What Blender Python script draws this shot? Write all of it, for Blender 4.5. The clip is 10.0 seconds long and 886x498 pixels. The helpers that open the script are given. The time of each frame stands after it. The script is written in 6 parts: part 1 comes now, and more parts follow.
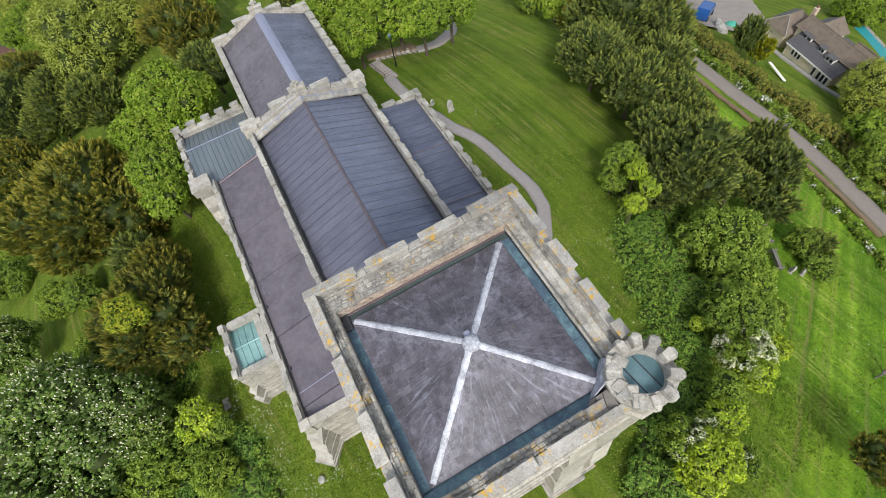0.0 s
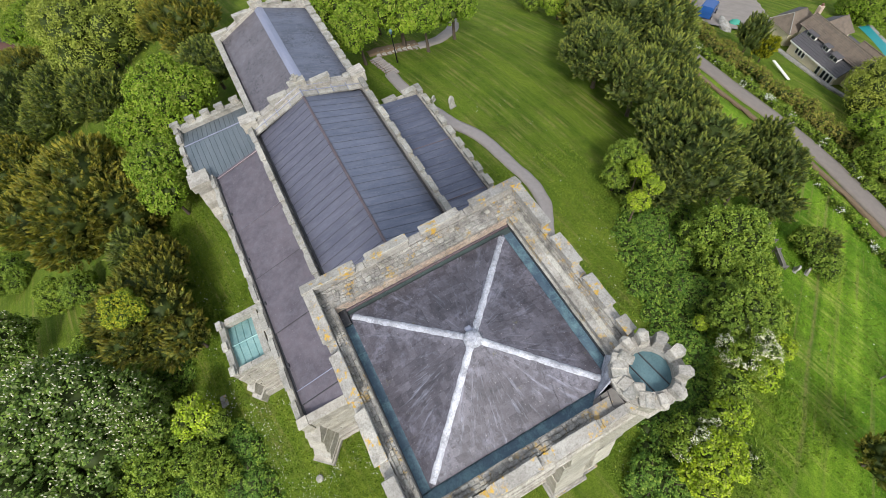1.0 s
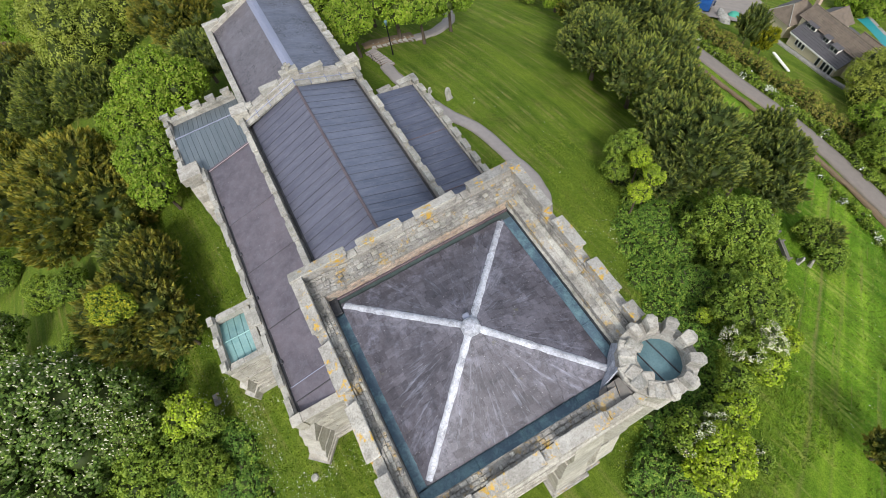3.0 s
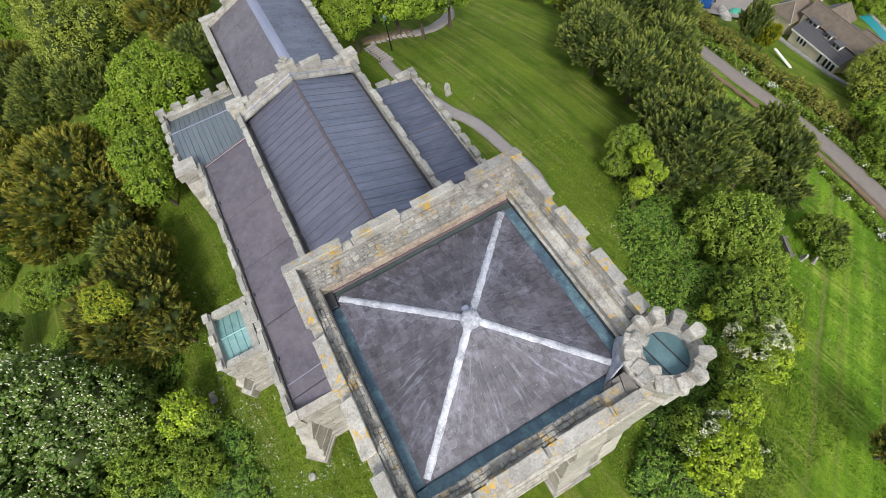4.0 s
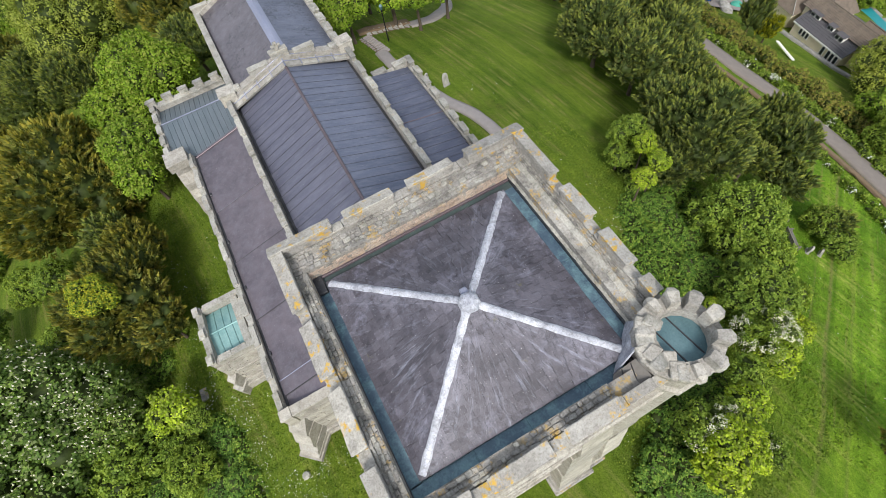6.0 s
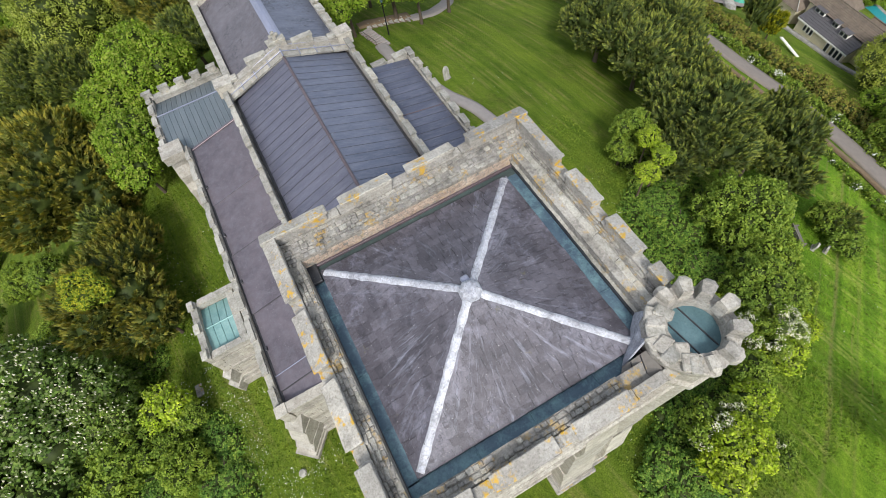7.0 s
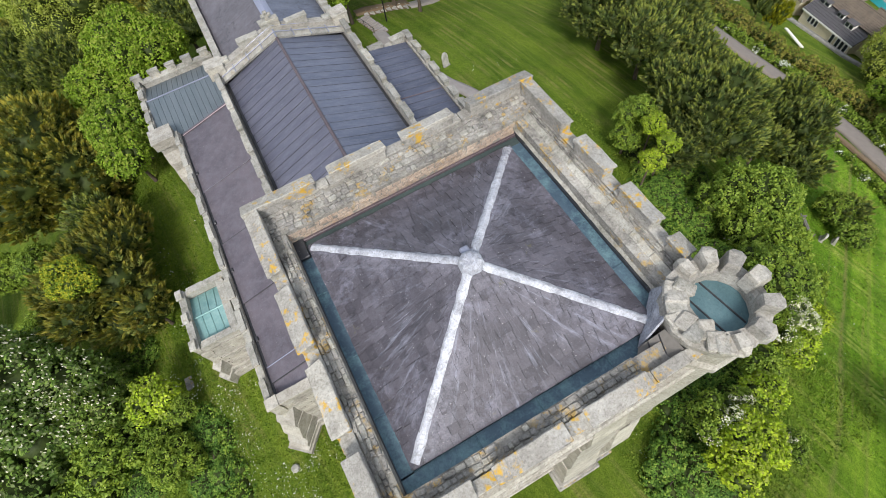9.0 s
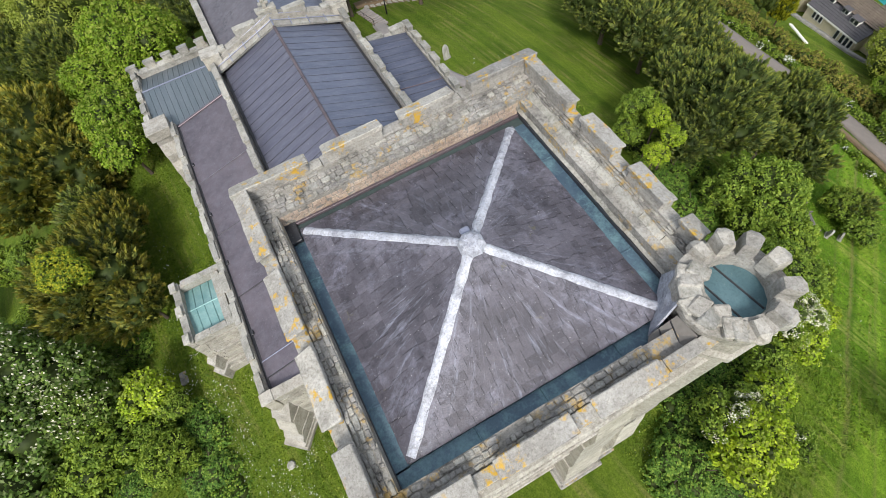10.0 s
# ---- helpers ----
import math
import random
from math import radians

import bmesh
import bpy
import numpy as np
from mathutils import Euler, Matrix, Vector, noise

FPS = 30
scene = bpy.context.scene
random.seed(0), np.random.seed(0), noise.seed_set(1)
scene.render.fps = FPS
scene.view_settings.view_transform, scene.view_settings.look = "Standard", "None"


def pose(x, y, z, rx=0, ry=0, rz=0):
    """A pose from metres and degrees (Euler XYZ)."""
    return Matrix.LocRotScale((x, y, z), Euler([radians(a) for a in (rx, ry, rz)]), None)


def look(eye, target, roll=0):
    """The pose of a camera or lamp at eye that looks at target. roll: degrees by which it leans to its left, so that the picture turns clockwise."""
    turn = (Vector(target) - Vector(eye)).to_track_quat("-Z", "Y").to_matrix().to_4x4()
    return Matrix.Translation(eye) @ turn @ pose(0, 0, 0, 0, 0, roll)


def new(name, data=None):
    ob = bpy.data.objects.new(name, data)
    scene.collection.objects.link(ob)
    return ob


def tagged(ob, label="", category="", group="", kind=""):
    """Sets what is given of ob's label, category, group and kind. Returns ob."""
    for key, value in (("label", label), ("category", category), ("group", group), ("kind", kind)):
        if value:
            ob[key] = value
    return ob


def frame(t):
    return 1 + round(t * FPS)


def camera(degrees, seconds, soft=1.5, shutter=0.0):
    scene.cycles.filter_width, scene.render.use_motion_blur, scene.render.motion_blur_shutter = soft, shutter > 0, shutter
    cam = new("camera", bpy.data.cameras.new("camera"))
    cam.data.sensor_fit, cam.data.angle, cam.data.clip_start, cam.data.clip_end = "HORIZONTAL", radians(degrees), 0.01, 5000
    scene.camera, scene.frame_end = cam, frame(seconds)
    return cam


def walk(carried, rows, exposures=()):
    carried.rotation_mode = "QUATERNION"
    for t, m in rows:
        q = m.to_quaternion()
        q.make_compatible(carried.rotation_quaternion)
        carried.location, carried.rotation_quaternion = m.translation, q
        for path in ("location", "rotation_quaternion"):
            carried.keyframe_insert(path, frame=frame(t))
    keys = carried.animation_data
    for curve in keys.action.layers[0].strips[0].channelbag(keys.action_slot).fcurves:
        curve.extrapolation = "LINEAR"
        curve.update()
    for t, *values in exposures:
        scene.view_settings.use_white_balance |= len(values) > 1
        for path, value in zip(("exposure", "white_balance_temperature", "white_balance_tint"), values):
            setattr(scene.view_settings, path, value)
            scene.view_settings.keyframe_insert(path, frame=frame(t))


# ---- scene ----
cam = camera(85.36, 10.0, soft=0.7)
PATH = [
    (0.0, -1.333, -3.803, 31.143, 29.04, 6.08, -28.64),
    (0.5, -1.351, -3.777, 30.937, 29.02, 6.06, -28.61),
    (1.0, -1.368, -3.748, 30.731, 29.01, 6.00, -28.36),
    (1.5, -1.367, -3.743, 30.550, 28.97, 6.00, -28.56),
    (2.0, -1.362, -3.740, 30.341, 28.93, 6.04, -28.84),
    (2.5, -1.375, -3.735, 30.119, 28.88, 6.00, -28.79),
    (4.0, -1.414, -3.719, 29.396, 28.83, 5.96, -28.83),
    (4.5, -1.424, -3.714, 29.172, 28.80, 5.96, -28.93),
    (5.0, -1.433, -3.705, 28.947, 28.80, 5.90, -28.80),
    (5.5, -1.440, -3.707, 28.694, 28.78, 5.93, -29.09),
    (7.0, -1.512, -3.660, 27.823, 28.66, 5.76, -28.81),
    (7.5, -1.528, -3.658, 27.556, 28.62, 5.70, -28.92),
    (8.0, -1.532, -3.653, 27.292, 28.53, 5.72, -29.09),
    (8.5, -1.562, -3.652, 26.999, 28.50, 5.65, -28.99),
    (9.0, -1.611, -3.650, 26.714, 28.45, 5.57, -28.76),
    (9.5, -1.634, -3.657, 26.413, 28.44, 5.49, -28.55),
    (10.0, -1.661, -3.665, 26.101, 28.38, 5.47, -28.54),
]
walk(cam, [(t, pose(x, y, z, rx, ry, rz)) for t, x, y, z, rx, ry, rz in PATH])

# ---- light: soft bright overcast, a broad low-contrast sun from the south-west ----
SUN_EL, SUN_AZ = 46.0, 204.0
world = bpy.data.worlds.new("world")
scene.world = world
world.use_nodes = True
wn = world.node_tree
sky = wn.nodes.new("ShaderNodeTexSky")
sky.sky_type, sky.sun_disc = "NISHITA", False
sky.sun_elevation, sky.sun_rotation = radians(SUN_EL), radians(SUN_AZ)
sky.air_density, sky.dust_density = 1.0, 4.0
tint = wn.nodes.new("ShaderNodeMixRGB")
tint.inputs[0].default_value = 0.55
tint.inputs[2].default_value = (5.1, 5.4, 5.9, 1)
wn.links.new(sky.outputs[0], tint.inputs[1])
wn.links.new(tint.outputs[0], wn.nodes["Background"].inputs[0])
wn.nodes["Background"].inputs[1].default_value = 0.172
sun_data = bpy.data.lights.new("sun", "SUN")
sun_data.energy, sun_data.angle, sun_data.color = 3.0, radians(11), (1.0, 0.98, 0.965)
sun = new("sun", sun_data)
az = radians(SUN_AZ)
sun_from = Vector((math.sin(az) * math.cos(radians(SUN_EL)), math.cos(az) * math.cos(radians(SUN_EL)), math.sin(radians(SUN_EL))))
sun.matrix_world = look(sun_from * 100, (0, 0, 0))
scene.view_settings.exposure = 0.0


# ---- materials ----
def ramp_node(nt, stops):
    r = nt.nodes.new("ShaderNodeValToRGB")
    while len(r.color_ramp.elements) < len(stops):
        r.color_ramp.elements.new(0.5)
    for e, (p, c) in zip(r.color_ramp.elements, stops):
        e.position, e.color = p, (*c, 1)
    return r


class Mat:
    """A node material written line by line."""

    def __init__(self, name, rough=0.8, metal=0.0):
        self.m = bpy.data.materials.new(name)
        self.m.use_nodes = True
        self.t = self.m.node_tree
        self.b = self.t.nodes["Principled BSDF"]
        self.b.inputs["Roughness"].default_value = rough
        self.b.inputs["Metallic"].default_value = metal
        self.geo = self.t.nodes.new("ShaderNodeNewGeometry")
        self.info = self.t.nodes.new("ShaderNodeObjectInfo")

    def link(self, a, b):
        self.t.links.new(a, b)

    def noise(self, scale, detail=4.0, rough=0.6, stretch=(1, 1, 1), shift=0.0):
        mp = self.t.nodes.new("ShaderNodeMapping")
        mp.inputs["Scale"].default_value = stretch
        mp.inputs["Location"].default_value = (shift, shift * 0.7, shift * 1.3)
        self.link(self.geo.outputs["Position"], mp.inputs[0])
        n = self.t.nodes.new("ShaderNodeTexNoise")
        n.inputs["Scale"].default_value, n.inputs["Detail"].default_value, n.inputs["Roughness"].default_value = scale, detail, rough
        self.link(mp.outputs[0], n.inputs["Vector"])
        return n.outputs["Fac"]

    def ramp(self, fac, stops):
        r = ramp_node(self.t, stops)
        self.link(fac, r.inputs[0])
        return r.outputs[0]

    def mix(self, fac, a, b, mode="MIX"):
        n = self.t.nodes.new("ShaderNodeMixRGB")
        n.blend_type = mode
        for k, v in ((0, fac), (1, a), (2, b)):
            if isinstance(v, (int, float)):
                n.inputs[k].default_value = v
            elif isinstance(v, tuple):
                n.inputs[k].default_value = (*v, 1)
            else:
                self.link(v, n.inputs[k])
        return n.outputs[0]

    def step(self, fac, lo, hi):
        return self.ramp(fac, [(lo, (0, 0, 0)), (hi, (1, 1, 1))])

    def color(self, c):
        if isinstance(c, tuple):
            self.b.inputs["Base Color"].default_value = (*c, 1)
        else:
            self.link(c, self.b.inputs["Base Color"])

    def bump(self, fac, strength=0.3, dist=0.02):
        n = self.t.nodes.new("ShaderNodeBump")
        n.inputs["Strength"].default_value, n.inputs["Distance"].default_value = strength, dist
        self.link(fac, n.inputs["Height"])
        self.link(n.outputs[0], self.b.inputs["Normal"])


def stone_mat(name, dark, mid, light, lichen=0.0, grime=0.5, grime_col=(0.10, 0.095, 0.08), grey=0.3):
    m = Mat(name, 0.9)
    c = m.ramp(m.noise(1.3, 6, 0.7), [(0.25, dark), (0.5, mid), (0.75, light)])
    lot = m.mix(0.5, m.info.outputs["Random"], m.geo.outputs["Random Per Island"])
    c = m.mix(lot, m.mix(1.0, c, (0.72, 0.72, 0.74), "MULTIPLY"), m.mix(1.0, c, (1.32, 1.3, 1.26), "MULTIPLY"))
    c = m.mix(m.step(m.noise(20, 5, 0.8, shift=6.6), 0.50, 0.60), c, m.mix(1.0, c, (0.72, 0.71, 0.69), "MULTIPLY"))
    c = m.mix(m.step(m.noise(14, 5, 0.8, shift=2.6), 0.53, 0.62), c, m.mix(1.0, c, (1.2, 1.2, 1.19), "MULTIPLY"))
    fine = m.noise(16, 5, 0.75)
    c = m.mix(m.step(fine, 0.42, 0.7), c, m.mix(1.0, c, (0.75, 0.75, 0.75), "MULTIPLY"))
    c = m.mix(m.mix(1.0, m.step(m.noise(2.6, 7, 0.75, shift=3.1), 0.5, 0.66), (grime,) * 3, "MULTIPLY"), c, grime_col)
    c = m.mix(m.mix(1.0, m.step(m.noise(7.0, 5, 0.8, shift=8.1), 0.55, 0.68), (grey,) * 3, "MULTIPLY"), c, (0.33, 0.33, 0.31))
    if lichen:
        spot = m.mix(1.0, m.step(m.noise(1.5, 3, 0.6, shift=5.5), 0.53, 0.58), m.step(m.noise(6, 5, 0.7, shift=1.7), 0.50, 0.58), "MULTIPLY")
        c = m.mix(m.mix(1.0, spot, (lichen,) * 3, "MULTIPLY"), c, (0.60, 0.36, 0.02))
    m.color(c)
    m.bump(m.mix(0.5, fine, m.noise(45, 4, 0.7)), 0.7, 0.03)
    return m.m


def lead_mat(name, dark, light, streak=(1, 1, 1), pale=0.25, rough=0.42, spots=0.5, pale_col=(0.30, 0.31, 0.35), soot=0.0):
    m = Mat(name, rough, 0.35)
    c = m.ramp(m.noise(0.55, 5, 0.65, streak), [(0.3, dark), (0.7, light)])
    c = m.mix(m.info.outputs["Random"], c, m.mix(1.0, c, (1.12, 1.11, 1.1), "MULTIPLY"))
    c = m.mix(m.mix(1.0, m.step(m.noise(2.2, 6, 0.8, streak, 2.2), 0.45, 0.66), (pale,) * 3, "MULTIPLY"), c, pale_col)
    c = m.mix(m.mix(1.0, m.step(m.noise(14, 3, 0.6, shift=4.4), 0.665, 0.72), (spots,) * 3, "MULTIPLY"), c, (0.45, 0.46, 0.44))
    c = m.mix(m.step(m.noise(25, 4, 0.7), 0.5, 0.75), c, m.mix(1.0, c, (0.75, 0.75, 0.75), "MULTIPLY"))
    if soot:
        c = m.mix(m.mix(1.0, m.mix(1.0, m.step(m.noise(0.5, 4, 0.7, shift=6.1), 0.48, 0.64), m.step(m.noise(5, 5, 0.8, shift=3.7), 0.46, 0.58), "MULTIPLY"), (soot,) * 3, "MULTIPLY"), c, (0.035, 0.036, 0.042))
    m.color(c)
    m.bump(m.mix(0.4, m.noise(2.5, 4, 0.6), m.noise(30, 3, 0.6)), 0.25, 0.03)
    return m.m


def leaf_mat(name, dark, mid, light, trans=0.35, second=None):
    m = Mat(name, 0.55)
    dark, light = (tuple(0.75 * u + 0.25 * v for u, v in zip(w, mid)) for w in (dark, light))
    # Clump-sized noise puts sunlit and dark clumps into the leaf colour.
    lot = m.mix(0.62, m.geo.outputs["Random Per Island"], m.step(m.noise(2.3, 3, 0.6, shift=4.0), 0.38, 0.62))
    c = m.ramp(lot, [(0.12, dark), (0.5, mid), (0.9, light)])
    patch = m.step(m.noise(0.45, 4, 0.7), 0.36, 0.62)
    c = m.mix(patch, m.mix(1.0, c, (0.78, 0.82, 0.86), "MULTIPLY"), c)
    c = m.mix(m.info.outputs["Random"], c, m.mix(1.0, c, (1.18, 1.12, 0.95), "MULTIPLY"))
    if second:
        c = m.mix(m.mix(1.0, m.step(m.noise(1.6, 4, 0.7, shift=9.0), 0.5, 0.68), (0.75, 0.75, 0.75), "MULTIPLY"), c, second)
    m.color(c)
    m.b.inputs["Specular IOR Level"].default_value = 0.15
    tr = m.t.nodes.new("ShaderNodeBsdfTranslucent")
    m.link(m.mix(1.0, c, (1.15, 1.25, 0.6), "MULTIPLY"), tr.inputs[0])
    mx = m.t.nodes.new("ShaderNodeMixShader")
    mx.inputs[0].default_value = trans * 0.5
    m.link(m.b.outputs[0], mx.inputs[1])
    m.link(tr.outputs[0], mx.inputs[2])
    m.link(mx.outputs[0], m.t.nodes["Material Output"].inputs[0])
    return m.m


def slate_mat():
    m = Mat("stone_slate", 0.46)
    c = m.ramp(m.noise(0.9, 6, 0.7), [(0.25, (0.070, 0.067, 0.082)), (0.5, (0.118, 0.112, 0.132)), (0.75, (0.178, 0.170, 0.200))])
    lot = m.mix(0.5, m.info.outputs["Random"], m.geo.outputs["Random Per Island"])
    c = m.mix(lot, m.mix(1.0, c, (0.50, 0.49, 0.50), "MULTIPLY"), m.mix(1.0, c, (1.42, 1.40, 1.40), "MULTIPLY"))
    # pale lime run-off, fine speckle, dark algae and a little lichen
    pale = m.mix(1.0, m.step(m.noise(0.8, 5, 0.75, shift=2.7), 0.48, 0.66), m.step(m.noise(5.5, 6, 0.8, (1, 1, 0.4), 7.7), 0.45, 0.62), "MULTIPLY")
    c = m.mix(m.mix(1.0, pale, (0.6,) * 3, "MULTIPLY"), c, (0.29, 0.29, 0.37))
    sep = m.t.nodes.new("ShaderNodeSeparateXYZ")
    m.link(m.geo.outputs["Position"], sep.inputs[0])

    def calc(op, a, b):
        n = m.t.nodes.new("ShaderNodeMath")
        n.operation = op
        for k, v in enumerate((a, b)):
            if isinstance(v, (int, float)):
                n.inputs[k].default_value = v
            else:
                m.link(v, n.inputs[k])
        return n.outputs[0]
    off = calc("SUBTRACT", calc("ABSOLUTE", calc("SUBTRACT", sep.outputs[0], 0.09), 0), calc("ABSOLUTE", calc("ADD", sep.outputs[1], 0.02), 0))
    near = calc("SUBTRACT", 1.0, calc("MULTIPLY", calc("ABSOLUTE", off, 0), 1.7))
    wash = m.mix(1.0, m.step(near, 0.0, 1.0), m.step(m.noise(6.5, 6, 0.8, (1, 1, 0.5), 3.3), 0.42, 0.6), "MULTIPLY")
    c = m.mix(m.mix(1.0, wash, (0.42,) * 3, "MULTIPLY"), c, (0.36, 0.36, 0.43))
    # run-off that streaks down from the top
    dx, dy = calc("SUBTRACT", sep.outputs[0], 0.09), calc("ADD", sep.outputs[1], 0.02)
    turn = calc("ARCTAN2", dy, dx)
    far = calc("SQRT", calc("ADD", calc("MULTIPLY", dx, dx), calc("MULTIPLY", dy, dy)), 0)
    xyz = m.t.nodes.new("ShaderNodeCombineXYZ")
    m.link(calc("MULTIPLY", turn, 9.0), xyz.inputs[0])
    m.link(calc("MULTIPLY", far, 0.55), xyz.inputs[1])
    ns = m.t.nodes.new("ShaderNodeTexNoise")
    ns.inputs["Scale"].default_value, ns.inputs["Detail"].default_value, ns.inputs["Roughness"].default_value = 1.6, 6.0, 0.75
    m.link(xyz.outputs[0], ns.inputs["Vector"])
    run = m.mix(1.0, m.step(ns.outputs["Fac"], 0.53, 0.72), m.step(m.noise(0.55, 3, 0.6, shift=5.1), 0.36, 0.6), "MULTIPLY")
    c = m.mix(m.mix(1.0, run, (0.8,) * 3, "MULTIPLY"), c, (0.38, 0.40, 0.49))
    c = m.mix(m.step(m.noise(3.2, 6, 0.8, shift=1.2), 0.52, 0.7), c, m.mix(1.0, c, (0.5, 0.49, 0.5), "MULTIPLY"))
    c = m.mix(m.step(m.noise(26, 3, 0.6, shift=4.9), 0.68, 0.72), c, (0.5, 0.5, 0.5))
    c = m.mix(m.mix(1.0, m.step(m.noise(2.1, 4, 0.7, shift=9.9), 0.66, 0.72), (0.5,) * 3, "MULTIPLY"), c, (0.17, 0.16, 0.07))
    grain = m.noise(34, 5, 0.8)
    c = m.mix(m.step(grain, 0.45, 0.7), c, m.mix(1.0, c, (0.62, 0.62, 0.62), "MULTIPLY"))
    m.color(c)
    m.bump(m.mix(0.5, grain, m.noise(11, 4, 0.7)), 0.6, 0.02)
    return m.m


def plain_mat(name, col, rough=0.7, metal=0.0, vary=0.3, scale=6.0):
    m = Mat(name, rough, metal)
    c = m.mix(m.noise(scale, 5, 0.7), tuple(v * (1 - vary) for v in col), tuple(min(1, v * (1 + vary)) for v in col))
    c = m.mix(m.info.outputs["Random"], c, m.mix(1.0, c, (1.15, 1.13, 1.1), "MULTIPLY"))
    m.color(c)
    m.bump(m.noise(scale * 6, 4, 0.7), 0.25, 0.01)
    return m.m


def grass_mat():
    m = Mat("grass_ground", 0.9)
    c = m.ramp(m.noise(0.16, 6, 0.7), [(0.25, (0.060, 0.108, 0.012)), (0.5, (0.104, 0.172, 0.018)), (0.75, (0.158, 0.232, 0.028))])
    # mown bands and dry streaks that run with the lawn
    def along(turn, scale, across, length, shift):
        mp = m.t.nodes.new("ShaderNodeMapping")
        mp.vector_type = "POINT"
        mp.inputs["Rotation"].default_value = (0, 0, radians(turn))
        m.link(m.geo.outputs["Position"], mp.inputs[0])
        mq = m.t.nodes.new("ShaderNodeMapping")
        mq.inputs["Scale"].default_value = (across, length, 0.2)
        mq.inputs["Location"].default_value = (shift, shift, 0)
        m.link(mp.outputs[0], mq.inputs[0])
        n = m.t.nodes.new("ShaderNodeTexNoise")
        n.inputs["Scale"].default_value, n.inputs["Detail"].default_value, n.inputs["Distortion"].default_value = scale, 3.0, 0.25
        m.link(mq.outputs[0], n.inputs["Vector"])
        return n.outputs["Fac"]
    band = m.step(along(-8, 1.0, 1.0, 0.03, 0.0), 0.38, 0.62)
    c = m.mix(m.mix(1.0, band, (0.85,) * 3, "MULTIPLY"), c, m.mix(1.0, c, (1.6, 1.4, 1.5), "MULTIPLY"))
    dry = m.mix(1.0, m.step(along(-8, 1.0, 3.0, 0.07, 4.0), 0.50, 0.64), m.step(m.noise(0.35, 4, 0.7, shift=3.1), 0.42, 0.62), "MULTIPLY")
    c = m.mix(m.mix(1.0, dry, (0.85,) * 3, "MULTIPLY"), c, (0.26, 0.265, 0.08))
    c = m.mix(m.mix(1.0, m.step(m.noise(0.5, 6, 0.75, shift=6.3), 0.52, 0.72), (0.5,) * 3, "MULTIPLY"), c, (0.15, 0.145, 0.045))
    c = m.mix(m.step(m.noise(5.0, 6, 0.8, shift=2.0), 0.35, 0.7), m.mix(1.0, c, (0.55, 0.6, 0.5), "MULTIPLY"), c)
    c = m.mix(m.step(m.noise(22, 4, 0.8, shift=1.0), 0.42, 0.64), c, m.mix(1.0, c, (1.6, 1.5, 1.5), "MULTIPLY"))
    c = m.mix(m.step(m.noise(13, 4, 0.8, shift=5.0), 0.5, 0.66), c, m.mix(1.0, c, (0.55, 0.6, 0.5), "MULTIPLY"))
    # the meadow to the south is lusher, with wheel tracks along it
    sep = m.t.nodes.new("ShaderNodeSeparateXYZ")
    m.link(m.geo.outputs["Position"], sep.inputs[0])
    skew = m.t.nodes.new("ShaderNodeMath")
    skew.operation = "MULTIPLY_ADD"
    skew.inputs[1].default_value = -0.8
    m.link(sep.outputs[1], skew.inputs[0])
    m.link(sep.outputs[0], skew.inputs[2])
    rng, end = m.t.nodes.new("ShaderNodeMapRange"), m.t.nodes.new("ShaderNodeMapRange")
    rng.inputs["From Min"].default_value, rng.inputs["From Max"].default_value = 17.0, 27.0
    m.link(skew.outputs[0], rng.inputs[0])
    end.inputs["From Min"].default_value, end.inputs["From Max"].default_value = 45.0, 40.0
    m.link(sep.outputs[0], end.inputs[0])
    meadow = m.mix(1.0, rng.outputs[0], end.outputs[0], "MULTIPLY")
    rut = m.mix(0.5, m.step(along(61, 1.0, 0.55, 0.03, 2.0), 0.36, 0.64), m.step(along(61, 1.0, 1.7, 0.06, 8.0), 0.4, 0.62))
    lush = m.mix(rut, m.mix(1.0, c, (0.95, 1.3, 0.8), "MULTIPLY"), m.mix(1.0, c, (1.8, 2.05, 1.5), "MULTIPLY"))
    lush = m.mix(m.mix(1.0, m.step(along(61, 1.0, 2.6, 0.05, 5.0), 0.60, 0.68), (0.5,) * 3, "MULTIPLY"), lush, (0.27, 0.25, 0.09))
    # two worn wheel tracks with paler grass between them
    mr = m.t.nodes.new("ShaderNodeMapping")
    mr.inputs["Rotation"].default_value = (0, 0, radians(61))
    m.link(m.geo.outputs["Position"], mr.inputs[0])
    cut = m.t.nodes.new("ShaderNodeSeparateXYZ")
    m.link(mr.outputs[0], cut.inputs[0])
    wob = m.t.nodes.new("ShaderNodeMath")
    wob.operation = "MULTIPLY_ADD"
    wob.inputs[1].default_value = 0.7
    m.link(m.noise(0.16, 3, 0.6, shift=7.0), wob.inputs[0])
    m.link(cut.outputs[0], wob.inputs[2])
    place = m.t.nodes.new("ShaderNodeMapRange")
    place.inputs["From Min"].default_value, place.inputs["From Max"].default_value = 13.8, 21.8
    m.link(wob.outputs[0], place.inputs[0])
    tone = m.ramp(place.outputs[0], [(0.0, (0.9, 0.9, 0.9)), (0.10, (0.72, 0.78, 0.7)), (0.16, (1.05, 1.02, 1.05)), (0.25, (1.1, 1.05, 1.1)), (0.295, (0.72, 0.78, 0.72)), (0.33, (1.2, 1.14, 1.15)), (0.47, (1.15, 1.1, 1.1)), (0.52, (0.8, 0.86, 0.8)), (0.6, (1.0, 1.0, 1.0)), (0.9, (0.72, 0.8, 0.75))])
    lush = m.mix(1.0, lush, tone, "MULTIPLY")
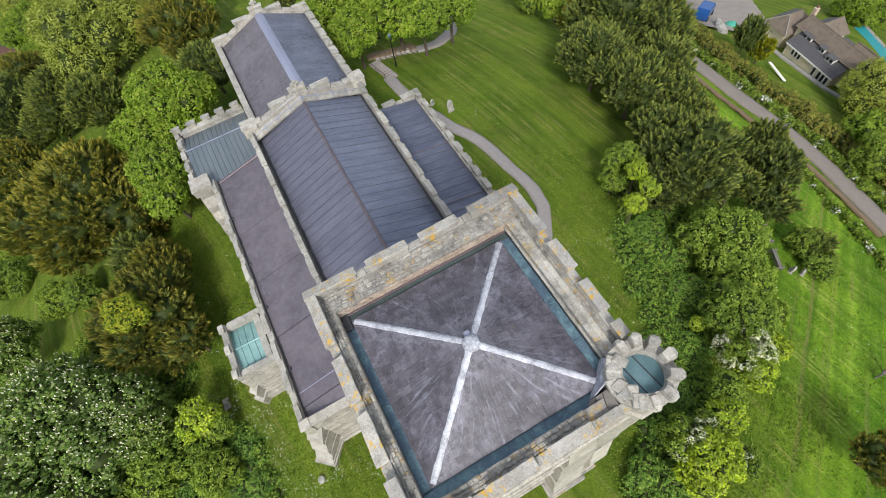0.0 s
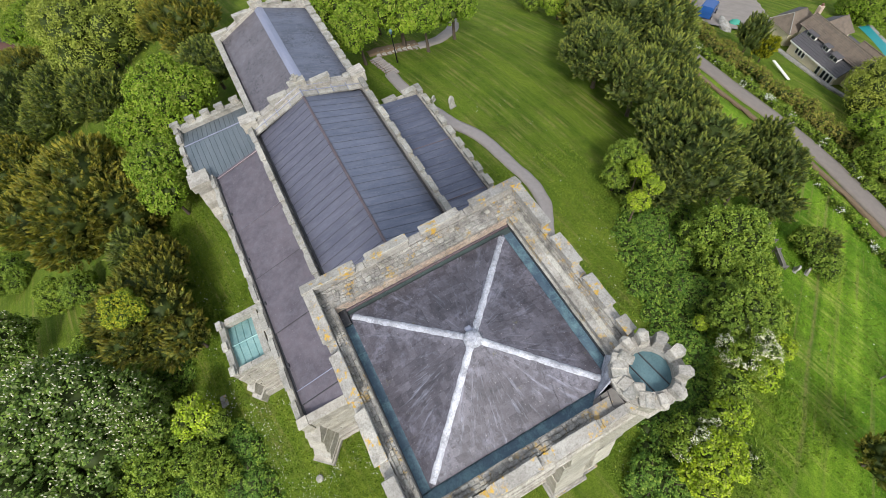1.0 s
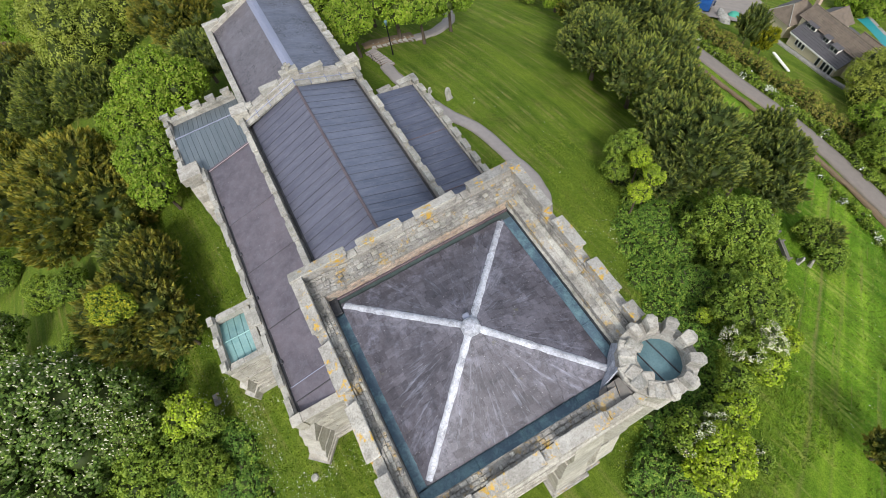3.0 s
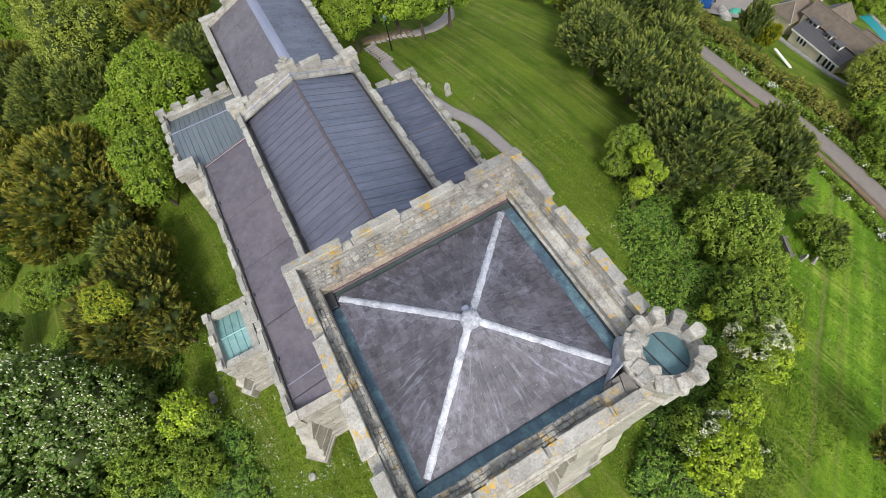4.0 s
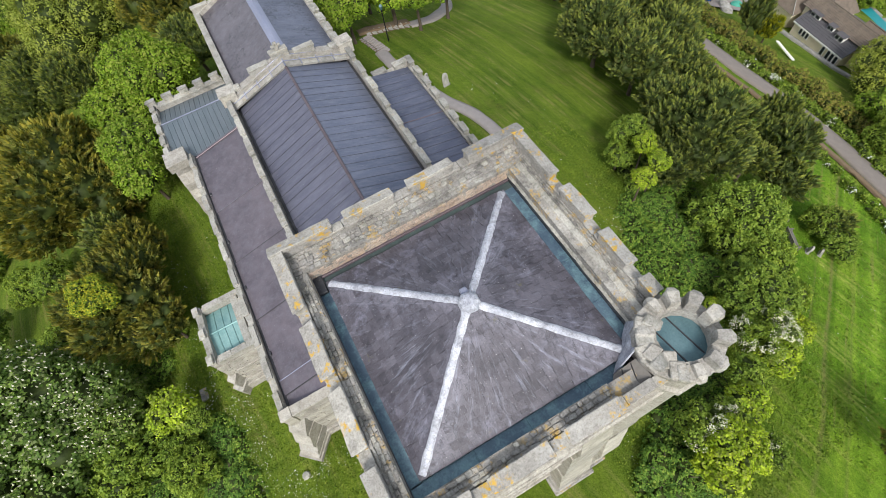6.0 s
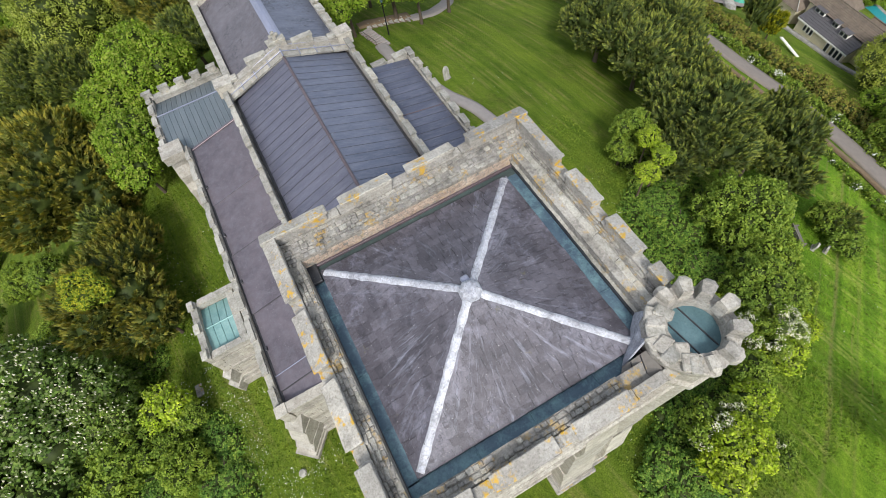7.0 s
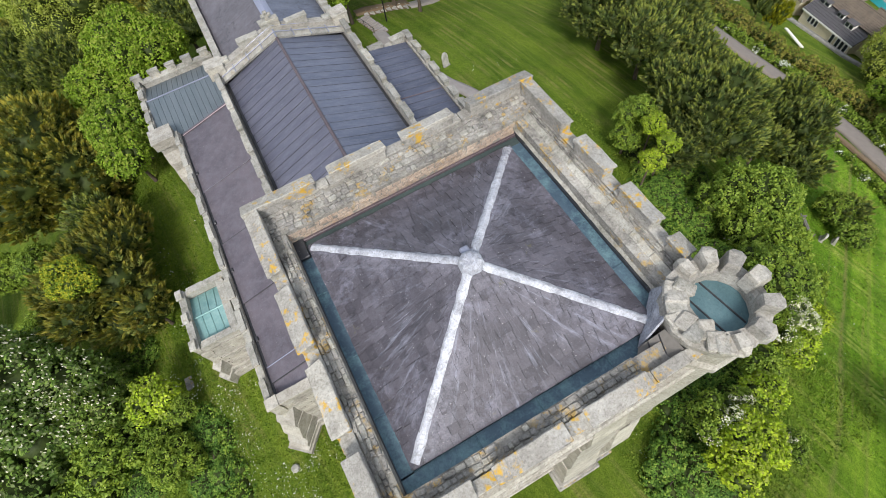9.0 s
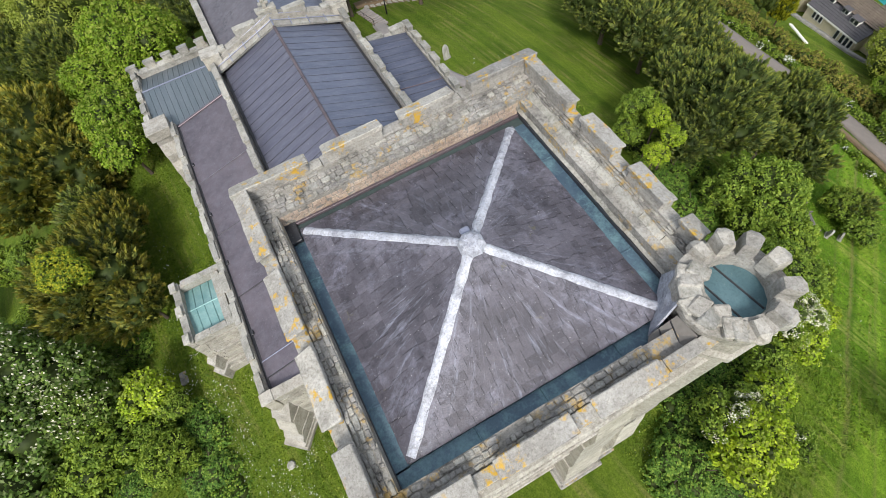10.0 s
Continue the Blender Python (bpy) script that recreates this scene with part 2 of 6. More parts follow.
    worn = m.ramp(place.outputs[0], [(0.235, (0, 0, 0)), (0.26, (1, 1, 1)), (0.285, (0, 0, 0)), (0.43, (0, 0, 0)), (0.45, (0.5, 0.5, 0.5)), (0.47, (0, 0, 0))])
    worn = m.mix(1.0, worn, m.step(m.noise(0.9, 4, 0.7, shift=2.2), 0.30, 0.48), "MULTIPLY")
    lush = m.mix(m.mix(1.0, worn, (0.7,) * 3, "MULTIPLY"), lush, (0.25, 0.23, 0.085))
    c = m.mix(meadow, c, lush)
    m.color(c)
    m.b.inputs["Specular IOR Level"].default_value = 0.1
    m.bump(m.mix(0.5, m.noise(9, 5, 0.8), m.noise(40, 4, 0.8)), 1.0, 0.12)
    return m.m


STONE = stone_mat("limestone", (0.249, 0.233, 0.196), (0.421, 0.404, 0.358), (0.568, 0.557, 0.519), 0.0, 0.5)
STONE_LICHEN = stone_mat("lichened_limestone", (0.272, 0.259, 0.230), (0.416, 0.405, 0.368), (0.536, 0.530, 0.502), 0.9, 0.4)
RUBBLE = stone_mat("weathered_rubble", (0.15, 0.145, 0.13), (0.31, 0.30, 0.275), (0.48, 0.47, 0.44), 0.5, 0.7, (0.05, 0.05, 0.045), 0.6)
BED = stone_mat("rough_mortar_bed", (0.17, 0.165, 0.145), (0.29, 0.28, 0.25), (0.40, 0.39, 0.36), 0.3, 0.7, (0.05, 0.05, 0.045), 0.5)
PINK = stone_mat("pinkish_brickwork", (0.34, 0.25, 0.19), (0.50, 0.40, 0.32), (0.62, 0.53, 0.43), 0.15, 0.35)
CREAM = stone_mat("cream_ashlar", (0.292, 0.274, 0.230), (0.456, 0.435, 0.383), (0.568, 0.557, 0.510), 0.0, 0.35)
MORTAR = stone_mat("lime_mortar", (0.22, 0.19, 0.14), (0.32, 0.28, 0.22), (0.42, 0.38, 0.31), 0.0, 0.5)
COPING = stone_mat("grey_coping", (0.232, 0.226, 0.194), (0.396, 0.389, 0.352), (0.533, 0.531, 0.490), 0.10, 0.6, (0.13, 0.135, 0.10))
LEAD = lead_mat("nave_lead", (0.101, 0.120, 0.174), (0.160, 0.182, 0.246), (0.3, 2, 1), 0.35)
LEAD_SOUTH = lead_mat("south_aisle_lead", (0.077, 0.089, 0.132), (0.123, 0.137, 0.193), (0.3, 2, 1), 0.3)
LEAD_BROWN = lead_mat("aisle_lead", (0.109, 0.096, 0.114), (0.182, 0.158, 0.181), (1.2, 1.2, 1), 0.25)
CHANCEL_NORTH = lead_mat("chancel_north_lead", (0.115, 0.106, 0.120), (0.175, 0.162, 0.178), (1, 1, 1), 0.25, soot=0.7)
CHANCEL_SOUTH = lead_mat("chancel_south_lead", (0.100, 0.115, 0.160), (0.157, 0.176, 0.232), (0.3, 2, 1), 0.3, soot=0.8)
LEAD_PALE = lead_mat("pale_lead", (0.208, 0.235, 0.325), (0.312, 0.337, 0.448), (1, 0.3, 1), 0.4)
LEAD_GREEN = lead_mat("green_grey_lead", (0.114, 0.148, 0.168), (0.172, 0.204, 0.224), (2, 0.3, 1), 0.2)
LEAD_DARK = lead_mat("dark_lead", (0.03, 0.032, 0.036), (0.06, 0.06, 0.065), (1, 1, 1), 0.1)
SEAM_SHADE = lead_mat("shaded_seam_lead", (0.045, 0.047, 0.06), (0.065, 0.068, 0.085), (1, 1, 1), 0.1)
LEAD_SEAM = lead_mat("seam_lead", (0.068, 0.072, 0.092), (0.10, 0.104, 0.13), (1, 1, 1), 0.1)
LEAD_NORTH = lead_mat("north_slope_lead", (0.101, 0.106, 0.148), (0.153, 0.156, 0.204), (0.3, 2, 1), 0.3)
LEAD_RUST = lead_mat("rust_stained_lead", (0.105, 0.082, 0.092), (0.155, 0.122, 0.132), (1, 1, 1), 0.1)
COPPER = lead_mat("verdigris_gutter", (0.050, 0.085, 0.130), (0.12, 0.19, 0.24), (1, 1, 1), 0.75, 0.5, 0.2, (0.23, 0.40, 0.42))
COPPER_DARK = lead_mat("dull_green_gutter", (0.05, 0.07, 0.07), (0.09, 0.125, 0.12), (1, 1, 1), 0.25, 0.5, 0.2, (0.16, 0.23, 0.21))
TEAL = lead_mat("blue_green_lead", (0.07, 0.14, 0.165), (0.13, 0.23, 0.25), (1, 1, 1), 0.35, 0.5, 0.3, (0.22, 0.34, 0.35))
MINT = lead_mat("mint_copper", (0.14, 0.29, 0.285), (0.25, 0.42, 0.41), (1, 1, 1), 0.3, 0.55, 0.2, (0.5, 0.68, 0.63))
HIP = stone_mat("white_stained_hip_lead", (0.26, 0.27, 0.32), (0.54, 0.57, 0.64), (0.82, 0.85, 0.9), 0.0, 0.65, (0.13, 0.13, 0.15), 0.4)
SLATE = slate_mat()
GRASS = grass_mat()
GRAVEL = plain_mat("path_tarmac", (0.27, 0.25, 0.24), 0.9, 0, 0.25, 3.0)
FORECOURT = plain_mat("forecourt_gravel", (0.25, 0.225, 0.205), 0.95, 0, 0.35, 0.6)
ASPHALT = plain_mat("lane_asphalt", (0.215, 0.188, 0.165), 0.9, 0, 0.25, 1.2)
EARTH = plain_mat("bare_earth", (0.16, 0.115, 0.07), 0.95, 0, 0.4, 2.0)
BARK = plain_mat("bark", (0.09, 0.07, 0.05), 0.95, 0, 0.4, 8.0)
# Dark leaf for the cores: shade inside the crowns put into colour.
SHADED_CORE = leaf_mat("shaded_inner_leaf", (0.030, 0.045, 0.010), (0.045, 0.066, 0.015), (0.065, 0.090, 0.022), 0.1)
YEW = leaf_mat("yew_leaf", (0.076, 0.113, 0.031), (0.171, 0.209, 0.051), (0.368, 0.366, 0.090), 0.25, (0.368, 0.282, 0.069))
# Tip colours mix paler fresh growth with light put on the ends.
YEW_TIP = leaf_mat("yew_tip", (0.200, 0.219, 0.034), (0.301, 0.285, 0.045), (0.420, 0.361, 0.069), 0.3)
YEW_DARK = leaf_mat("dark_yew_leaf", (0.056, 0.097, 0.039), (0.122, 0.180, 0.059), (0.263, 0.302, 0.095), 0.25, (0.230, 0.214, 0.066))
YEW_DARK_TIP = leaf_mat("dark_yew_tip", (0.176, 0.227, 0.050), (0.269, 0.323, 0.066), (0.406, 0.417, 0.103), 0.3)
LIME_TIP = leaf_mat("fresh_lit_tip", (0.174, 0.239, 0.032), (0.246, 0.317, 0.048), (0.338, 0.393, 0.095), 0.4)
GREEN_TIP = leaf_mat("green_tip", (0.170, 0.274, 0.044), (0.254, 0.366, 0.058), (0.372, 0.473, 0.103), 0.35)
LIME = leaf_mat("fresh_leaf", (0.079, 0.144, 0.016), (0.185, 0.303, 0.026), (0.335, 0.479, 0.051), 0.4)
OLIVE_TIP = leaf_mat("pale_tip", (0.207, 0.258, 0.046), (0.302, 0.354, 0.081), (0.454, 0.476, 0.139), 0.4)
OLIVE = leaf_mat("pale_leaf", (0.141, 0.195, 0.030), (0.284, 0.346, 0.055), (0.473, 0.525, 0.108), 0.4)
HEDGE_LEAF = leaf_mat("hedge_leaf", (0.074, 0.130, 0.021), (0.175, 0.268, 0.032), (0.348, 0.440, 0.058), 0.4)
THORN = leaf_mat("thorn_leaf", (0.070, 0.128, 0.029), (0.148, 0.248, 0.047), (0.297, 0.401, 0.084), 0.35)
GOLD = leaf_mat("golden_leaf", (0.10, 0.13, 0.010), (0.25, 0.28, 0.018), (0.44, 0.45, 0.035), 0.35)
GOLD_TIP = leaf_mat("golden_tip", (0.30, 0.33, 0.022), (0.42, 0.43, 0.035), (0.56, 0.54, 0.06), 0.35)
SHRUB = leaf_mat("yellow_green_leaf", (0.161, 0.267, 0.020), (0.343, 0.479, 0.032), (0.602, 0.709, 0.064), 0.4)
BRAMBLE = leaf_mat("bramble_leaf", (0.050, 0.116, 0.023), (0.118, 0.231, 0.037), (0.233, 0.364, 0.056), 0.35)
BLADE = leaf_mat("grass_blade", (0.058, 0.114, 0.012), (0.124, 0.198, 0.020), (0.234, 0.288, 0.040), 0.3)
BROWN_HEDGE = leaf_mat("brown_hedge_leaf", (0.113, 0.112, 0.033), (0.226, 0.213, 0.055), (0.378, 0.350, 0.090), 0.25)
CREAM_BLOSSOM = plain_mat("cream_blossom", (0.70, 0.69, 0.53), 0.8, 0, 0.1, 9.0)
# Light on the crown tops is put into this tip colour.
THORN_TIP = leaf_mat("thorn_tip", (0.133, 0.187, 0.058), (0.183, 0.238, 0.081), (0.249, 0.302, 0.127), 0.35)
BLOSSOM = plain_mat("white_blossom", (0.74, 0.76, 0.70), 0.8, 0, 0.1, 9.0)
IRON = plain_mat("black_iron", (0.02, 0.02, 0.022), 0.5, 0.6, 0.2, 9.0)
WOOD = plain_mat("weathered_wood", (0.16, 0.15, 0.135), 0.85, 0, 0.35, 7.0)
WOOD_DOOR = plain_mat("grey_door_boards", (0.11, 0.105, 0.10), 0.85, 0, 0.35, 7.0)
WHITE = plain_mat("white_paint", (0.78, 0.78, 0.76), 0.5, 0, 0.05, 5.0)
RENDER_CREAM = plain_mat("cream_render", (0.62, 0.56, 0.42), 0.85, 0, 0.1, 2.0)
TILE_BROWN = plain_mat("brown_roof_tile", (0.145, 0.118, 0.092), 0.85, 0, 0.55, 1.6)
TILE_SLATE = plain_mat("grey_roof_slate", (0.085, 0.082, 0.088), 0.7, 0, 0.3, 3.0)
TILE_RED = plain_mat("red_roof_tile", (0.20, 0.10, 0.075), 0.85, 0, 0.35, 3.0)
GLASS = plain_mat("dark_window_glass", (0.03, 0.035, 0.04), 0.08, 0, 0.2, 3.0)
VAN_BLUE = plain_mat("blue_car_paint", (0.02, 0.09, 0.30), 0.25, 0.2, 0.1, 2.0)
RUBBER = plain_mat("rubber", (0.02, 0.02, 0.02), 0.8, 0, 0.2, 9.0)
POOL = plain_mat("turquoise_pool_cover", (0.03, 0.30, 0.32), 0.4, 0, 0.12, 1.0)
TARP = plain_mat("green_tarpaulin", (0.05, 0.30, 0.22), 0.6, 0, 0.2, 2.0)


# ---- helpers for meshes ----
def box(bm, x0, x1, y0, y1, z0, z1, bevel=0.0, rough=0.0):
    vs = [bm.verts.new((x, y, z)) for x in (x0, x1) for y in (y0, y1) for z in (z0, z1)]
    for f in ((0, 1, 3, 2), (4, 6, 7, 5), (0, 4, 5, 1), (2, 3, 7, 6), (0, 2, 6, 4), (1, 5, 7, 3)):
        bm.faces.new([vs[i] for i in f])
    if rough:
        for v in vs:
            v.co += Vector([random.uniform(-rough, rough) for _ in range(3)])
    if bevel:
        es = list({e for v in vs for e in v.link_edges})
        bmesh.ops.bevel(bm, geom=es, offset=bevel, segments=1, affect="EDGES")
    return vs


def prism(bm, poly, z0, z1):
    """A straight prism over a plan polygon."""
    a = [bm.verts.new((x, y, z0)) for x, y in poly]
    b = [bm.verts.new((x, y, z1)) for x, y in poly]
    n = len(poly)
    bm.faces.new(a[::-1]), bm.faces.new(b)
    for i in range(n):
        bm.faces.new((a[i], a[(i + 1) % n], b[(i + 1) % n], b[i]))


def loft(bm, rings, cap=True):
    """Skin over rings with equal counts of points."""
    vv = [[bm.verts.new(p) for p in r] for r in rings]
    for a, b in zip(vv, vv[1:]):
        for i in range(len(a)):
            j = (i + 1) % len(a)
            bm.faces.new((a[i], a[j], b[j], b[i]))
    if cap:
        bm.faces.new(vv[0][::-1]), bm.faces.new(vv[-1])


def slab(bm, pts, thick):
    """A sheet of some thickness under a planar polygon."""
    p = [Vector(v) for v in pts]
    n = (p[1] - p[0]).cross(p[2] - p[1]).normalized()
    if n.z < 0:
        p, n = p[::-1], -n
    top = [bm.verts.new(v) for v in p]
    low = [bm.verts.new(v - n * thick) for v in p]
    bm.faces.new(top), bm.faces.new(low[::-1])
    k = len(p)
    for i in range(k):
        bm.faces.new((top[(i + 1) % k], top[i], low[i], low[(i + 1) % k]))


def tube(bm, pts, r0, r1=None, sides=7):
    r1 = r0 if r1 is None else r1
    pts = [Vector(p) for p in pts]
    rings = []
    for i, p in enumerate(pts):
        d = (pts[min(i + 1, len(pts) - 1)] - pts[max(i - 1, 0)]).normalized()
        u = d.orthogonal().normalized()
        w = d.cross(u)
        r = r0 + (r1 - r0) * i / max(1, len(pts) - 1)
        rings.append([p + r * (math.cos(a) * u + math.sin(a) * w) for a in [2 * math.pi * k / sides for k in range(sides)]])
    loft(bm, rings)


def to_mesh(name, bm, mat):
    bmesh.ops.recalc_face_normals(bm, faces=bm.faces)
    me = bpy.data.meshes.new(name)
    bm.to_mesh(me)
    bm.free()
    for x in (mat if isinstance(mat, (list, tuple)) else [mat]):
        me.materials.append(x)
    return me


def part(name, bm, mat, parent, label=""):
    """One mesh object under a thing or a part."""
    ob = new(name, bm if isinstance(bm, bpy.types.Mesh) else to_mesh(name, bm, mat))
    ob.parent = parent
    return tagged(ob, label) if label else ob


def thing(name, label, category, at=(0, 0, 0), group="", kind=""):
    ob = new(name)
    ob.empty_display_size = 0.3
    ob.location = at
    return tagged(ob, label, category, group, kind)


def structure(name, bm, mat, label, category):
    return tagged(new(name, to_mesh(name, bm, mat)), label, category, "", "structure")


def bx(*a, bevel=0.0, rough=0.0):
    bm = bmesh.new()
    box(bm, *a, bevel=bevel, rough=rough)
    return bm


def soft(v, w):
    return w * math.log1p(math.exp(max(-40.0, min(40.0, v / w))))


def gz(x, y):
    """The ground: a knoll that falls to the south, north and east, a little higher by the porch."""
    return 0.2 - 0.36 * soft(x - 11, 2.5) - 0.40 * soft(-x - 12, 2.5) - 0.22 * soft(y - 29, 3) + 1.0 * math.exp(-((x + 11.0) ** 2 + (y - 10.5) ** 2) / 18.0)


# ---- ground ----
def ground_sheet():
    def axis(lo, hi, fine0, fine1):
        v, x = [], fine0
        while x <= fine1:
            v.append(x)
            x += 1.0
        step, x = 1.5, fine1
        while x < hi:
            x += step
            step *= 1.25
            v.append(min(x, hi))
        step, x = 1.5, fine0
        while x > lo:
            x -= step
            step *= 1.25
            v.insert(0, max(x, lo))
        return v
    xs, ys = axis(-900, 900, -45, 62), axis(-900, 1200, -25, 60)
    verts, faces = [], []
    for y in ys:
        for x in xs:
            z = max(gz(x, y), -46 - 0.004 * abs(x) - 0.004 * abs(y))
            z += 0.10 * noise.noise(Vector((x * 0.22, y * 0.22, 0))) if abs(x) < 60 else 0
            verts.append((x, y, z))
    n = len(xs)
    for j in range(len(ys) - 1):
        for i in range(n - 1):
            a = j * n + i
            faces.append((a, a + 1, a + n + 1, a + n))
    me = bpy.data.meshes.new("ground")
    me.from_pydata(verts, [], faces)
    me.materials.append(GRASS)
    for p in me.polygons:
        p.use_smooth = True
    tagged(new("ground", me), "sloping churchyard grass, mown in bands and daisied", "grass", "", "structure")


def catmull(pts, per=8):
    out = []
    p = [Vector(pts[0]) * 2 - Vector(pts[1])] + [Vector(v) for v in pts] + [Vector(pts[-1]) * 2 - Vector(pts[-2])]
    for i in range(1, len(p) - 2):
        for k in range(per):
            t = k / per
            a, b, c, d = p[i - 1:i + 3]
            out.append(0.5 * (2 * b + (c - a) * t + (2 * a - 5 * b + 4 * c - d) * t * t + (3 * b - a - 3 * c + d) * t ** 3))
    return out + [Vector(pts[-1])]


def ribbon(name, pts, width, lift, mat, label, category, wob=0.08):
    """A strip of made surface that follows the ground, with turned-down edges."""
    line = catmull([(x, y, 0) for x, y in pts])
    bm = bmesh.new()
    rows = []
    for i, p in enumerate(line):
        d = (line[min(i + 1, len(line) - 1)] - line[max(i - 1, 0)]).normalized()
        s = Vector((d.y, -d.x, 0))
        row = []
        for k, (u, dz) in enumerate(((-0.5, -0.25), (-0.48, 0), (-0.25, 0.02), (0, 0.03), (0.25, 0.02), (0.48, 0), (0.5, -0.25))):
            q = p + s * (u * width + (wob * noise.noise(Vector((p.x, p.y, k * 7.0))) if abs(u) > 0.4 else 0))
            row.append(bm.verts.new((q.x, q.y, gz(q.x, q.y) + lift + dz)))
        rows.append(row)
    for a, b in zip(rows, rows[1:]):
        for i in range(6):
            f = bm.faces.new((a[i], a[i + 1], b[i + 1], b[i]))
            f.smooth = True
    return structure(name, bm, mat, label, category)


ground_sheet()
ribbon("path", [(8.2, 9.0), (10.6, 9.6), (12.1, 11.6), (12.8, 13.0), (13.0, 15.1), (12.6, 17.4), (12.0, 21.0), (10.7, 23.6), (10.2, 25.2), (9.5, 27.2), (9.1, 30.0), (9.0, 31.7), (9.0, 33.4)], 1.15, 0.16,
       GRAVEL, "grey tarmac footpath curving over the lawn", "path")
ribbon("path_upper", [(13.6, 37.4), (15.4, 37.9), (17.3, 38.8), (20.2, 41.8), (21.8, 46.0)], 1.3, 0.16, GRAVEL, "dim tarmac footpath under the limes", "path")
ribbon("lane", [(47.0, 60.0), (46.2, 45.0), (45.4, 30.0), (44.9, 25.0), (44.7, 20.3), (44.9, 15.6), (44.9, 11.9), (44.5, 8.0), (43.7, 4.1), (42.5, -0.6), (41.2, -5.3), (38.0, -13.0)], 2.5, 0.2,
       ASPHALT, "narrow grey asphalt lane", "road")
ribbon("lane_verge", [(42.2, 26.5), (41.9, 20.7), (42.0, 15.7), (42.0, 8.4), (41.2, 2.7), (40.2, -1.5)], 0.6, 0.32, EARTH, "strip of bare brown earth beside the lane", "verge", 0.25)
ribbon("driveway", [(60.4, 31.2), (65.0, 36.5), (71.0, 42.5), (79.0, 50.0)], 12.0, 0.3, FORECOURT, "pale gravel forecourt of the bungalow", "driveway", 0.9)
ribbon("garden_path", [(63.4, 30.4), (61.6, 27.6), (60.75, 25.0), (60.3, 21.5), (59.8, 17.0), (60.5, 13.6)], 0.9, 0.25, COPING, "pale paved path along the house wall", "path")
ribbon("earth_bank", [(8.6, 38.5), (11.0, 38.3), (14.0, 38.2)], 1.3, 0.22, EARTH, "brown bare bank under the limes", "earth", 0.3)


# ---- masonry pieces ----
def rough_block(seed, bevel=0.06, jit=0.02):
    """A unit stone, with worn edges, to be scaled."""
    random.seed(seed)
    bm = bmesh.new()
    box(bm, -0.5, 0.5, -0.5, 0.5, -0.5, 0.5, bevel=bevel, rough=jit)
    return bm


BLOCKS = {}


def block_mesh(mat, i, bevel=0.05):
    key = (mat.name, i, bevel)
    if key not in BLOCKS:
        BLOCKS[key] = to_mesh("stone_block", rough_block(i, bevel), mat)
    return BLOCKS[key]


def place_block(name, parent, mat, center, size, rz=0.0, bevel=0.05):
    ob = new(name, block_mesh(mat, random.randrange(5), bevel))
    ob.matrix_basis = Matrix.LocRotScale(center, Euler((0, 0, rz)), size)
    ob.parent = parent
    return ob


def coursed(parent, mat, origin, along, width, height, course=0.28, length=0.55, depth=0.16, name="stone", seed=1, taper=None):
    """Courses of ashlar set on a wall face. along: plan angle of the face's length; the face looks to the right of it."""
    random.seed(seed)
    u = Vector((math.cos(along), math.sin(along), 0))
    n = Vector((u.y, -u.x, 0))
    z, k = 0.0, 0
    while z < height - 0.02:
        h = min(course * random.uniform(0.85, 1.15), height - z)
        if height - z - h < 0.1:
            h = height - z
        x = -random.uniform(0, length * 0.6)
        while x < width:
            w = length * random.uniform(0.6, 1.3)
            a, b = max(0, x), min(width, x + w)
            if b - a > 0.08:
                c = Vector(origin) + u * ((a + b) / 2) + Vector((0, 0, z + h / 2)) + n * (depth * 0.5 - 0.10 + random.uniform(-0.012, 0.012))
                place_block(name, parent, mat, c, (b - a - min(0.018, 0.1 * (b - a)), depth, h - min(0.018, 0.12 * h)), along)
            x += w
        z += h
        k += 1


def wall_body(parent, name, poly, z0, z1, mat=MORTAR, label=""):
    bm = bmesh.new()
    prism(bm, poly, z0, z1)
    return part(name, bm, mat, parent, label)


def rect(x0, x1, y0, y1):
    return [(x0, y0), (x1, y0), (x1, y1), (x0, y1)]


def weather(bm, cell, depth):
    """Cut long edges and wear the surface unevenly."""
    for _ in range(3):
        es = [e for e in bm.edges if e.calc_length() > cell * 1.6]
        if not es:
            break
        bmesh.ops.subdivide_edges(bm, edges=es, cuts=1, use_grid_fill=True)
    bmesh.ops.triangulate(bm, faces=[f for f in bm.faces if len(f.verts) > 4])
    for v in bm.verts:
        q = v.co * 3.1
        v.co += depth * (noise.noise_vector(q) + 0.6 * noise.noise_vector(q * 2.7))


def merlon(parent, mat, x0, x1, y0, y1, z0, z1, slope=0.08, side=None, name="merlon"):
    """A merlon with a weathered coping; side: the outward axis, towards which the top falls."""
    bm = bmesh.new()
    box(bm, x0, x1, y0, y1, z0, z1 - 0.12, bevel=0.025, rough=0.015)
    o = 0.035
    vs = box(bm, x0 - o, x1 + o, y0 - o, y1 + o, z1 - 0.13, z1, rough=0.02)
    for v in vs:
        if v.co.z > z1 - 0.06 and side:
            t = {"+x": (v.co.x - x0) / (x1 - x0), "-x": (x1 - v.co.x) / (x1 - x0), "+y": (v.co.y - y0) / (y1 - y0), "-y": (y1 - v.co.y) / (y1 - y0)}[side]
            v.co.z -= slope * t
    es = list({e for v in vs for e in v.link_edges})
    bmesh.ops.bevel(bm, geom=es, offset=0.018, segments=1, affect="EDGES")
    weather(bm, 0.16, 0.014)
    return part(name, bm, mat, parent)


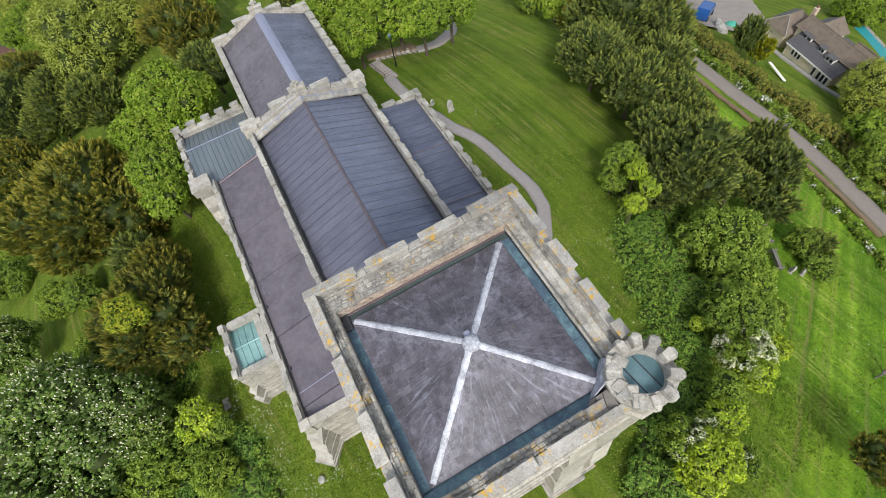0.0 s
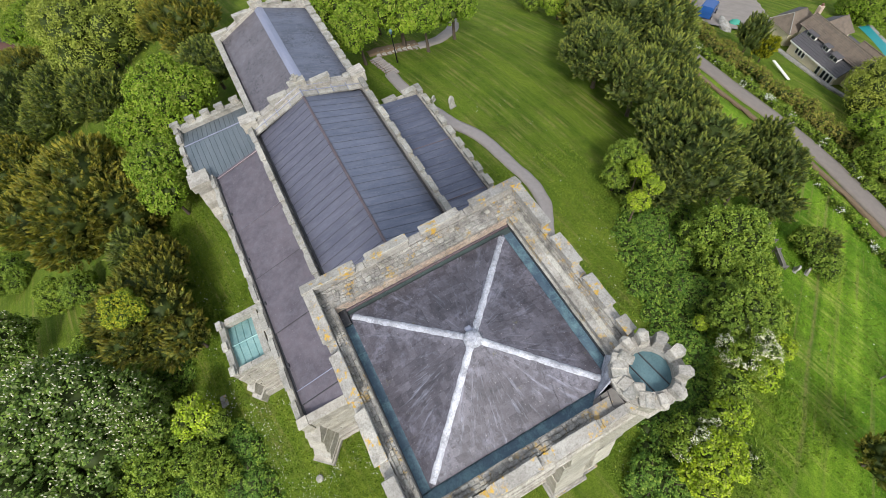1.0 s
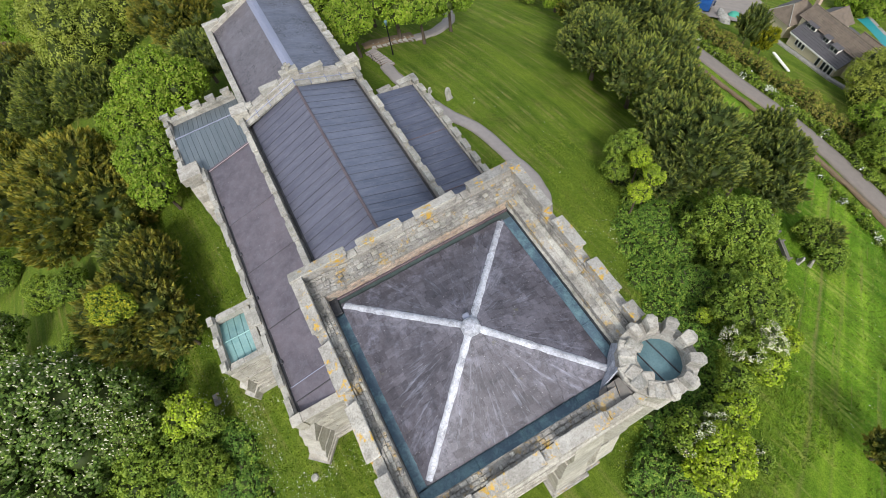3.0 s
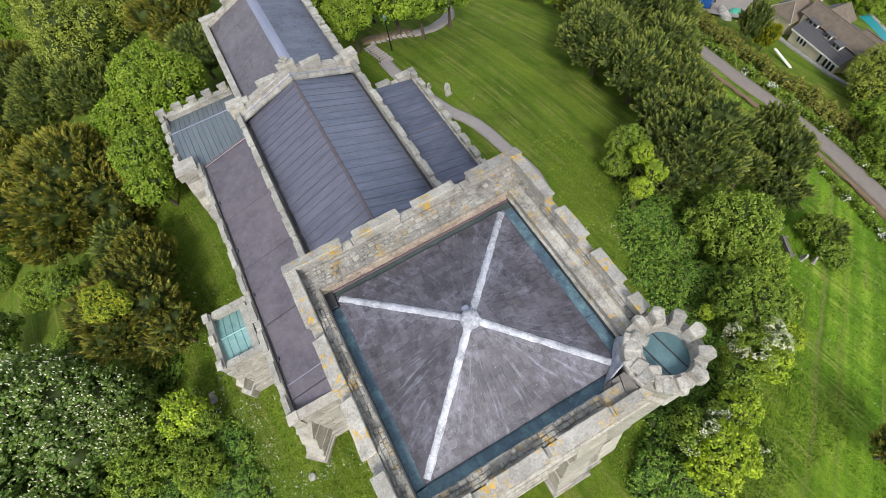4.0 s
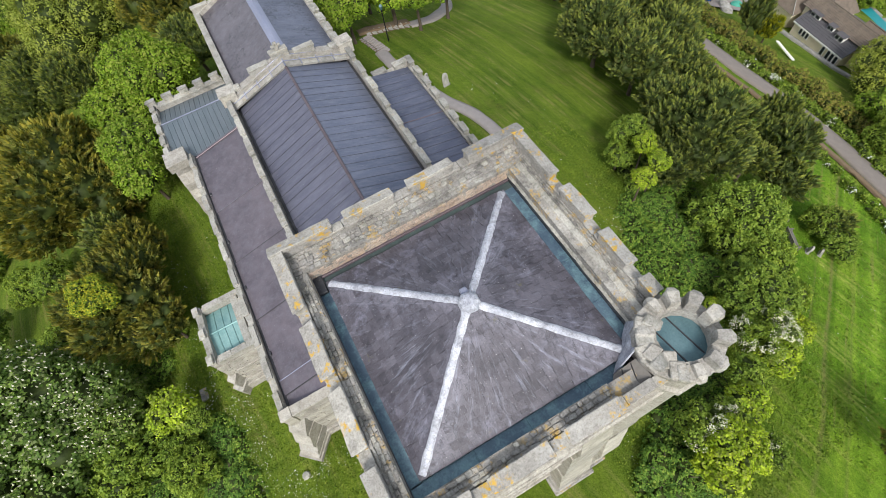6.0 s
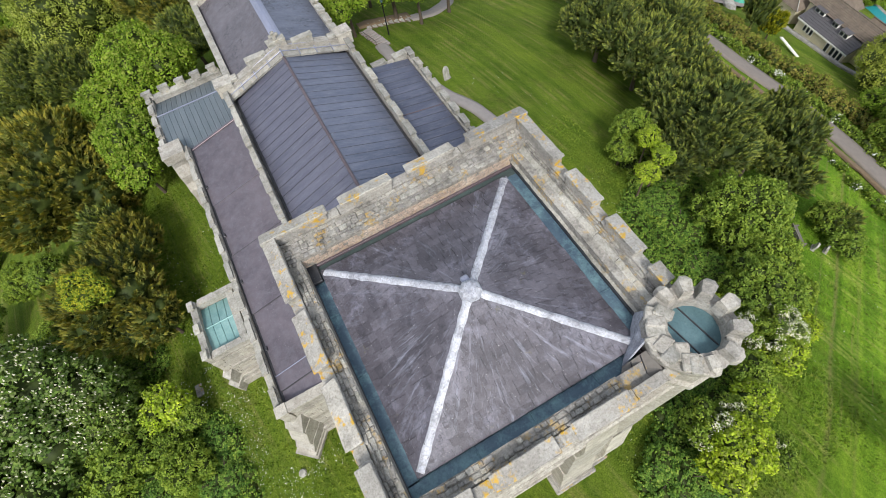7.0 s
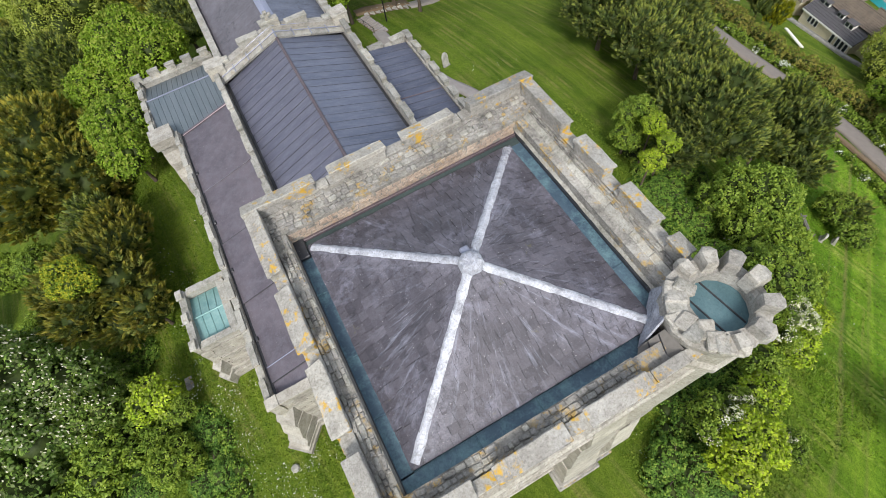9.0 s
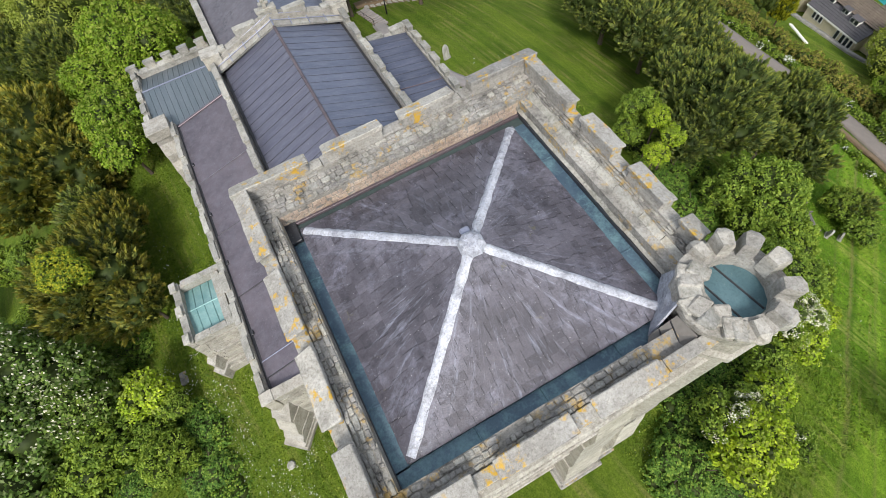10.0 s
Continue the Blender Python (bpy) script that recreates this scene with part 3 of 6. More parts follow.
def coping_run(parent, mat, a, b, axis, lo, hi, z, thick=0.12, length=0.8, name="coping_stone"):
    """Coping stones end to end; axis: 'x' or 'y', along which they lie from a to b; lo, hi: across."""
    t = a
    while t < b - 0.05:
        e = min(b, t + length * random.uniform(0.75, 1.25))
        if b - e < 0.25:
            e = b
        c, s = ((t + e) / 2, (lo + hi) / 2, z - thick / 2 + random.uniform(-0.008, 0.008)), (e - t - 0.012, hi - lo + random.uniform(-0.02, 0.02), thick)
        if axis == "y":
            c, s = (c[1], c[0], c[2]), (s[1], s[0], s[2])
        place_block(name, parent, mat, c, s, random.uniform(-0.02, 0.02), 0.06)
        t = e


def spans(a, b, count, solid=0.62, jitter=0.03):
    """Merlons and gaps from a to b: solid pieces at both ends."""
    unit = (b - a) / (count - 1 + solid)
    return [(a + i * unit + random.uniform(-jitter, jitter) * (i > 0), a + i * unit + unit * solid + random.uniform(-jitter, jitter) * (i < count - 1)) for i in range(count)]


# ---- tower ----
random.seed(11)
TX0, TX1, TY0, TY1 = -3.48, 4.02, -3.38, 4.14
tower = thing("church_tower", "square limestone church tower with battlements and pyramid roof", "church tower", (0, 0, 0))
GUT_Z, LEDGE_Z, MER_Z = 17.36, 17.94, 18.30
IX0, IX1, IY0, IY1 = -2.88, 3.14, -2.78, 3.18
wall_body(tower, "wall", rect(TX0 + 0.12, TX1 - 0.12, TY0 + 0.12, TY1 - 0.12), -1.2, GUT_Z - 0.05)
# parapet wall on four sides
for a in ((TX0, TX1, TY0, IY0), (TX0, TX1, IY1, TY1), (TX0, IX0, IY0, IY1), (IX1, TX1, IY0, IY1)):
    x0, x1, y0, y1 = a
    part("parapet", bx(x0 + 0.05, x1 - 0.05, y0 + (0.05 if y0 == TY0 else 0), y1 - (0.05 if y1 == TY1 else 0), GUT_Z - 0.6, LEDGE_Z - 0.14), RUBBLE, tower)
# string course below the battlements
for a in ((TX0 - 0.1, TX1 + 0.1, TY0 - 0.1, TY0 + 0.1), (TX0 - 0.1, TX1 + 0.1, TY1 - 0.1, TY1 + 0.1), (TX0 - 0.1, TX0 + 0.1, TY0 + 0.1, TY1 - 0.1), (TX1 - 0.1, TX1 + 0.1, TY0 + 0.1, TY1 - 0.1)):
    part("string_course", bx(*a, 16.75, 16.95, bevel=0.05), STONE, tower)
MER_D = 0.30
for side, seq in (("+y", [(-3.48, -1.80), (-1.36, 0.0), (0.50, 1.82), (2.30, 4.02)]),
                  ("-x", [(2.12, TY1 - MER_D), (0.32, 1.66), (-1.42, -0.06), (-3.38, -1.86)]),
                  ("+x", [(2.18, TY1 - MER_D), (0.62, 1.66), (-0.88, 0.10), (-1.76, -1.34)]),
                  ("-y", [(-3.48 + MER_D, -1.80), (-1.34, 0.0), (0.45, 1.70)])):
    for a, b in seq:
        if side == "+y":
            merlon(tower, STONE_LICHEN, a, b, TY1 - MER_D, TY1, LEDGE_Z - 0.14, MER_Z, 0.1, side)
        elif side == "-x":
            merlon(tower, STONE_LICHEN, TX0, TX0 + MER_D, a, b, LEDGE_Z - 0.14, MER_Z, 0.1, side)
        elif side == "+x":
            merlon(tower, STONE_LICHEN, TX1 - MER_D, TX1, a, b, LEDGE_Z - 0.14, MER_Z, 0.1, side)
        else:
            merlon(tower, STONE_LICHEN, a, b, TY0, TY0 + 0.26, LEDGE_Z - 0.14, MER_Z - 0.1, 0.1, side)
# sills of the gaps and the inner ledge of small rough stones
coping_run(tower, STONE_LICHEN, TX0 + 0.02, TX1 - 0.02, "x", TY1 - MER_D, TY1 - 0.02, LEDGE_Z, 0.14, 0.7, "sill_stone")
coping_run(tower, STONE_LICHEN, TX0 + 0.02, TX1 - 0.02, "x", TY0 + 0.02, TY0 + 0.26, LEDGE_Z, 0.14, 0.7, "sill_stone")
coping_run(tower, STONE_LICHEN, TY0 + 0.5, TY1 - MER_D, "y", TX0 + 0.02, TX0 + MER_D, LEDGE_Z, 0.14, 0.7, "sill_stone")
coping_run(tower, STONE_LICHEN, TY0 + 0.5, TY1 - MER_D, "y", TX1 - MER_D, TX1 - 0.02, LEDGE_Z, 0.14, 0.7, "sill_stone")
for lo, hi, axis, a, b in ((IY1 - 0.02, TY1 - MER_D, "x", TX0 + MER_D, TX1 - MER_D), (TY0 + 0.26, IY0 + 0.02, "x", TX0 + MER_D, 1.78), (TX0 + MER_D, IX0 + 0.02, "y", IY0, IY1), (IX1 + 0.36, TX1 - MER_D, "y", -1.9, IY1)):
    bed = (a, b, lo + 0.01, hi, GUT_Z, LEDGE_Z - 0.075) if axis == "x" else (lo + 0.01, hi, a, b, GUT_Z, LEDGE_Z - 0.075)
    part("mortar_bed", bx(*bed), BED, tower)
    rows = max(3, round((hi - lo) / 0.13))
    cuts = [lo + 0.01 + (hi - lo - 0.02) * (t + (random.uniform(-0.2, 0.2) if 0 < t < rows else 0)) / rows for t in range(rows + 1)]
    for k in range(rows):
        t = a
        while t < b - 0.06:
            e = min(b, t + random.uniform(0.08, 0.26))
            gap = random.uniform(0.004, 0.02)
            u, v = (cuts[k] + random.uniform(0, 0.02), cuts[k + 1] - random.uniform(0.0, 0.02))
            cz = LEDGE_Z - 0.09 + random.uniform(-0.016, 0.022)
            at, sz = ((t + e) / 2, (u + v) / 2, cz), (e - t - gap, v - u, 0.10)
            if axis == "y":
                at, sz = (at[1], at[0], cz), (sz[1], sz[0], 0.10)
            if random.random() < 0.9:
                place_block("ledge_stone", tower, RUBBLE if random.random() < 0.72 else COPING, at, sz, random.uniform(-0.16, 0.16), 0.14)
            t = e
# south side: a broad sloped fillet below a strip of rubble
y = IY0
while y < IY1 - 0.05:
    e = min(IY1, y + random.uniform(0.5, 0.9))
    bm = bmesh.new()
    slab(bm, [(IX1 - 0.01, y + 0.006, GUT_Z + 0.14), (IX1 - 0.01, e - 0.006, GUT_Z + 0.14), (IX1 + 0.36, e - 0.006, LEDGE_Z - 0.03), (IX1 + 0.36, y + 0.006, LEDGE_Z - 0.03)], 0.12)
    weather(bm, 0.16, 0.02)
    part("fillet_stone", bm, COPING, tower)
    y = e
# inner faces, small stones
coursed(tower, PINK, (IX0, IY1 + 0.02, GUT_Z), 0.0, IX1 - IX0, LEDGE_Z - 0.16 - GUT_Z, 0.075, 0.17, 0.14, "brick", 5)
# gutter round the roof, in sheets
G1 = 0.30
for a, m, lab in (((IX0, IX1, IY1 - G1, IY1), COPPER_DARK, "dull green copper gutter"), ((IX1 - G1 - 0.06, IX1, IY0 + G1, IY1 - G1), COPPER, "blue-green copper gutter"),
                  ((IX0, IX0 + G1, IY0 + G1, IY1 - G1), COPPER, "blue-green copper gutter"), ((IX0, IX1, IY0, IY0 + G1 + 0.05), COPPER, "blue-green copper gutter")):
    x0, x1, y0, y1 = a
    gut = part("gutter", bx(*a, GUT_Z - 0.2, GUT_Z, bevel=0.01), m, tower, lab)
    long_x = x1 - x0 > y1 - y0
    for k in range(1, 4):
        if long_x:
            c = x0 + (x1 - x0) * k / 4 + random.uniform(-0.2, 0.2)
            part("seam", bx(c - 0.02, c + 0.02, y0, y1, GUT_Z - 0.01, GUT_Z + 0.025, bevel=0.008), m, gut)
        else:
            c = y0 + (y1 - y0) * k / 4 + random.uniform(-0.2, 0.2)
            part("seam", bx(x0, x1, c - 0.02, c + 0.02, GUT_Z - 0.01, GUT_Z + 0.025, bevel=0.008), m, gut)
# flashing strips along the inner faces
part("flashing", bx(IX0, IX1, IY1 - 0.09, IY1 - 0.02, GUT_Z, GUT_Z + 0.09, bevel=0.01), LEAD_RUST, tower, "rusty brown flashing strip")
part("flashing", bx(IX1 - 0.03, IX1 + 0.04, IY0, IY1, GUT_Z, GUT_Z + 0.12, bevel=0.01), LEAD_DARK, tower)
part("flashing", bx(IX0 - 0.04, IX0 + 0.03, IY0, IY1, GUT_Z, GUT_Z + 0.12, bevel=0.01), LEAD_DARK, tower)
part("flashing", bx(IX0, IX1, IY0 - 0.04, IY0 + 0.03, GUT_Z, GUT_Z + 0.12, bevel=0.01), LEAD_DARK, tower)
# rainwater outlet box in the corner
ob = part("outlet_box", bx(IX0 + 0.0, IX0 + 0.27, IY1 - 0.55, IY1 - 0.02, GUT_Z, GUT_Z + 0.12, bevel=0.02), LEAD_DARK, tower, "dark lead outlet box")
# pyramid roof
RX0, RX1, RY0, RY1, APEX, EAVE = IX0 + G1, IX1 - G1 - 0.06, IY0 + G1 + 0.05, IY1 - G1, Vector((0.09, -0.02, 18.82)), GUT_Z + 0.1
bm = bmesh.new()
base = [bm.verts.new(p) for p in ((RX0, RY0, EAVE - 0.04), (RX1, RY0, EAVE - 0.04), (RX1, RY1, EAVE - 0.04), (RX0, RY1, EAVE - 0.04))]
low = [bm.verts.new((v.co.x, v.co.y, GUT_Z - 0.1)) for v in base]
top = bm.verts.new(APEX - Vector((0, 0, 0.05)))
for i in range(4):
    bm.faces.new((base[i], base[(i + 1) % 4], top))
    bm.faces.new((low[i], low[(i + 1) % 4], base[(i + 1) % 4], base[i]))
roof = part("roof", bm, LEAD_DARK, tower, "four-sided roof of grey stone slates with white-stained hips")
CORN = [Vector((RX0, RY0, EAVE)), Vector((RX1, RY0, EAVE)), Vector((RX1, RY1, EAVE)), Vector((RX0, RY1, EAVE))]


def slate_face(a, b, apex, rows, seed):
    """Corners of every slate on one face, row by row from the eave up."""
    random.seed(seed)
    u = (b - a).normalized()
    up = (apex - a) - u * (apex - a).dot(u)
    high = up.length
    up = up / high
    n = u.cross(up).normalized()
    out = []
    at = (apex - a).dot(u)
    wide = (b - a).length
    for r in range(rows):
        s0, s1 = r / rows, (r + 1) / rows
        l0, r0 = at * s0, wide - (wide - at) * s0
        x = l0 - random.uniform(0, 0.2)
        while x < r0:
            w = random.uniform(0.17, 0.36)
            lo, hi = max(x, l0), min(x + w, r0)
            if hi - lo > 0.05:
                l1, r1 = at * s1, wide - (wide - at) * s1
                p = [a + u * lo + up * (high * s0), a + u * hi + up * (high * s0), a + u * min(hi, max(r1, lo)) + up * (high * s1 + 0.03), a + u * max(lo, min(l1, hi)) + up * (high * s1 + 0.03)]
                lift = random.uniform(0.018, 0.034)
                q = [p[0] + u * 0.004 + n * lift, p[1] - u * 0.004 + n * (lift + random.uniform(-0.006, 0.006)), p[2] - u * 0.004 + n * 0.006, p[3] + u * 0.004 + n * 0.006]
                out.append((q, n))
            x += w
    return out


def slate_into(bm, q, n):
    t = [bm.verts.new(p) for p in q]
    d = [bm.verts.new(p - n * 0.022) for p in q[:2]]
    bm.faces.new(t)
    bm.faces.new((t[1], t[0], d[0], d[1]))
    bm.faces.new((t[0], t[3], d[0]))
    bm.faces.new((t[2], t[1], d[1]))


SLATES = []
for i in range(4):
    SLATES.append(slate_face(CORN[i], CORN[(i + 1) % 4], APEX, 15, 40 + i))
rest = bmesh.new()
left = 300
for face in SLATES:
    for k, (q, n) in enumerate(face):
        if k % 3 == 0 and left > 0 and q[0].y < 1.2:
            bm = bmesh.new()
            slate_into(bm, q, n)
            part("slate", bm, SLATE, roof)
            left -= 1
        else:
            slate_into(rest, q, n)
tagged(part("slating", rest, SLATE, roof), "", "", "", "stuff")
# hips and the crown piece
for i, c in enumerate(CORN):
    d = (APEX - c)
    side = Vector((d.y, -d.x, 0)).normalized()
    random.seed(60 + i)
    bm = bmesh.new()
    rows = []
    for k in range(31):
        t = 0.03 + 0.94 * k / 30
        p = c + d * t
        w = 0.092 + random.uniform(-0.012, 0.012)
        rows.append([p - side * w + Vector((0, 0, 0.005)), p - side * w * 0.55 + Vector((0, 0, 0.042)), p + Vector((0, 0, 0.058 + random.uniform(-0.006, 0.006))), p + side * w * 0.55 + Vector((0, 0, 0.042)), p + side * w + Vector((0, 0, 0.005))])
    loft(bm, rows)
    part("hip", bm, HIP, roof, "white-stained lead hip roll")
bm = bmesh.new()
loft(bm, [[APEX + Vector((r * math.cos(a), r * math.sin(a), z)) for a in [k * math.pi / 4 + 0.3 for k in range(8)]] for r, z in ((0.26, -0.06), (0.22, 0.06), (0.14, 0.13), (0.04, 0.16))])
part("crown_cap", bm, HIP, roof, "white-stained lead cap")
part("hip_patch", bx(APEX.x - 0.05, APEX.x + 0.13, APEX.y + 0.16, APEX.y + 0.38, APEX.z - 0.12, APEX.z - 0.01, bevel=0.03), LEAD_PALE, roof, "pale blue lead patch")
# west buttresses that lean back to the wall in long weathered slopes
def west_buttress(x0, x1, stages, seed):
    random.seed(seed)
    yo = stages[0][0]
    but = part("buttress", bx(x0 + 0.1, x1 - 0.1, yo + 0.3, TY0 + 0.3, -1.0, 1.0), MORTAR, tower)
    for o, z in ((0.26, 0.42), (0.13, 0.72)):
        part("plinth", bx(x0 - o, x1 + o, yo - o, TY0 + 0.2, -1.0, z, bevel=0.06), RUBBLE if o > 0.2 else STONE, but)
    for k, (out, face, top) in enumerate(stages):
        back = stages[k + 1][0] if k + 1 < len(stages) else TY0 + 0.1
        bm = bmesh.new()
        prof = [(out, -0.8), (out, face), (back, top), (TY0 + 0.25, top), (TY0 + 0.25, -0.8)]
        e = 0.05 * k
        loft(bm, [[(x, y, z) for y, z in prof] for x in (x0 + e, x1 - e)])
        weather(bm, 0.5, 0.03)
        part("stage", bm, CREAM, but)
        z = 0.8
        while k == 0 and z < face - 0.3:
            h = random.uniform(0.3, 0.42)
            x = x0
            while x < x1 - 0.1:
                w = min(random.uniform(0.45, 0.85), x1 - x)
                place_block("stone", but, CREAM, (x + w / 2, out + 0.05, z + h / 2), (w - 0.016, 0.16, h - 0.016))
                x += w
            z += h


west_buttress(1.72, 3.55, ((-4.25, 1.1, 4.2), (-3.86, 5.0, 8.8), (-3.58, 10.5, 13.0)), 71)
west_buttress(3.45, 4.45, ((-4.02, 5.4, 8.2), (-3.66, 9.6, 12.2)), 72)
for z, o in ((0.9, 0.16), (6.0, 0.08), (11.5, 0.08)):
    part("string_course", bx(TX0 - o, TX1 + o, TY0 - o, TY0 + 0.1, z - 0.15, z, bevel=0.05), STONE, tower)

# ---- stair turret ----
turret = thing("stair_turret", "octagonal limestone stair turret with a ring of merlons", "turret", (3.53, -2.78, 0))
turret.scale = (0.91, 0.91, 1.0)


def ring_pts(r, z, n=8, a0=math.pi / 8, sx=1.0, sy=1.0):
    return [Vector((r * sx * math.cos(a0 + 2 * math.pi * k / n), r * sy * math.sin(a0 + 2 * math.pi * k / n), z)) for k in range(n)]


bm = bmesh.new()
loft(bm, [ring_pts(1.12, -1.2), ring_pts(1.12, 1.0), ring_pts(1.0, 1.15), ring_pts(1.0, 17.0), ring_pts(1.08, 17.15), ring_pts(1.08, 17.3), ring_pts(0.98, 17.4), ring_pts(0.98, 17.95)])
part("wall", bm, CREAM, turret)
tdoor = part("door", bx(-0.99, -0.93, -0.30, 0.34, 16.2, 17.62, bevel=0.01), WOOD_DOOR, turret, "grey boarded door onto the roof")
for k in range(4):
    part("board", bx(-1.015, -0.985, -0.29 + 0.157 * k, -0.145 + 0.157 * k, 16.22, 17.6, bevel=0.006), WOOD_DOOR, tdoor)
bm = bmesh.new()
off = Vector((0.10, -0.03, 0))
a, b, c, d = ring_pts(1.0, 17.9, 16, 0), ring_pts(1.0, 18.3, 16, 0), [p + off for p in ring_pts(0.62, 18.3, 16, 0)], [p + off for p in ring_pts(0.58, 17.85, 16, 0)]
for p in b:
    p.z -= 0.2 * max(0.0, -p.x)
vv = [[bm.verts.new(p + Vector((random.uniform(-0.02, 0.02), random.uniform(-0.02, 0.02), random.uniform(-0.02, 0.02)))) for p in r] for r in (a, b, c, d)]
for r0, r1 in zip(vv, vv[1:]):
    for i in range(16):
        bm.faces.new((r0[i], r0[(i + 1) % 16], r1[(i + 1) % 16], r1[i]))
weather(bm, 0.14, 0.02)
part("parapet", bm, STONE, turret)
bm = bmesh.new()
loft(bm, [ring_pts(0.70, 17.97, 16), ring_pts(0.70, 18.03, 16)])
cap = part("roof", bm, TEAL, turret, "blue-green lead roof inside the turret ring")
for off in (-0.2, 0.26):
    part("seam", bx(off - 0.018, off + 0.018, -0.6, 0.6, 18.02, 18.05, bevel=0.006), LEAD_DARK, cap).rotation_euler = (0, 0, radians(8))
# merlons stand on the outer half; the half towards the roof is a low crumbled rim
for k, (deg, wide, zt) in enumerate(((64, 0.34, 18.64), (33, 0.38, 18.67), (0, 0.36, 18.66), (-37, 0.36, 18.63), (-74, 0.34, 18.54), (92, 0.26, 18.46), (-104, 0.28, 18.40))):
    random.seed(200 + k)
    w = wide * random.uniform(0.95, 1.05)
    bm = bmesh.new()
    prof = [(0.66, -w * 0.36), (0.98, -w * 0.5), (1.10, -w * 0.22), (1.10, w * 0.22), (0.98, w * 0.5), (0.66, w * 0.36)]
    loft(bm, [[Vector((x, y, 18.2)) for x, y in prof], [Vector((x, y, zt - 0.08)) for x, y in prof], [Vector((0.88 + (x - 0.88) * 0.88, y * 0.88, zt - (0.05 if x > 1 else 0))) for x, y in prof]])
    weather(bm, 0.12, 0.012)
    ob = part("merlon", bm, STONE, turret)
    ob.rotation_euler = (0, 0, radians(deg))
for k in range(11):
    random.seed(240 + k)
    a = radians(112 + 138 * k / 10 + random.uniform(-4, 4))
    r = random.uniform(0.62, 0.88)
    part("rim_stone", bx(-0.20, 0.20, -0.15, 0.15, -0.14, random.uniform(-0.02, 0.07), bevel=0.03, rough=0.04), STONE if k % 3 else COPING, turret).matrix_basis = pose(r * math.cos(a), r * math.sin(a), 18.30, random.uniform(-8, 8), random.uniform(-8, 8), math.degrees(a) + random.uniform(-25, 25)) @ Matrix.Diagonal((1, 1, 0.75, 1))
# boarded hatch over the stair, between turret and parapet
bm = bmesh.new()
slab(bm, [(-1.80, -0.10, 17.60), (-1.55, 0.14, 17.60), (-1.00, 0.14, 17.90), (-0.96, -0.36, 17.92), (-1.24, -0.40, 17.80)], 0.10)
hood = part("hatch", bm, WOOD, turret, "grey boarded hatch over the turret stair")
for k in range(2):
    bm = bmesh.new()
    tube(bm, [(-1.50 + 0.24 * k, -0.20 - 0.08 * k, 17.68 + 0.115 * k), (-1.36 + 0.22 * k, 0.12, 17.71 + 0.12 * k)], 0.014, sides=5)
    part("batten", bm, LEAD_DARK, hood)
bm = bmesh.new()
slab(bm, [(-1.50, 0.16, 17.44), (-0.42, 1.06, 17.44), (-0.52, 0.86, 18.10), (-0.96, 0.30, 18.10)], 0.04)
# Hip lead lightens the colour to offset shade on this steep face.
part("flashing", bm, HIP, turret, "pale lead flashing sheet")


# ---- roofs in sheets ----
def sheet_roof(parent, mat, eave0, eave1, top0, top1, bays, roll=0.028, name="lead_sheet", roll_mat=None, seed=3):
    """A roof slope in lead bays from eave0-eave1 up to top0-top1, with a roll over each joint."""
    random.seed(seed)
    e0, e1, t0, t1 = Vector(eave0), Vector(eave1), Vector(top0), Vector(top1)
    n = (e1 - e0).cross(t0 - e0).normalized()
    n = n if n.z > 0 else -n
    for k in range(bays):
        a, b = k / bays, (k + 1) / bays
        bm = bmesh.new()
        lift = n * random.uniform(0, 0.008)
        slab(bm, [e0.lerp(e1, a) + lift, e0.lerp(e1, b) + lift, t0.lerp(t1, b) + lift, t0.lerp(t1, a) + lift], 0.05)
        part(name, bm, mat, parent)
    u = (e1 - e0).normalized()
    for k in range(1, bays):
        a = k / bays
        p, q = e0.lerp(e1, a), t0.lerp(t1, a)
        bm = bmesh.new()
        loft(bm, [[s - u * roll * 1.2, s - u * roll * 0.8 + n * roll * 1.3, s + n * roll * 1.8, s + u * roll * 0.8 + n * roll * 1.3, s + u * roll * 1.2] for s in (p, q)])
        part("lead_roll", bm, roll_mat or mat, parent)


def battlement(parent, mat, axis, a, b, lo, hi, z0, z1, count, solid, side):
    for s, e in spans(a, b, count, solid):
        if axis == "x":
            merlon(parent, mat, s, e, lo, hi, z0, z1, 0.06, side)
        else:
            merlon(parent, mat, lo, hi, s, e, z0, z1, 0.06, side)


# ---- nave ----
random.seed(21)
nave = thing("nave", "church nave with a shallow grey lead roof and battlemented parapets", "church nave", (0, 4, 0))
nave.location = (0, 0, 0)
wall_body(nave, "wall", rect(-4.30, 4.20, 4.02, 24.3), -1.5, 7.45, STONE)
for x0, x1, sd in ((-4.27, -3.98, "-x"), (3.84, 4.16, "+x")):
    part("parapet", bx(x0, x1, 4.02, 23.2, 7.45, 8.02, bevel=0.02), STONE, nave)
    coping_run(nave, COPING, 4.05, 23.2, "y", x0, x1 - 0.02, 8.1, 0.1, 1.2)
battlement(nave, COPING, "y", 5.2, 23.3, 3.84, 4.14, 8.05, 8.42, 11, 0.66, "+x")
battlement(nave, COPING, "y", 5.2, 23.3, -4.28, -4.0, 8.05, 8.32, 10, 0.72, "-x")
RIDGE_X, RIDGE_Z, NE = -0.06, 9.12, 22.9
nroof = part("roof", bx(-3.8, 3.7, 4.02, 23.4, 7.2, 7.5), LEAD_DARK, nave, "shallow lead roof with parallel standing rolls")
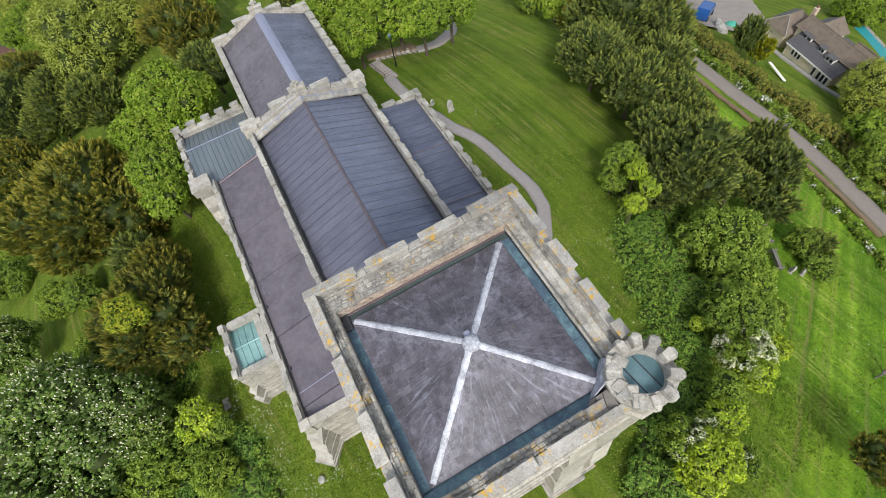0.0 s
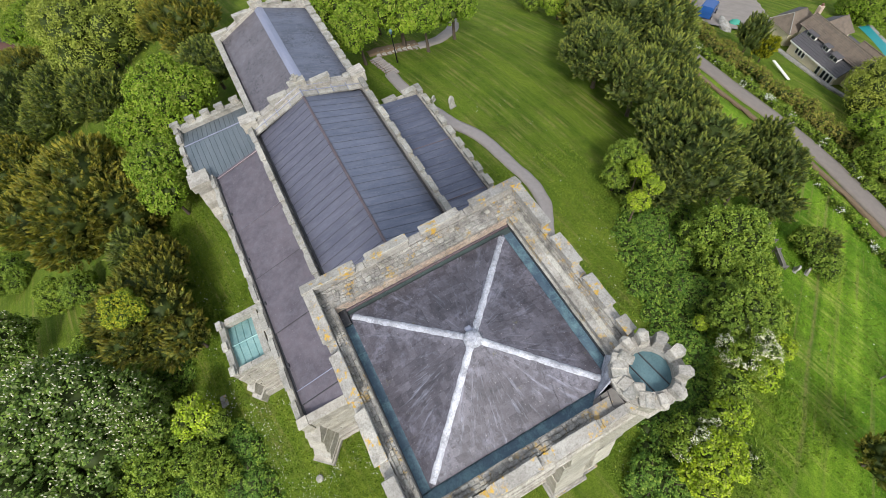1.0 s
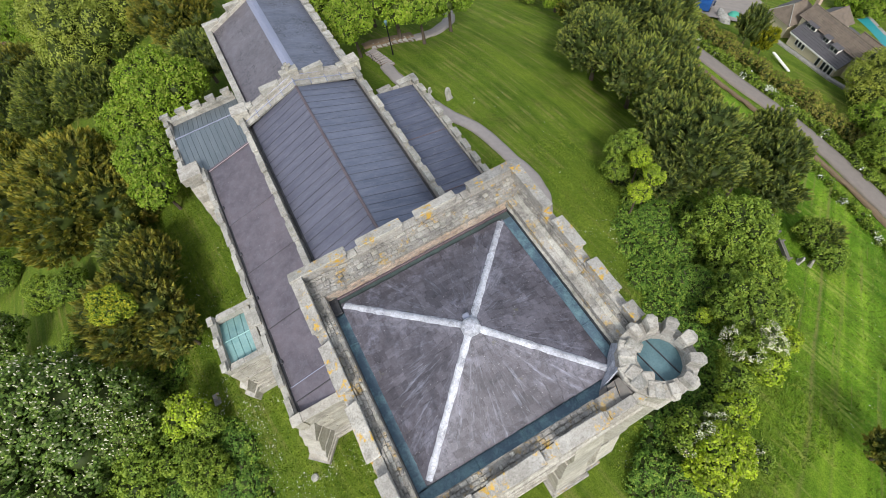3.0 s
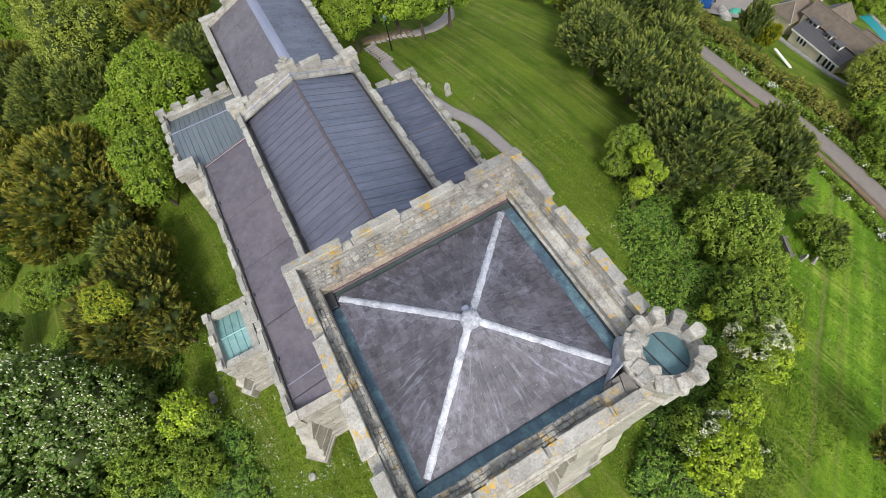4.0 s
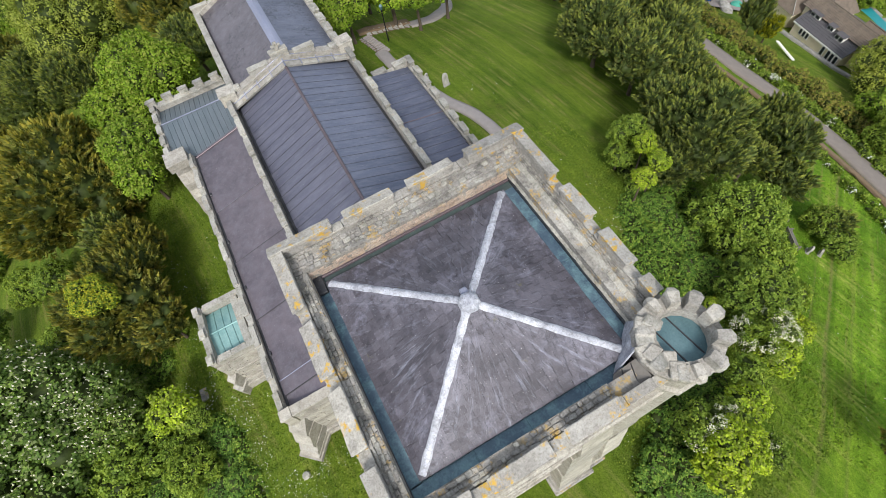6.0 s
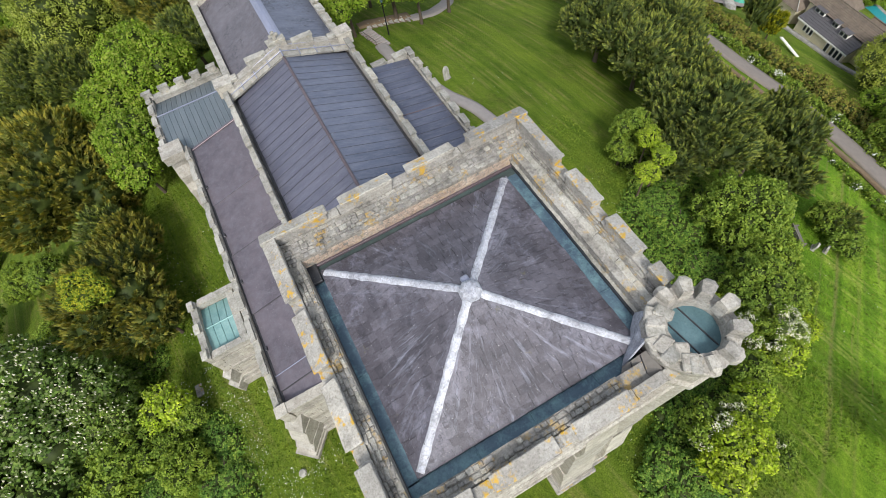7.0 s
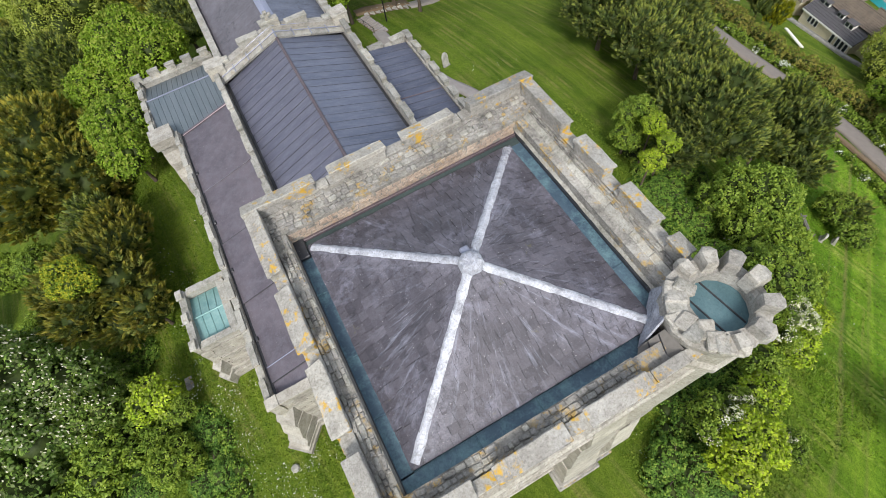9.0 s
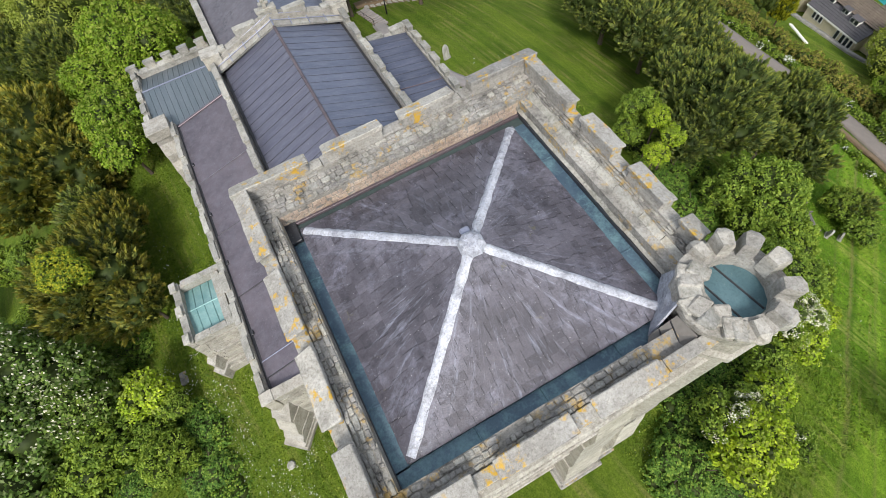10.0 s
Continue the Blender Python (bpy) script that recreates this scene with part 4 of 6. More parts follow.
# North rolls are coloured darker, painting the shade they do not cast.
sheet_roof(nroof, LEAD_NORTH, (-3.74, 4.02, 7.62), (-3.74, NE, 7.62), (RIDGE_X, 4.02, RIDGE_Z), (RIDGE_X, NE, RIDGE_Z), 31, 0.016, roll_mat=SEAM_SHADE, seed=31)
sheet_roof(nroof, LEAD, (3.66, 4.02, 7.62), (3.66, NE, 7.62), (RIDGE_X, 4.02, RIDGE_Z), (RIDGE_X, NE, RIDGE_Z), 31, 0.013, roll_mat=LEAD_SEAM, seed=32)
bm = bmesh.new()
tube(bm, [(RIDGE_X, 4.02, RIDGE_Z + 0.02), (RIDGE_X, NE, RIDGE_Z + 0.02)], 0.085, sides=8)
part("ridge_roll", bm, LEAD_RUST, nroof, "brownish lead ridge roll")
for x0, x1 in ((-3.90, -3.70), (3.62, 3.80)):
    part("gutter", bx(x0, x1, 4.02, NE, 7.4, 7.62, bevel=0.01), LEAD_DARK, nroof, "dark lead gutter")


def gable(parent, y0, y1, xl, xr, xm, z_eave, z_apex, mat, steps, finial):
    """A gabled parapet wall with coping slabs, merlons that climb it and a block at the top."""
    bm = bmesh.new()
    prof = [(xl, z_eave - 1.2), (xr, z_eave - 1.2), (xr, z_eave), (xm, z_apex), (xl, z_eave)]
    a = [bm.verts.new((x, y0, z)) for x, z in prof]
    b = [bm.verts.new((x, y1, z)) for x, z in prof]
    bm.faces.new(a), bm.faces.new(b[::-1])
    for i in range(5):
        bm.faces.new((a[i], a[(i + 1) % 5], b[(i + 1) % 5], b[i]))
    g = part("gable", bm, mat, parent)
    for xa, xb in ((xl, xm), (xr, xm)):
        for i in range(steps):
            s, e = (i + 0.02) / steps, (i + 0.60) / steps
            p, q = xa + (xb - xa) * s, xa + (xb - xa) * e
            z = z_eave + (z_apex - z_eave) * (s + e) / 2
            merlon(g, COPING, min(p, q), max(p, q), y0 + 0.12, y1 + 0.03, z - 0.2, z + 0.36, 0.05, "+y")
    merlon(g, COPING, xm - 0.55, xm + 0.55, y0 + 0.1, y1 + 0.03, z_apex - 0.3, z_apex + 0.34, 0.04, "+y", "apex_block")
    if finial:
        bm = bmesh.new()
        box(bm, xm - 0.12, xm + 0.12, y0 + 0.2, y0 + 0.42, z_apex + 0.3, z_apex + 0.82, bevel=0.04)
        box(bm, xm - 0.3, xm + 0.3, y0 + 0.22, y0 + 0.40, z_apex + 0.5, z_apex + 0.68, bevel=0.04)
        part("finial", bm, COPING, g, "stubby stone cross finial")
    return g


gab = gable(nave, 23.3, 23.85, -4.42, 4.34, -0.05, 8.15, 9.55, STONE, 2, True)
# sloping slabs behind the gable, with lead straps
for sx, xa in ((-1, -4.0), (1, 3.9)):
    for k in range(4):
        s, e = k / 4 + 0.004, (k + 1) / 4 - 0.004
        bm = bmesh.new()
        pa, pb = xa + (-0.05 - xa) * s, xa + (-0.05 - xa) * e
        za, zb = 8.0 + 1.35 * s, 8.0 + 1.35 * e
        slab(bm, [(pa, 22.75, za - 0.1), (pb, 22.75, zb - 0.1), (pb, 23.32, zb + 0.02), (pa, 23.32, za + 0.02)], 0.14)
        part("coping_slab", bm, COPING, gab)
        bm = bmesh.new()
        tube(bm, [(pb, 22.74, zb - 0.06), (pb, 23.34, zb + 0.06), (pb, 23.5, zb + 0.1)], 0.03, sides=6)
        part("lead_strap", bm, LEAD_PALE, gab)
for xa in (-3.9, 3.8):
    for y, dz in ((23.0, 0.10), (23.42, 0.24)):
        bm = bmesh.new()
        tube(bm, [(xa, y, 8.0 + dz), (-0.05, y, 9.35 + dz)], 0.022, sides=6)
        part("conductor", bm, LEAD_PALE, gab, "pale lightning conductor rod")
for x0, x1 in ((-4.5, -3.5), (3.5, 4.45)):
    merlon(nave, STONE, x0, x1, 23.2, 24.1, 7.9, 8.75, 0.04, "+y", "corner_block")
# ---- north aisle ----
random.seed(22)
aisle = thing("north_aisle", "north aisle with a brownish lean-to lead roof and low parapet", "church aisle")
AX0, AY0, AY1 = -8.42, 4.55, 24.1
wall_body(aisle, "wall", rect(AX0 + 0.06, -4.32, AY0 + 0.06, AY1), -1.5, 4.6, STONE)
part("parapet", bx(AX0, AX0 + 0.30, AY0, AY1, 4.4, 5.02, bevel=0.02), STONE, aisle)
coping_run(aisle, COPING, AY0, AY1, "y", AX0 - 0.04, AX0 + 0.28, 5.10, 0.1, 1.1)
battlement(aisle, COPING, "y", AY0 + 0.3, AY1, AX0 - 0.06, AX0 + 0.20, 5.02, 5.22, 10, 0.6, "-x")
part("west_parapet", bx(AX0, -3.5, AY0, AY0 + 0.42, 4.6, 5.3, bevel=0.02), STONE, aisle)
coping_run(aisle, CREAM, AX0 - 0.03, -3.5, "x", AY0 - 0.10, AY0 + 0.42, 5.42, 0.14, 1.5)
aroof = part("roof", bx(-8.0, -4.32, 4.9, AY1, 4.4, 4.55), LEAD_DARK, aisle, "brownish lead lean-to roof in long sheets")
bounds = [4.97, 5.75, 6.6, 10.4, 14.5, 18.6, 22.6, AY1]
for i, (a, b) in enumerate(zip(bounds, bounds[1:])):
    step = 0.035 * (i % 2)
    sheet_roof(aroof, LEAD_BROWN, (-8.02, a, 4.82 + step), (-8.02, b, 4.82 + step), (-4.32, a, 5.75 + step), (-4.32, b, 5.75 + step), 1, seed=50 + i)
for y, m, r in ((6.6, LEAD_PALE, 0.026), (5.75, LEAD_DARK, 0.03), (10.4, LEAD_DARK, 0.02), (14.5, LEAD_DARK, 0.016), (18.6, LEAD_SEAM, 0.014), (23.85, LEAD_RUST, 0.045)):
    bm = bmesh.new()
    tube(bm, [(-8.02, y, 4.86), (-4.34, y, 5.80)], r, sides=6)
    part("lap_roll", bm, m, aroof)
part("gutter", bx(-8.13, -7.98, 4.9, AY1, 4.5, 4.85, bevel=0.01), LEAD_DARK, aroof, "dark lead gutter")
for y in (8.2, 12.6, 16.1, 20.2):
    part("outlet", bx(-8.04, -7.9, y - 0.12, y + 0.12, 4.84, 4.96, bevel=0.02), LEAD_DARK, aroof)
merlon(aisle, CREAM, AX0 - 0.02, AX0 + 0.5, AY0 - 0.09, AY0 + 0.42, 4.2, 5.46, 0.03, "-x", "corner_block")
# west wall of dressed stone
coursed(aisle, CREAM, (AX0, AY0 + 0.06, -0.2), 0.0, 4.9, 4.85, 0.33, 0.75, 0.18, "stone", 7)
for z, o in ((0.35, 0.30), (0.75, 0.18)):
    part("plinth", bx(AX0 - o, -3.5, AY0 - o, AY0 + 0.1, z - 0.6, z, bevel=0.05), STONE, aisle)


def diag_buttress(parent, x, y, ang, width, steps, mat, name="buttress"):
    """A buttress that steps down away from a wall. steps: reach and height of each stage."""
    hold = part(name, bx(-0.1, 0.3, -width / 2 + 0.05, width / 2 - 0.05, -1.2, 0.5), MORTAR, parent)
    hold.matrix_basis = pose(x, y, 0, 0, 0, math.degrees(ang))
    low = -1.0
    for k, (reach, zt, drop) in enumerate(steps):
        bm = bmesh.new()
        prof = [(-0.3, low), (reach, low), (reach, zt - drop), (-0.3, zt)] if k == len(steps) - 1 else [(-0.3, low), (reach, low), (reach, zt - drop), (reach - 0.45, zt), (-0.3, zt)]
        w = width / 2 + (0.1 if k == 0 else 0.04 - 0.03 * k)
        loft(bm, [[(px, s * w, pz) for px, pz in prof] for s in (-1, 1)])
        bmesh.ops.recalc_face_normals(bm, faces=list(bm.faces))
        part("stage", bm, mat, hold)
        low = zt - drop - 0.4
    return hold


diag_buttress(aisle, AX0 + 0.25, AY0 + 0.2, radians(228), 1.15, ((1.55, 0.36, 0.05), (1.42, 0.62, 0.06), (1.24, 1.5, 0.7), (0.95, 2.9, 1.1), (0.60, 4.4, 1.3)), CREAM)
diag_buttress(aisle, AX0 + 0.1, 20.4, radians(180), 0.7, ((0.9, 0.6, 0.1), (0.7, 3.4, 0.6)), STONE)
diag_buttress(aisle, AX0 + 0.1, 15.6, radians(180), 0.7, ((0.8, 0.6, 0.1), (0.6, 3.4, 0.6)), STONE)

# ---- south aisle ----
random.seed(23)
saisle = thing("south_aisle", "south aisle with a dark lean-to lead roof and battlemented parapet", "church aisle")
wall_body(saisle, "wall", rect(4.22, 7.72, 4.6, 22.4), -2.0, 5.75, STONE)
part("parapet", bx(7.38, 7.80, 4.6, 22.5, 5.75, 6.05, bevel=0.02), STONE, saisle)
battlement(saisle, COPING, "y", 4.7, 22.5, 7.46, 7.80, 6.03, 6.45, 15, 0.64, "+x")
part("east_parapet", bx(4.22, 7.38, 22.0, 22.5, 5.75, 6.05, bevel=0.02), STONE, saisle)
battlement(saisle, COPING, "x", 4.9, 7.38, 22.02, 22.52, 6.03, 6.45, 2, 0.6, "+y")
sroof = part("roof", bx(4.25, 7.36, 4.62, 22.0, 5.6, 5.8), LEAD_DARK, saisle, "dark lead lean-to roof with rolls")
sheet_roof(sroof, LEAD_SOUTH, (7.36, 4.62, 5.93), (7.36, 22.0, 5.93), (4.26, 4.62, 6.55), (4.26, 22.0, 6.55), 28, 0.016, roll_mat=LEAD_SEAM, seed=71)
for y in (12.2, 17.0):
    bm = bmesh.new()
    tube(bm, [(7.36, y, 5.95), (4.28, y, 6.58)], 0.03, sides=6)
    part("lap_roll", bm, LEAD_RUST, sroof)

# ---- north chapel ----
random.seed(24)
chapel = thing("north_chapel", "north chapel with a green-grey lead roof and battlements", "church chapel")
wall_body(chapel, "wall", rect(-9.72, -4.32, 24.1, 30.6), -3.0, 4.5, STONE)
part("parapet", bx(-9.80, -9.44, 24.1, 30.7, 4.5, 4.86, bevel=0.02), STONE, chapel)
battlement(chapel, COPING, "y", 25.0, 30.75, -9.84, -9.52, 4.84, 5.12, 5, 0.62, "-x")
part("east_parapet", bx(-9.36, -4.3, 30.26, 30.7, 4.5, 4.9, bevel=0.02), STONE, chapel)
coping_run(chapel, COPING, -9.4, -4.3, "x", 30.2, 30.74, 4.98, 0.1, 1.1)
battlement(chapel, COPING, "x", -9.86, -4.4, 30.40, 30.74, 4.95, 5.5, 5, 0.52, "+y")
croof = part("roof", bx(-9.4, -4.3, 24.1, 30.3, 4.2, 4.35), LEAD_DARK, chapel, "green-grey lead roof with parallel rolls")
sheet_roof(croof, LEAD_GREEN, (-9.44, 23.95, 4.50), (-4.30, 23.95, 4.50), (-9.44, 28.2, 4.98), (-4.30, 28.2, 4.98), 14, 0.022, seed=81)
sheet_roof(croof, LEAD_GREEN, (-9.44, 30.26, 4.50), (-4.30, 30.26, 4.50), (-9.44, 28.2, 4.98), (-4.30, 28.2, 4.98), 14, 0.022, seed=82)
bm = bmesh.new()
tube(bm, [(-9.44, 28.2, 5.0), (-4.3, 28.2, 5.0)], 0.045, sides=7)
part("ridge_roll", bm, LEAD_PALE, croof)
# tall corner pier above the west side, stepped down in offsets
pier = diag_buttress(chapel, -9.15, 24.2, radians(270), 1.25, ((1.9, 0.5, 0.1), (1.6, 1.9, 0.5), (1.25, 3.1, 0.6), (0.9, 4.3, 0.7), (0.5, 5.05, 0.2)), STONE, "pier")
merlon(chapel, STONE, -9.85, -8.45, 23.55, 24.75, 4.7, 5.45, 0.05, "-y", "pier_cap")

# ---- chancel ----
random.seed(25)
chancel = thing("chancel", "chancel with a plain lead roof, pale ridge strip and battlements", "church chancel")
wall_body(chancel, "wall", rect(-3.95, 4.35, 24.3, 37.2), -4.0, 5.75, STONE)
part("north_parapet", bx(-4.02, -3.62, 24.3, 37.3, 5.75, 6.25, bevel=0.02), STONE, chancel)
coping_run(chancel, COPING, 24.3, 37.3, "y", -4.06, -3.60, 6.33, 0.1, 1.0)
part("south_parapet", bx(3.98, 4.42, 24.3, 37.3, 5.75, 6.2, bevel=0.02), STONE, chancel)
battlement(chancel, COPING, "y", 24.3, 37.3, 3.98, 4.46, 6.18, 6.55, 10, 0.68, "+x")
hroof = part("roof", bx(-3.65, 4.0, 24.3, 37.0, 5.4, 5.6), LEAD_DARK, chancel, "lead roof with a pale ridge strip and white droppings")
CRX = 0.35
sheet_roof(hroof, CHANCEL_NORTH, (-3.62, 24.3, 6.0), (-3.62, 36.9, 6.0), (CRX, 24.3, 7.55), (CRX, 36.9, 7.55), 9, 0.006, seed=91)
sheet_roof(hroof, CHANCEL_SOUTH, (3.98, 24.3, 6.0), (3.98, 36.9, 6.0), (CRX, 24.3, 7.55), (CRX, 36.9, 7.55), 9, 0.006, seed=92)
bm = bmesh.new()
loft(bm, [[(CRX - 0.36, y, 7.43), (CRX - 0.2, y, 7.54), (CRX, y, 7.61), (CRX + 0.2, y, 7.54), (CRX + 0.36, y, 7.43)] for y in (24.3, 36.9)])
part("ridge_strip", bm, LEAD_PALE, hroof, "broad pale blue lead ridge strip")
gable(chancel, 36.8, 37.3, -4.05, 4.45, 0.35, 6.2, 7.75, STONE, 2, True)
# patch of brick on the north wall
coursed(chancel, PINK, (-3.97, 36.4, 0.0), -math.pi / 2, 3.2, 5.6, 0.22, 0.5, 0.16, "stone", 9)

# ---- north porch ----
random.seed(26)
porch = thing("north_porch", "small stone porch with a mint-green copper roof", "church porch")
PX0, PX1, PY0, PY1 = -11.0, -8.5, 9.25, 12.9
wall_body(porch, "wall", rect(PX0 + 0.08, PX1, PY0 + 0.08, PY1 - 0.04), -1.5, 4.3, MORTAR)
for a in ((PX0, PX0 + 0.30, PY0, PY1), (PX0 + 0.30, PX1, PY0, PY0 + 0.34), (PX0 + 0.30, PX1, PY1 - 0.34, PY1), (-9.0, -8.62, PY0 + 0.34, PY1 - 0.34)):
    part("parapet", bx(*a, 4.3, 4.72, bevel=0.03), STONE, porch)
coping_run(porch, COPING, PY0, PY1, "y", PX0 - 0.03, PX0 + 0.32, 4.84, 0.12, 0.9)
coping_run(porch, COPING, PX0 + 0.45, PX1, "x", PY0 - 0.03, PY0 + 0.36, 4.84, 0.12, 0.9)
coping_run(porch, COPING, PX0 + 0.45, PX1, "x", PY1 - 0.36, PY1 + 0.03, 4.84, 0.12, 0.9)
coping_run(porch, COPING, PY0 + 0.36, PY1 - 0.36, "y", -9.02, -8.62, 4.82, 0.12, 0.8)
for y in (9.3, 10.9, 12.4):
    merlon(porch, COPING, PX0 - 0.07, PX0 + 0.2, y, y + 0.5, 4.80, 5.02, 0.05, "-x")
proof = part("roof", bx(PX0 + 0.4, PX1, PY0 + 0.45, PY1 - 0.45, 4.0, 4.15), LEAD_DARK, porch, "mint-green copper roof with rolls")
PM = (PY0 + PY1) / 2 + 0.1
sheet_roof(proof, MINT, (PX0 + 0.30, PY0 + 0.35, 4.30), (-9.0, PY0 + 0.35, 4.30), (PX0 + 0.30, PM, 4.52), (-9.0, PM, 4.52), 4, 0.03, seed=95)
sheet_roof(proof, MINT, (PX0 + 0.30, PY1 - 0.35, 4.30), (-9.0, PY1 - 0.35, 4.30), (PX0 + 0.30, PM, 4.52), (-9.0, PM, 4.52), 4, 0.03, seed=96)
bm = bmesh.new()
tube(bm, [(PX0 + 0.30, PM, 4.53), (-9.0, PM, 4.53)], 0.05, sides=7)
part("ridge_roll", bm, MINT, proof)
coursed(porch, CREAM, (PX0, PY0 + 0.08, 0.9), 0.0, PX1 - PX0, 3.3, 0.30, 0.62, 0.18, "stone", 12)
for z, o in ((1.25, 0.30), (1.6, 0.16)):
    part("plinth", bx(PX0 - o, PX1, PY0 - o, PY1 + o, z - 2.4, z, bevel=0.05), STONE, porch)
diag_buttress(porch, PX0 + 0.2, PY0 + 0.2, radians(225), 0.5, ((0.75, 1.5, 0.1), (0.55, 3.0, 0.6)), STONE)
part("hood_mould", bx(PX0 + 0.55, PX1 - 0.5, PY0 - 0.08, PY0 + 0.1, 2.9, 3.1, bevel=0.04), STONE, porch)


# ---- plants ----
def unit(v):
    return v / np.maximum(np.linalg.norm(v, axis=-1, keepdims=True), 1e-9)


ICO = None


def ball():
    """A unit ball of triangles, for the dense inside of a crown."""
    global ICO
    if ICO is None:
        bm = bmesh.new()
        bmesh.ops.create_icosphere(bm, subdivisions=2, radius=1.0)
        bm.verts.ensure_lookup_table()
        ICO = np.array([v.co[:] for v in bm.verts]), np.array([[v.index for v in f.verts] for f in bm.faces])
        bm.free()
    return ICO


def foliage(name, centers, radii, mats, seed, leaf=0.14, aspect=0.55, tuft=0.4, gap=0.3, per=14, spiky=False, tips=0.5, blossom=0.0, squash=1.0, skirt=-0.5, core=0.76):
    """Tufts of leaves over the outside of a heap of round lobes, round a dense core coloured dark as if shaded.
    leaf: length; tuft: size of a tuft; gap: space between tufts; per: leaves in each; blossom: share of tufts in
    flower."""
    rng = np.random.default_rng(seed)
    c, r = np.array(centers, float), np.array(radii, float)
    flat = np.array([1, 1, squash])
    base, out = [], []
    for i in range(len(r)):
        n = unit(rng.normal(size=(max(6, int(4 * math.pi * r[i] ** 2 / gap ** 2)), 3)))
        n = n[n[:, 2] > skirt]
        q = c[i] + n * r[i] * rng.uniform(0.92, 1.06, (len(n), 1)) * flat
        near = np.flatnonzero(np.linalg.norm(c - c[i], axis=1) < r + r[i])
        inside = np.zeros(len(q), bool)
        for j in near:
            if j != i:
                inside |= np.linalg.norm((q - c[j]) / flat, axis=1) < r[j] * 0.95
        base.append(q[~inside]), out.append(n[~inside])
    base, out = np.vstack(base), np.vstack(out)
    # some tufts are missing and some stand out, so that the outline is uneven
    wave = np.array([noise.noise(Vector(p) * (0.55 / tuft)) for p in base])
    ok = wave > -0.75
    base, out, wave = base[ok] + out[ok] * (wave[ok] * tuft * 0.7)[:, None], out[ok], wave[ok]
    m = len(base)
    size = tuft * rng.uniform(0.65, 1.35, m)
    bloom = np.array([noise.noise(Vector(p) * 0.9 + Vector((seed % 7, 3, 1))) for p in base]) > 0.42 - blossom if blossom else np.zeros(m, bool)
    t = np.repeat(np.arange(m), per)
    k = len(t)
    n, p, s = out[t], base[t], size[t][:, None]
    up = np.array([0, 0, 1.0])
    idx = np.zeros(k, np.int32)
    length = leaf * rng.uniform(0.65, 1.35, k)
    if spiky:
        axis = unit(0.8 * out + 0.6 * up + 0.22 * rng.normal(size=(m, 3)))[t]
        e = rng.normal(size=(k, 3))
        e = unit(e - axis * np.sum(e * axis, 1, keepdims=True))
        along = rng.random((k, 1))
        pos = p + axis * s * (1.25 * along - 0.35) + e * s * (0.38 - 0.31 * along)
        way = unit(axis * 0.9 + e * (0.62 - 0.42 * along))
        face = e * 0.8 + up * 0.5 + n * 0.25 + 0.15 * rng.normal(size=(k, 3))
        # Spray ends go paler: fresh growth plus light painted against dark gaps.
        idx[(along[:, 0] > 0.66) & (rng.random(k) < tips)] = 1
    else:
        d = unit(rng.normal(size=(k, 3)) + 0.8 * n + 0.35 * up)
        pos = p + d * s * rng.uniform(0.45, 1.0, (k, 1))
        way = rng.normal(size=(k, 3)) + 0.5 * n - 0.3 * up
        face = d * 0.8 + n * 0.4 + up * 0.5 + 0.38 * rng.normal(size=(k, 3))
        # Leaves facing up and out take the paler tips, light put into colour.
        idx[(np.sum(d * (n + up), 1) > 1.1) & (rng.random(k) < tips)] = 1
    if blossom:
        white = bloom[t] & (rng.random(k) < 0.7)
        idx[white] = 2
        length[white] *= 0.7
    way = unit(way)
    face = unit(face - way * np.sum(face * way, 1, keepdims=True))
    b = np.cross(face, way) * (length * aspect * 0.5)[:, None]
    l = way * (length * 0.5)[:, None]
    fold = face * (length * 0.12)[:, None]
    corners = [pos - l + b, pos - l - b, pos + l] if spiky else [pos - l, pos + b + fold, pos + l - fold, pos - b + fold]
    g = len(corners)
    v = np.stack(corners, 1).reshape(-1, 3)
    # Dark cores are added so that gaps between tufts read as shade.
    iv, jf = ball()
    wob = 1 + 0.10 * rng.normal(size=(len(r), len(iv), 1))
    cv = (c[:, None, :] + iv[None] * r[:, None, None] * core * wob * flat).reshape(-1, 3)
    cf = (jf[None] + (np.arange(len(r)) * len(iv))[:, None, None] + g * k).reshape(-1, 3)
    me = bpy.data.meshes.new(name)
    me.vertices.add(g * k + len(cv))
    me.vertices.foreach_set("co", np.vstack([v, cv]).ravel())
    me.loops.add(g * k + 3 * len(cf))
    me.loops.foreach_set("vertex_index", np.concatenate([np.arange(g * k), cf.ravel()]))
    me.polygons.add(k + len(cf))
    me.polygons.foreach_set("loop_start", np.concatenate([np.arange(k) * g, g * k + np.arange(len(cf)) * 3]))
    for x in mats:
        me.materials.append(x)
    me.materials.append(SHADED_CORE)
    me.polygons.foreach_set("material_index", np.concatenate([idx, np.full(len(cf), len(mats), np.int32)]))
    me.update()
    me.validate()
    return me


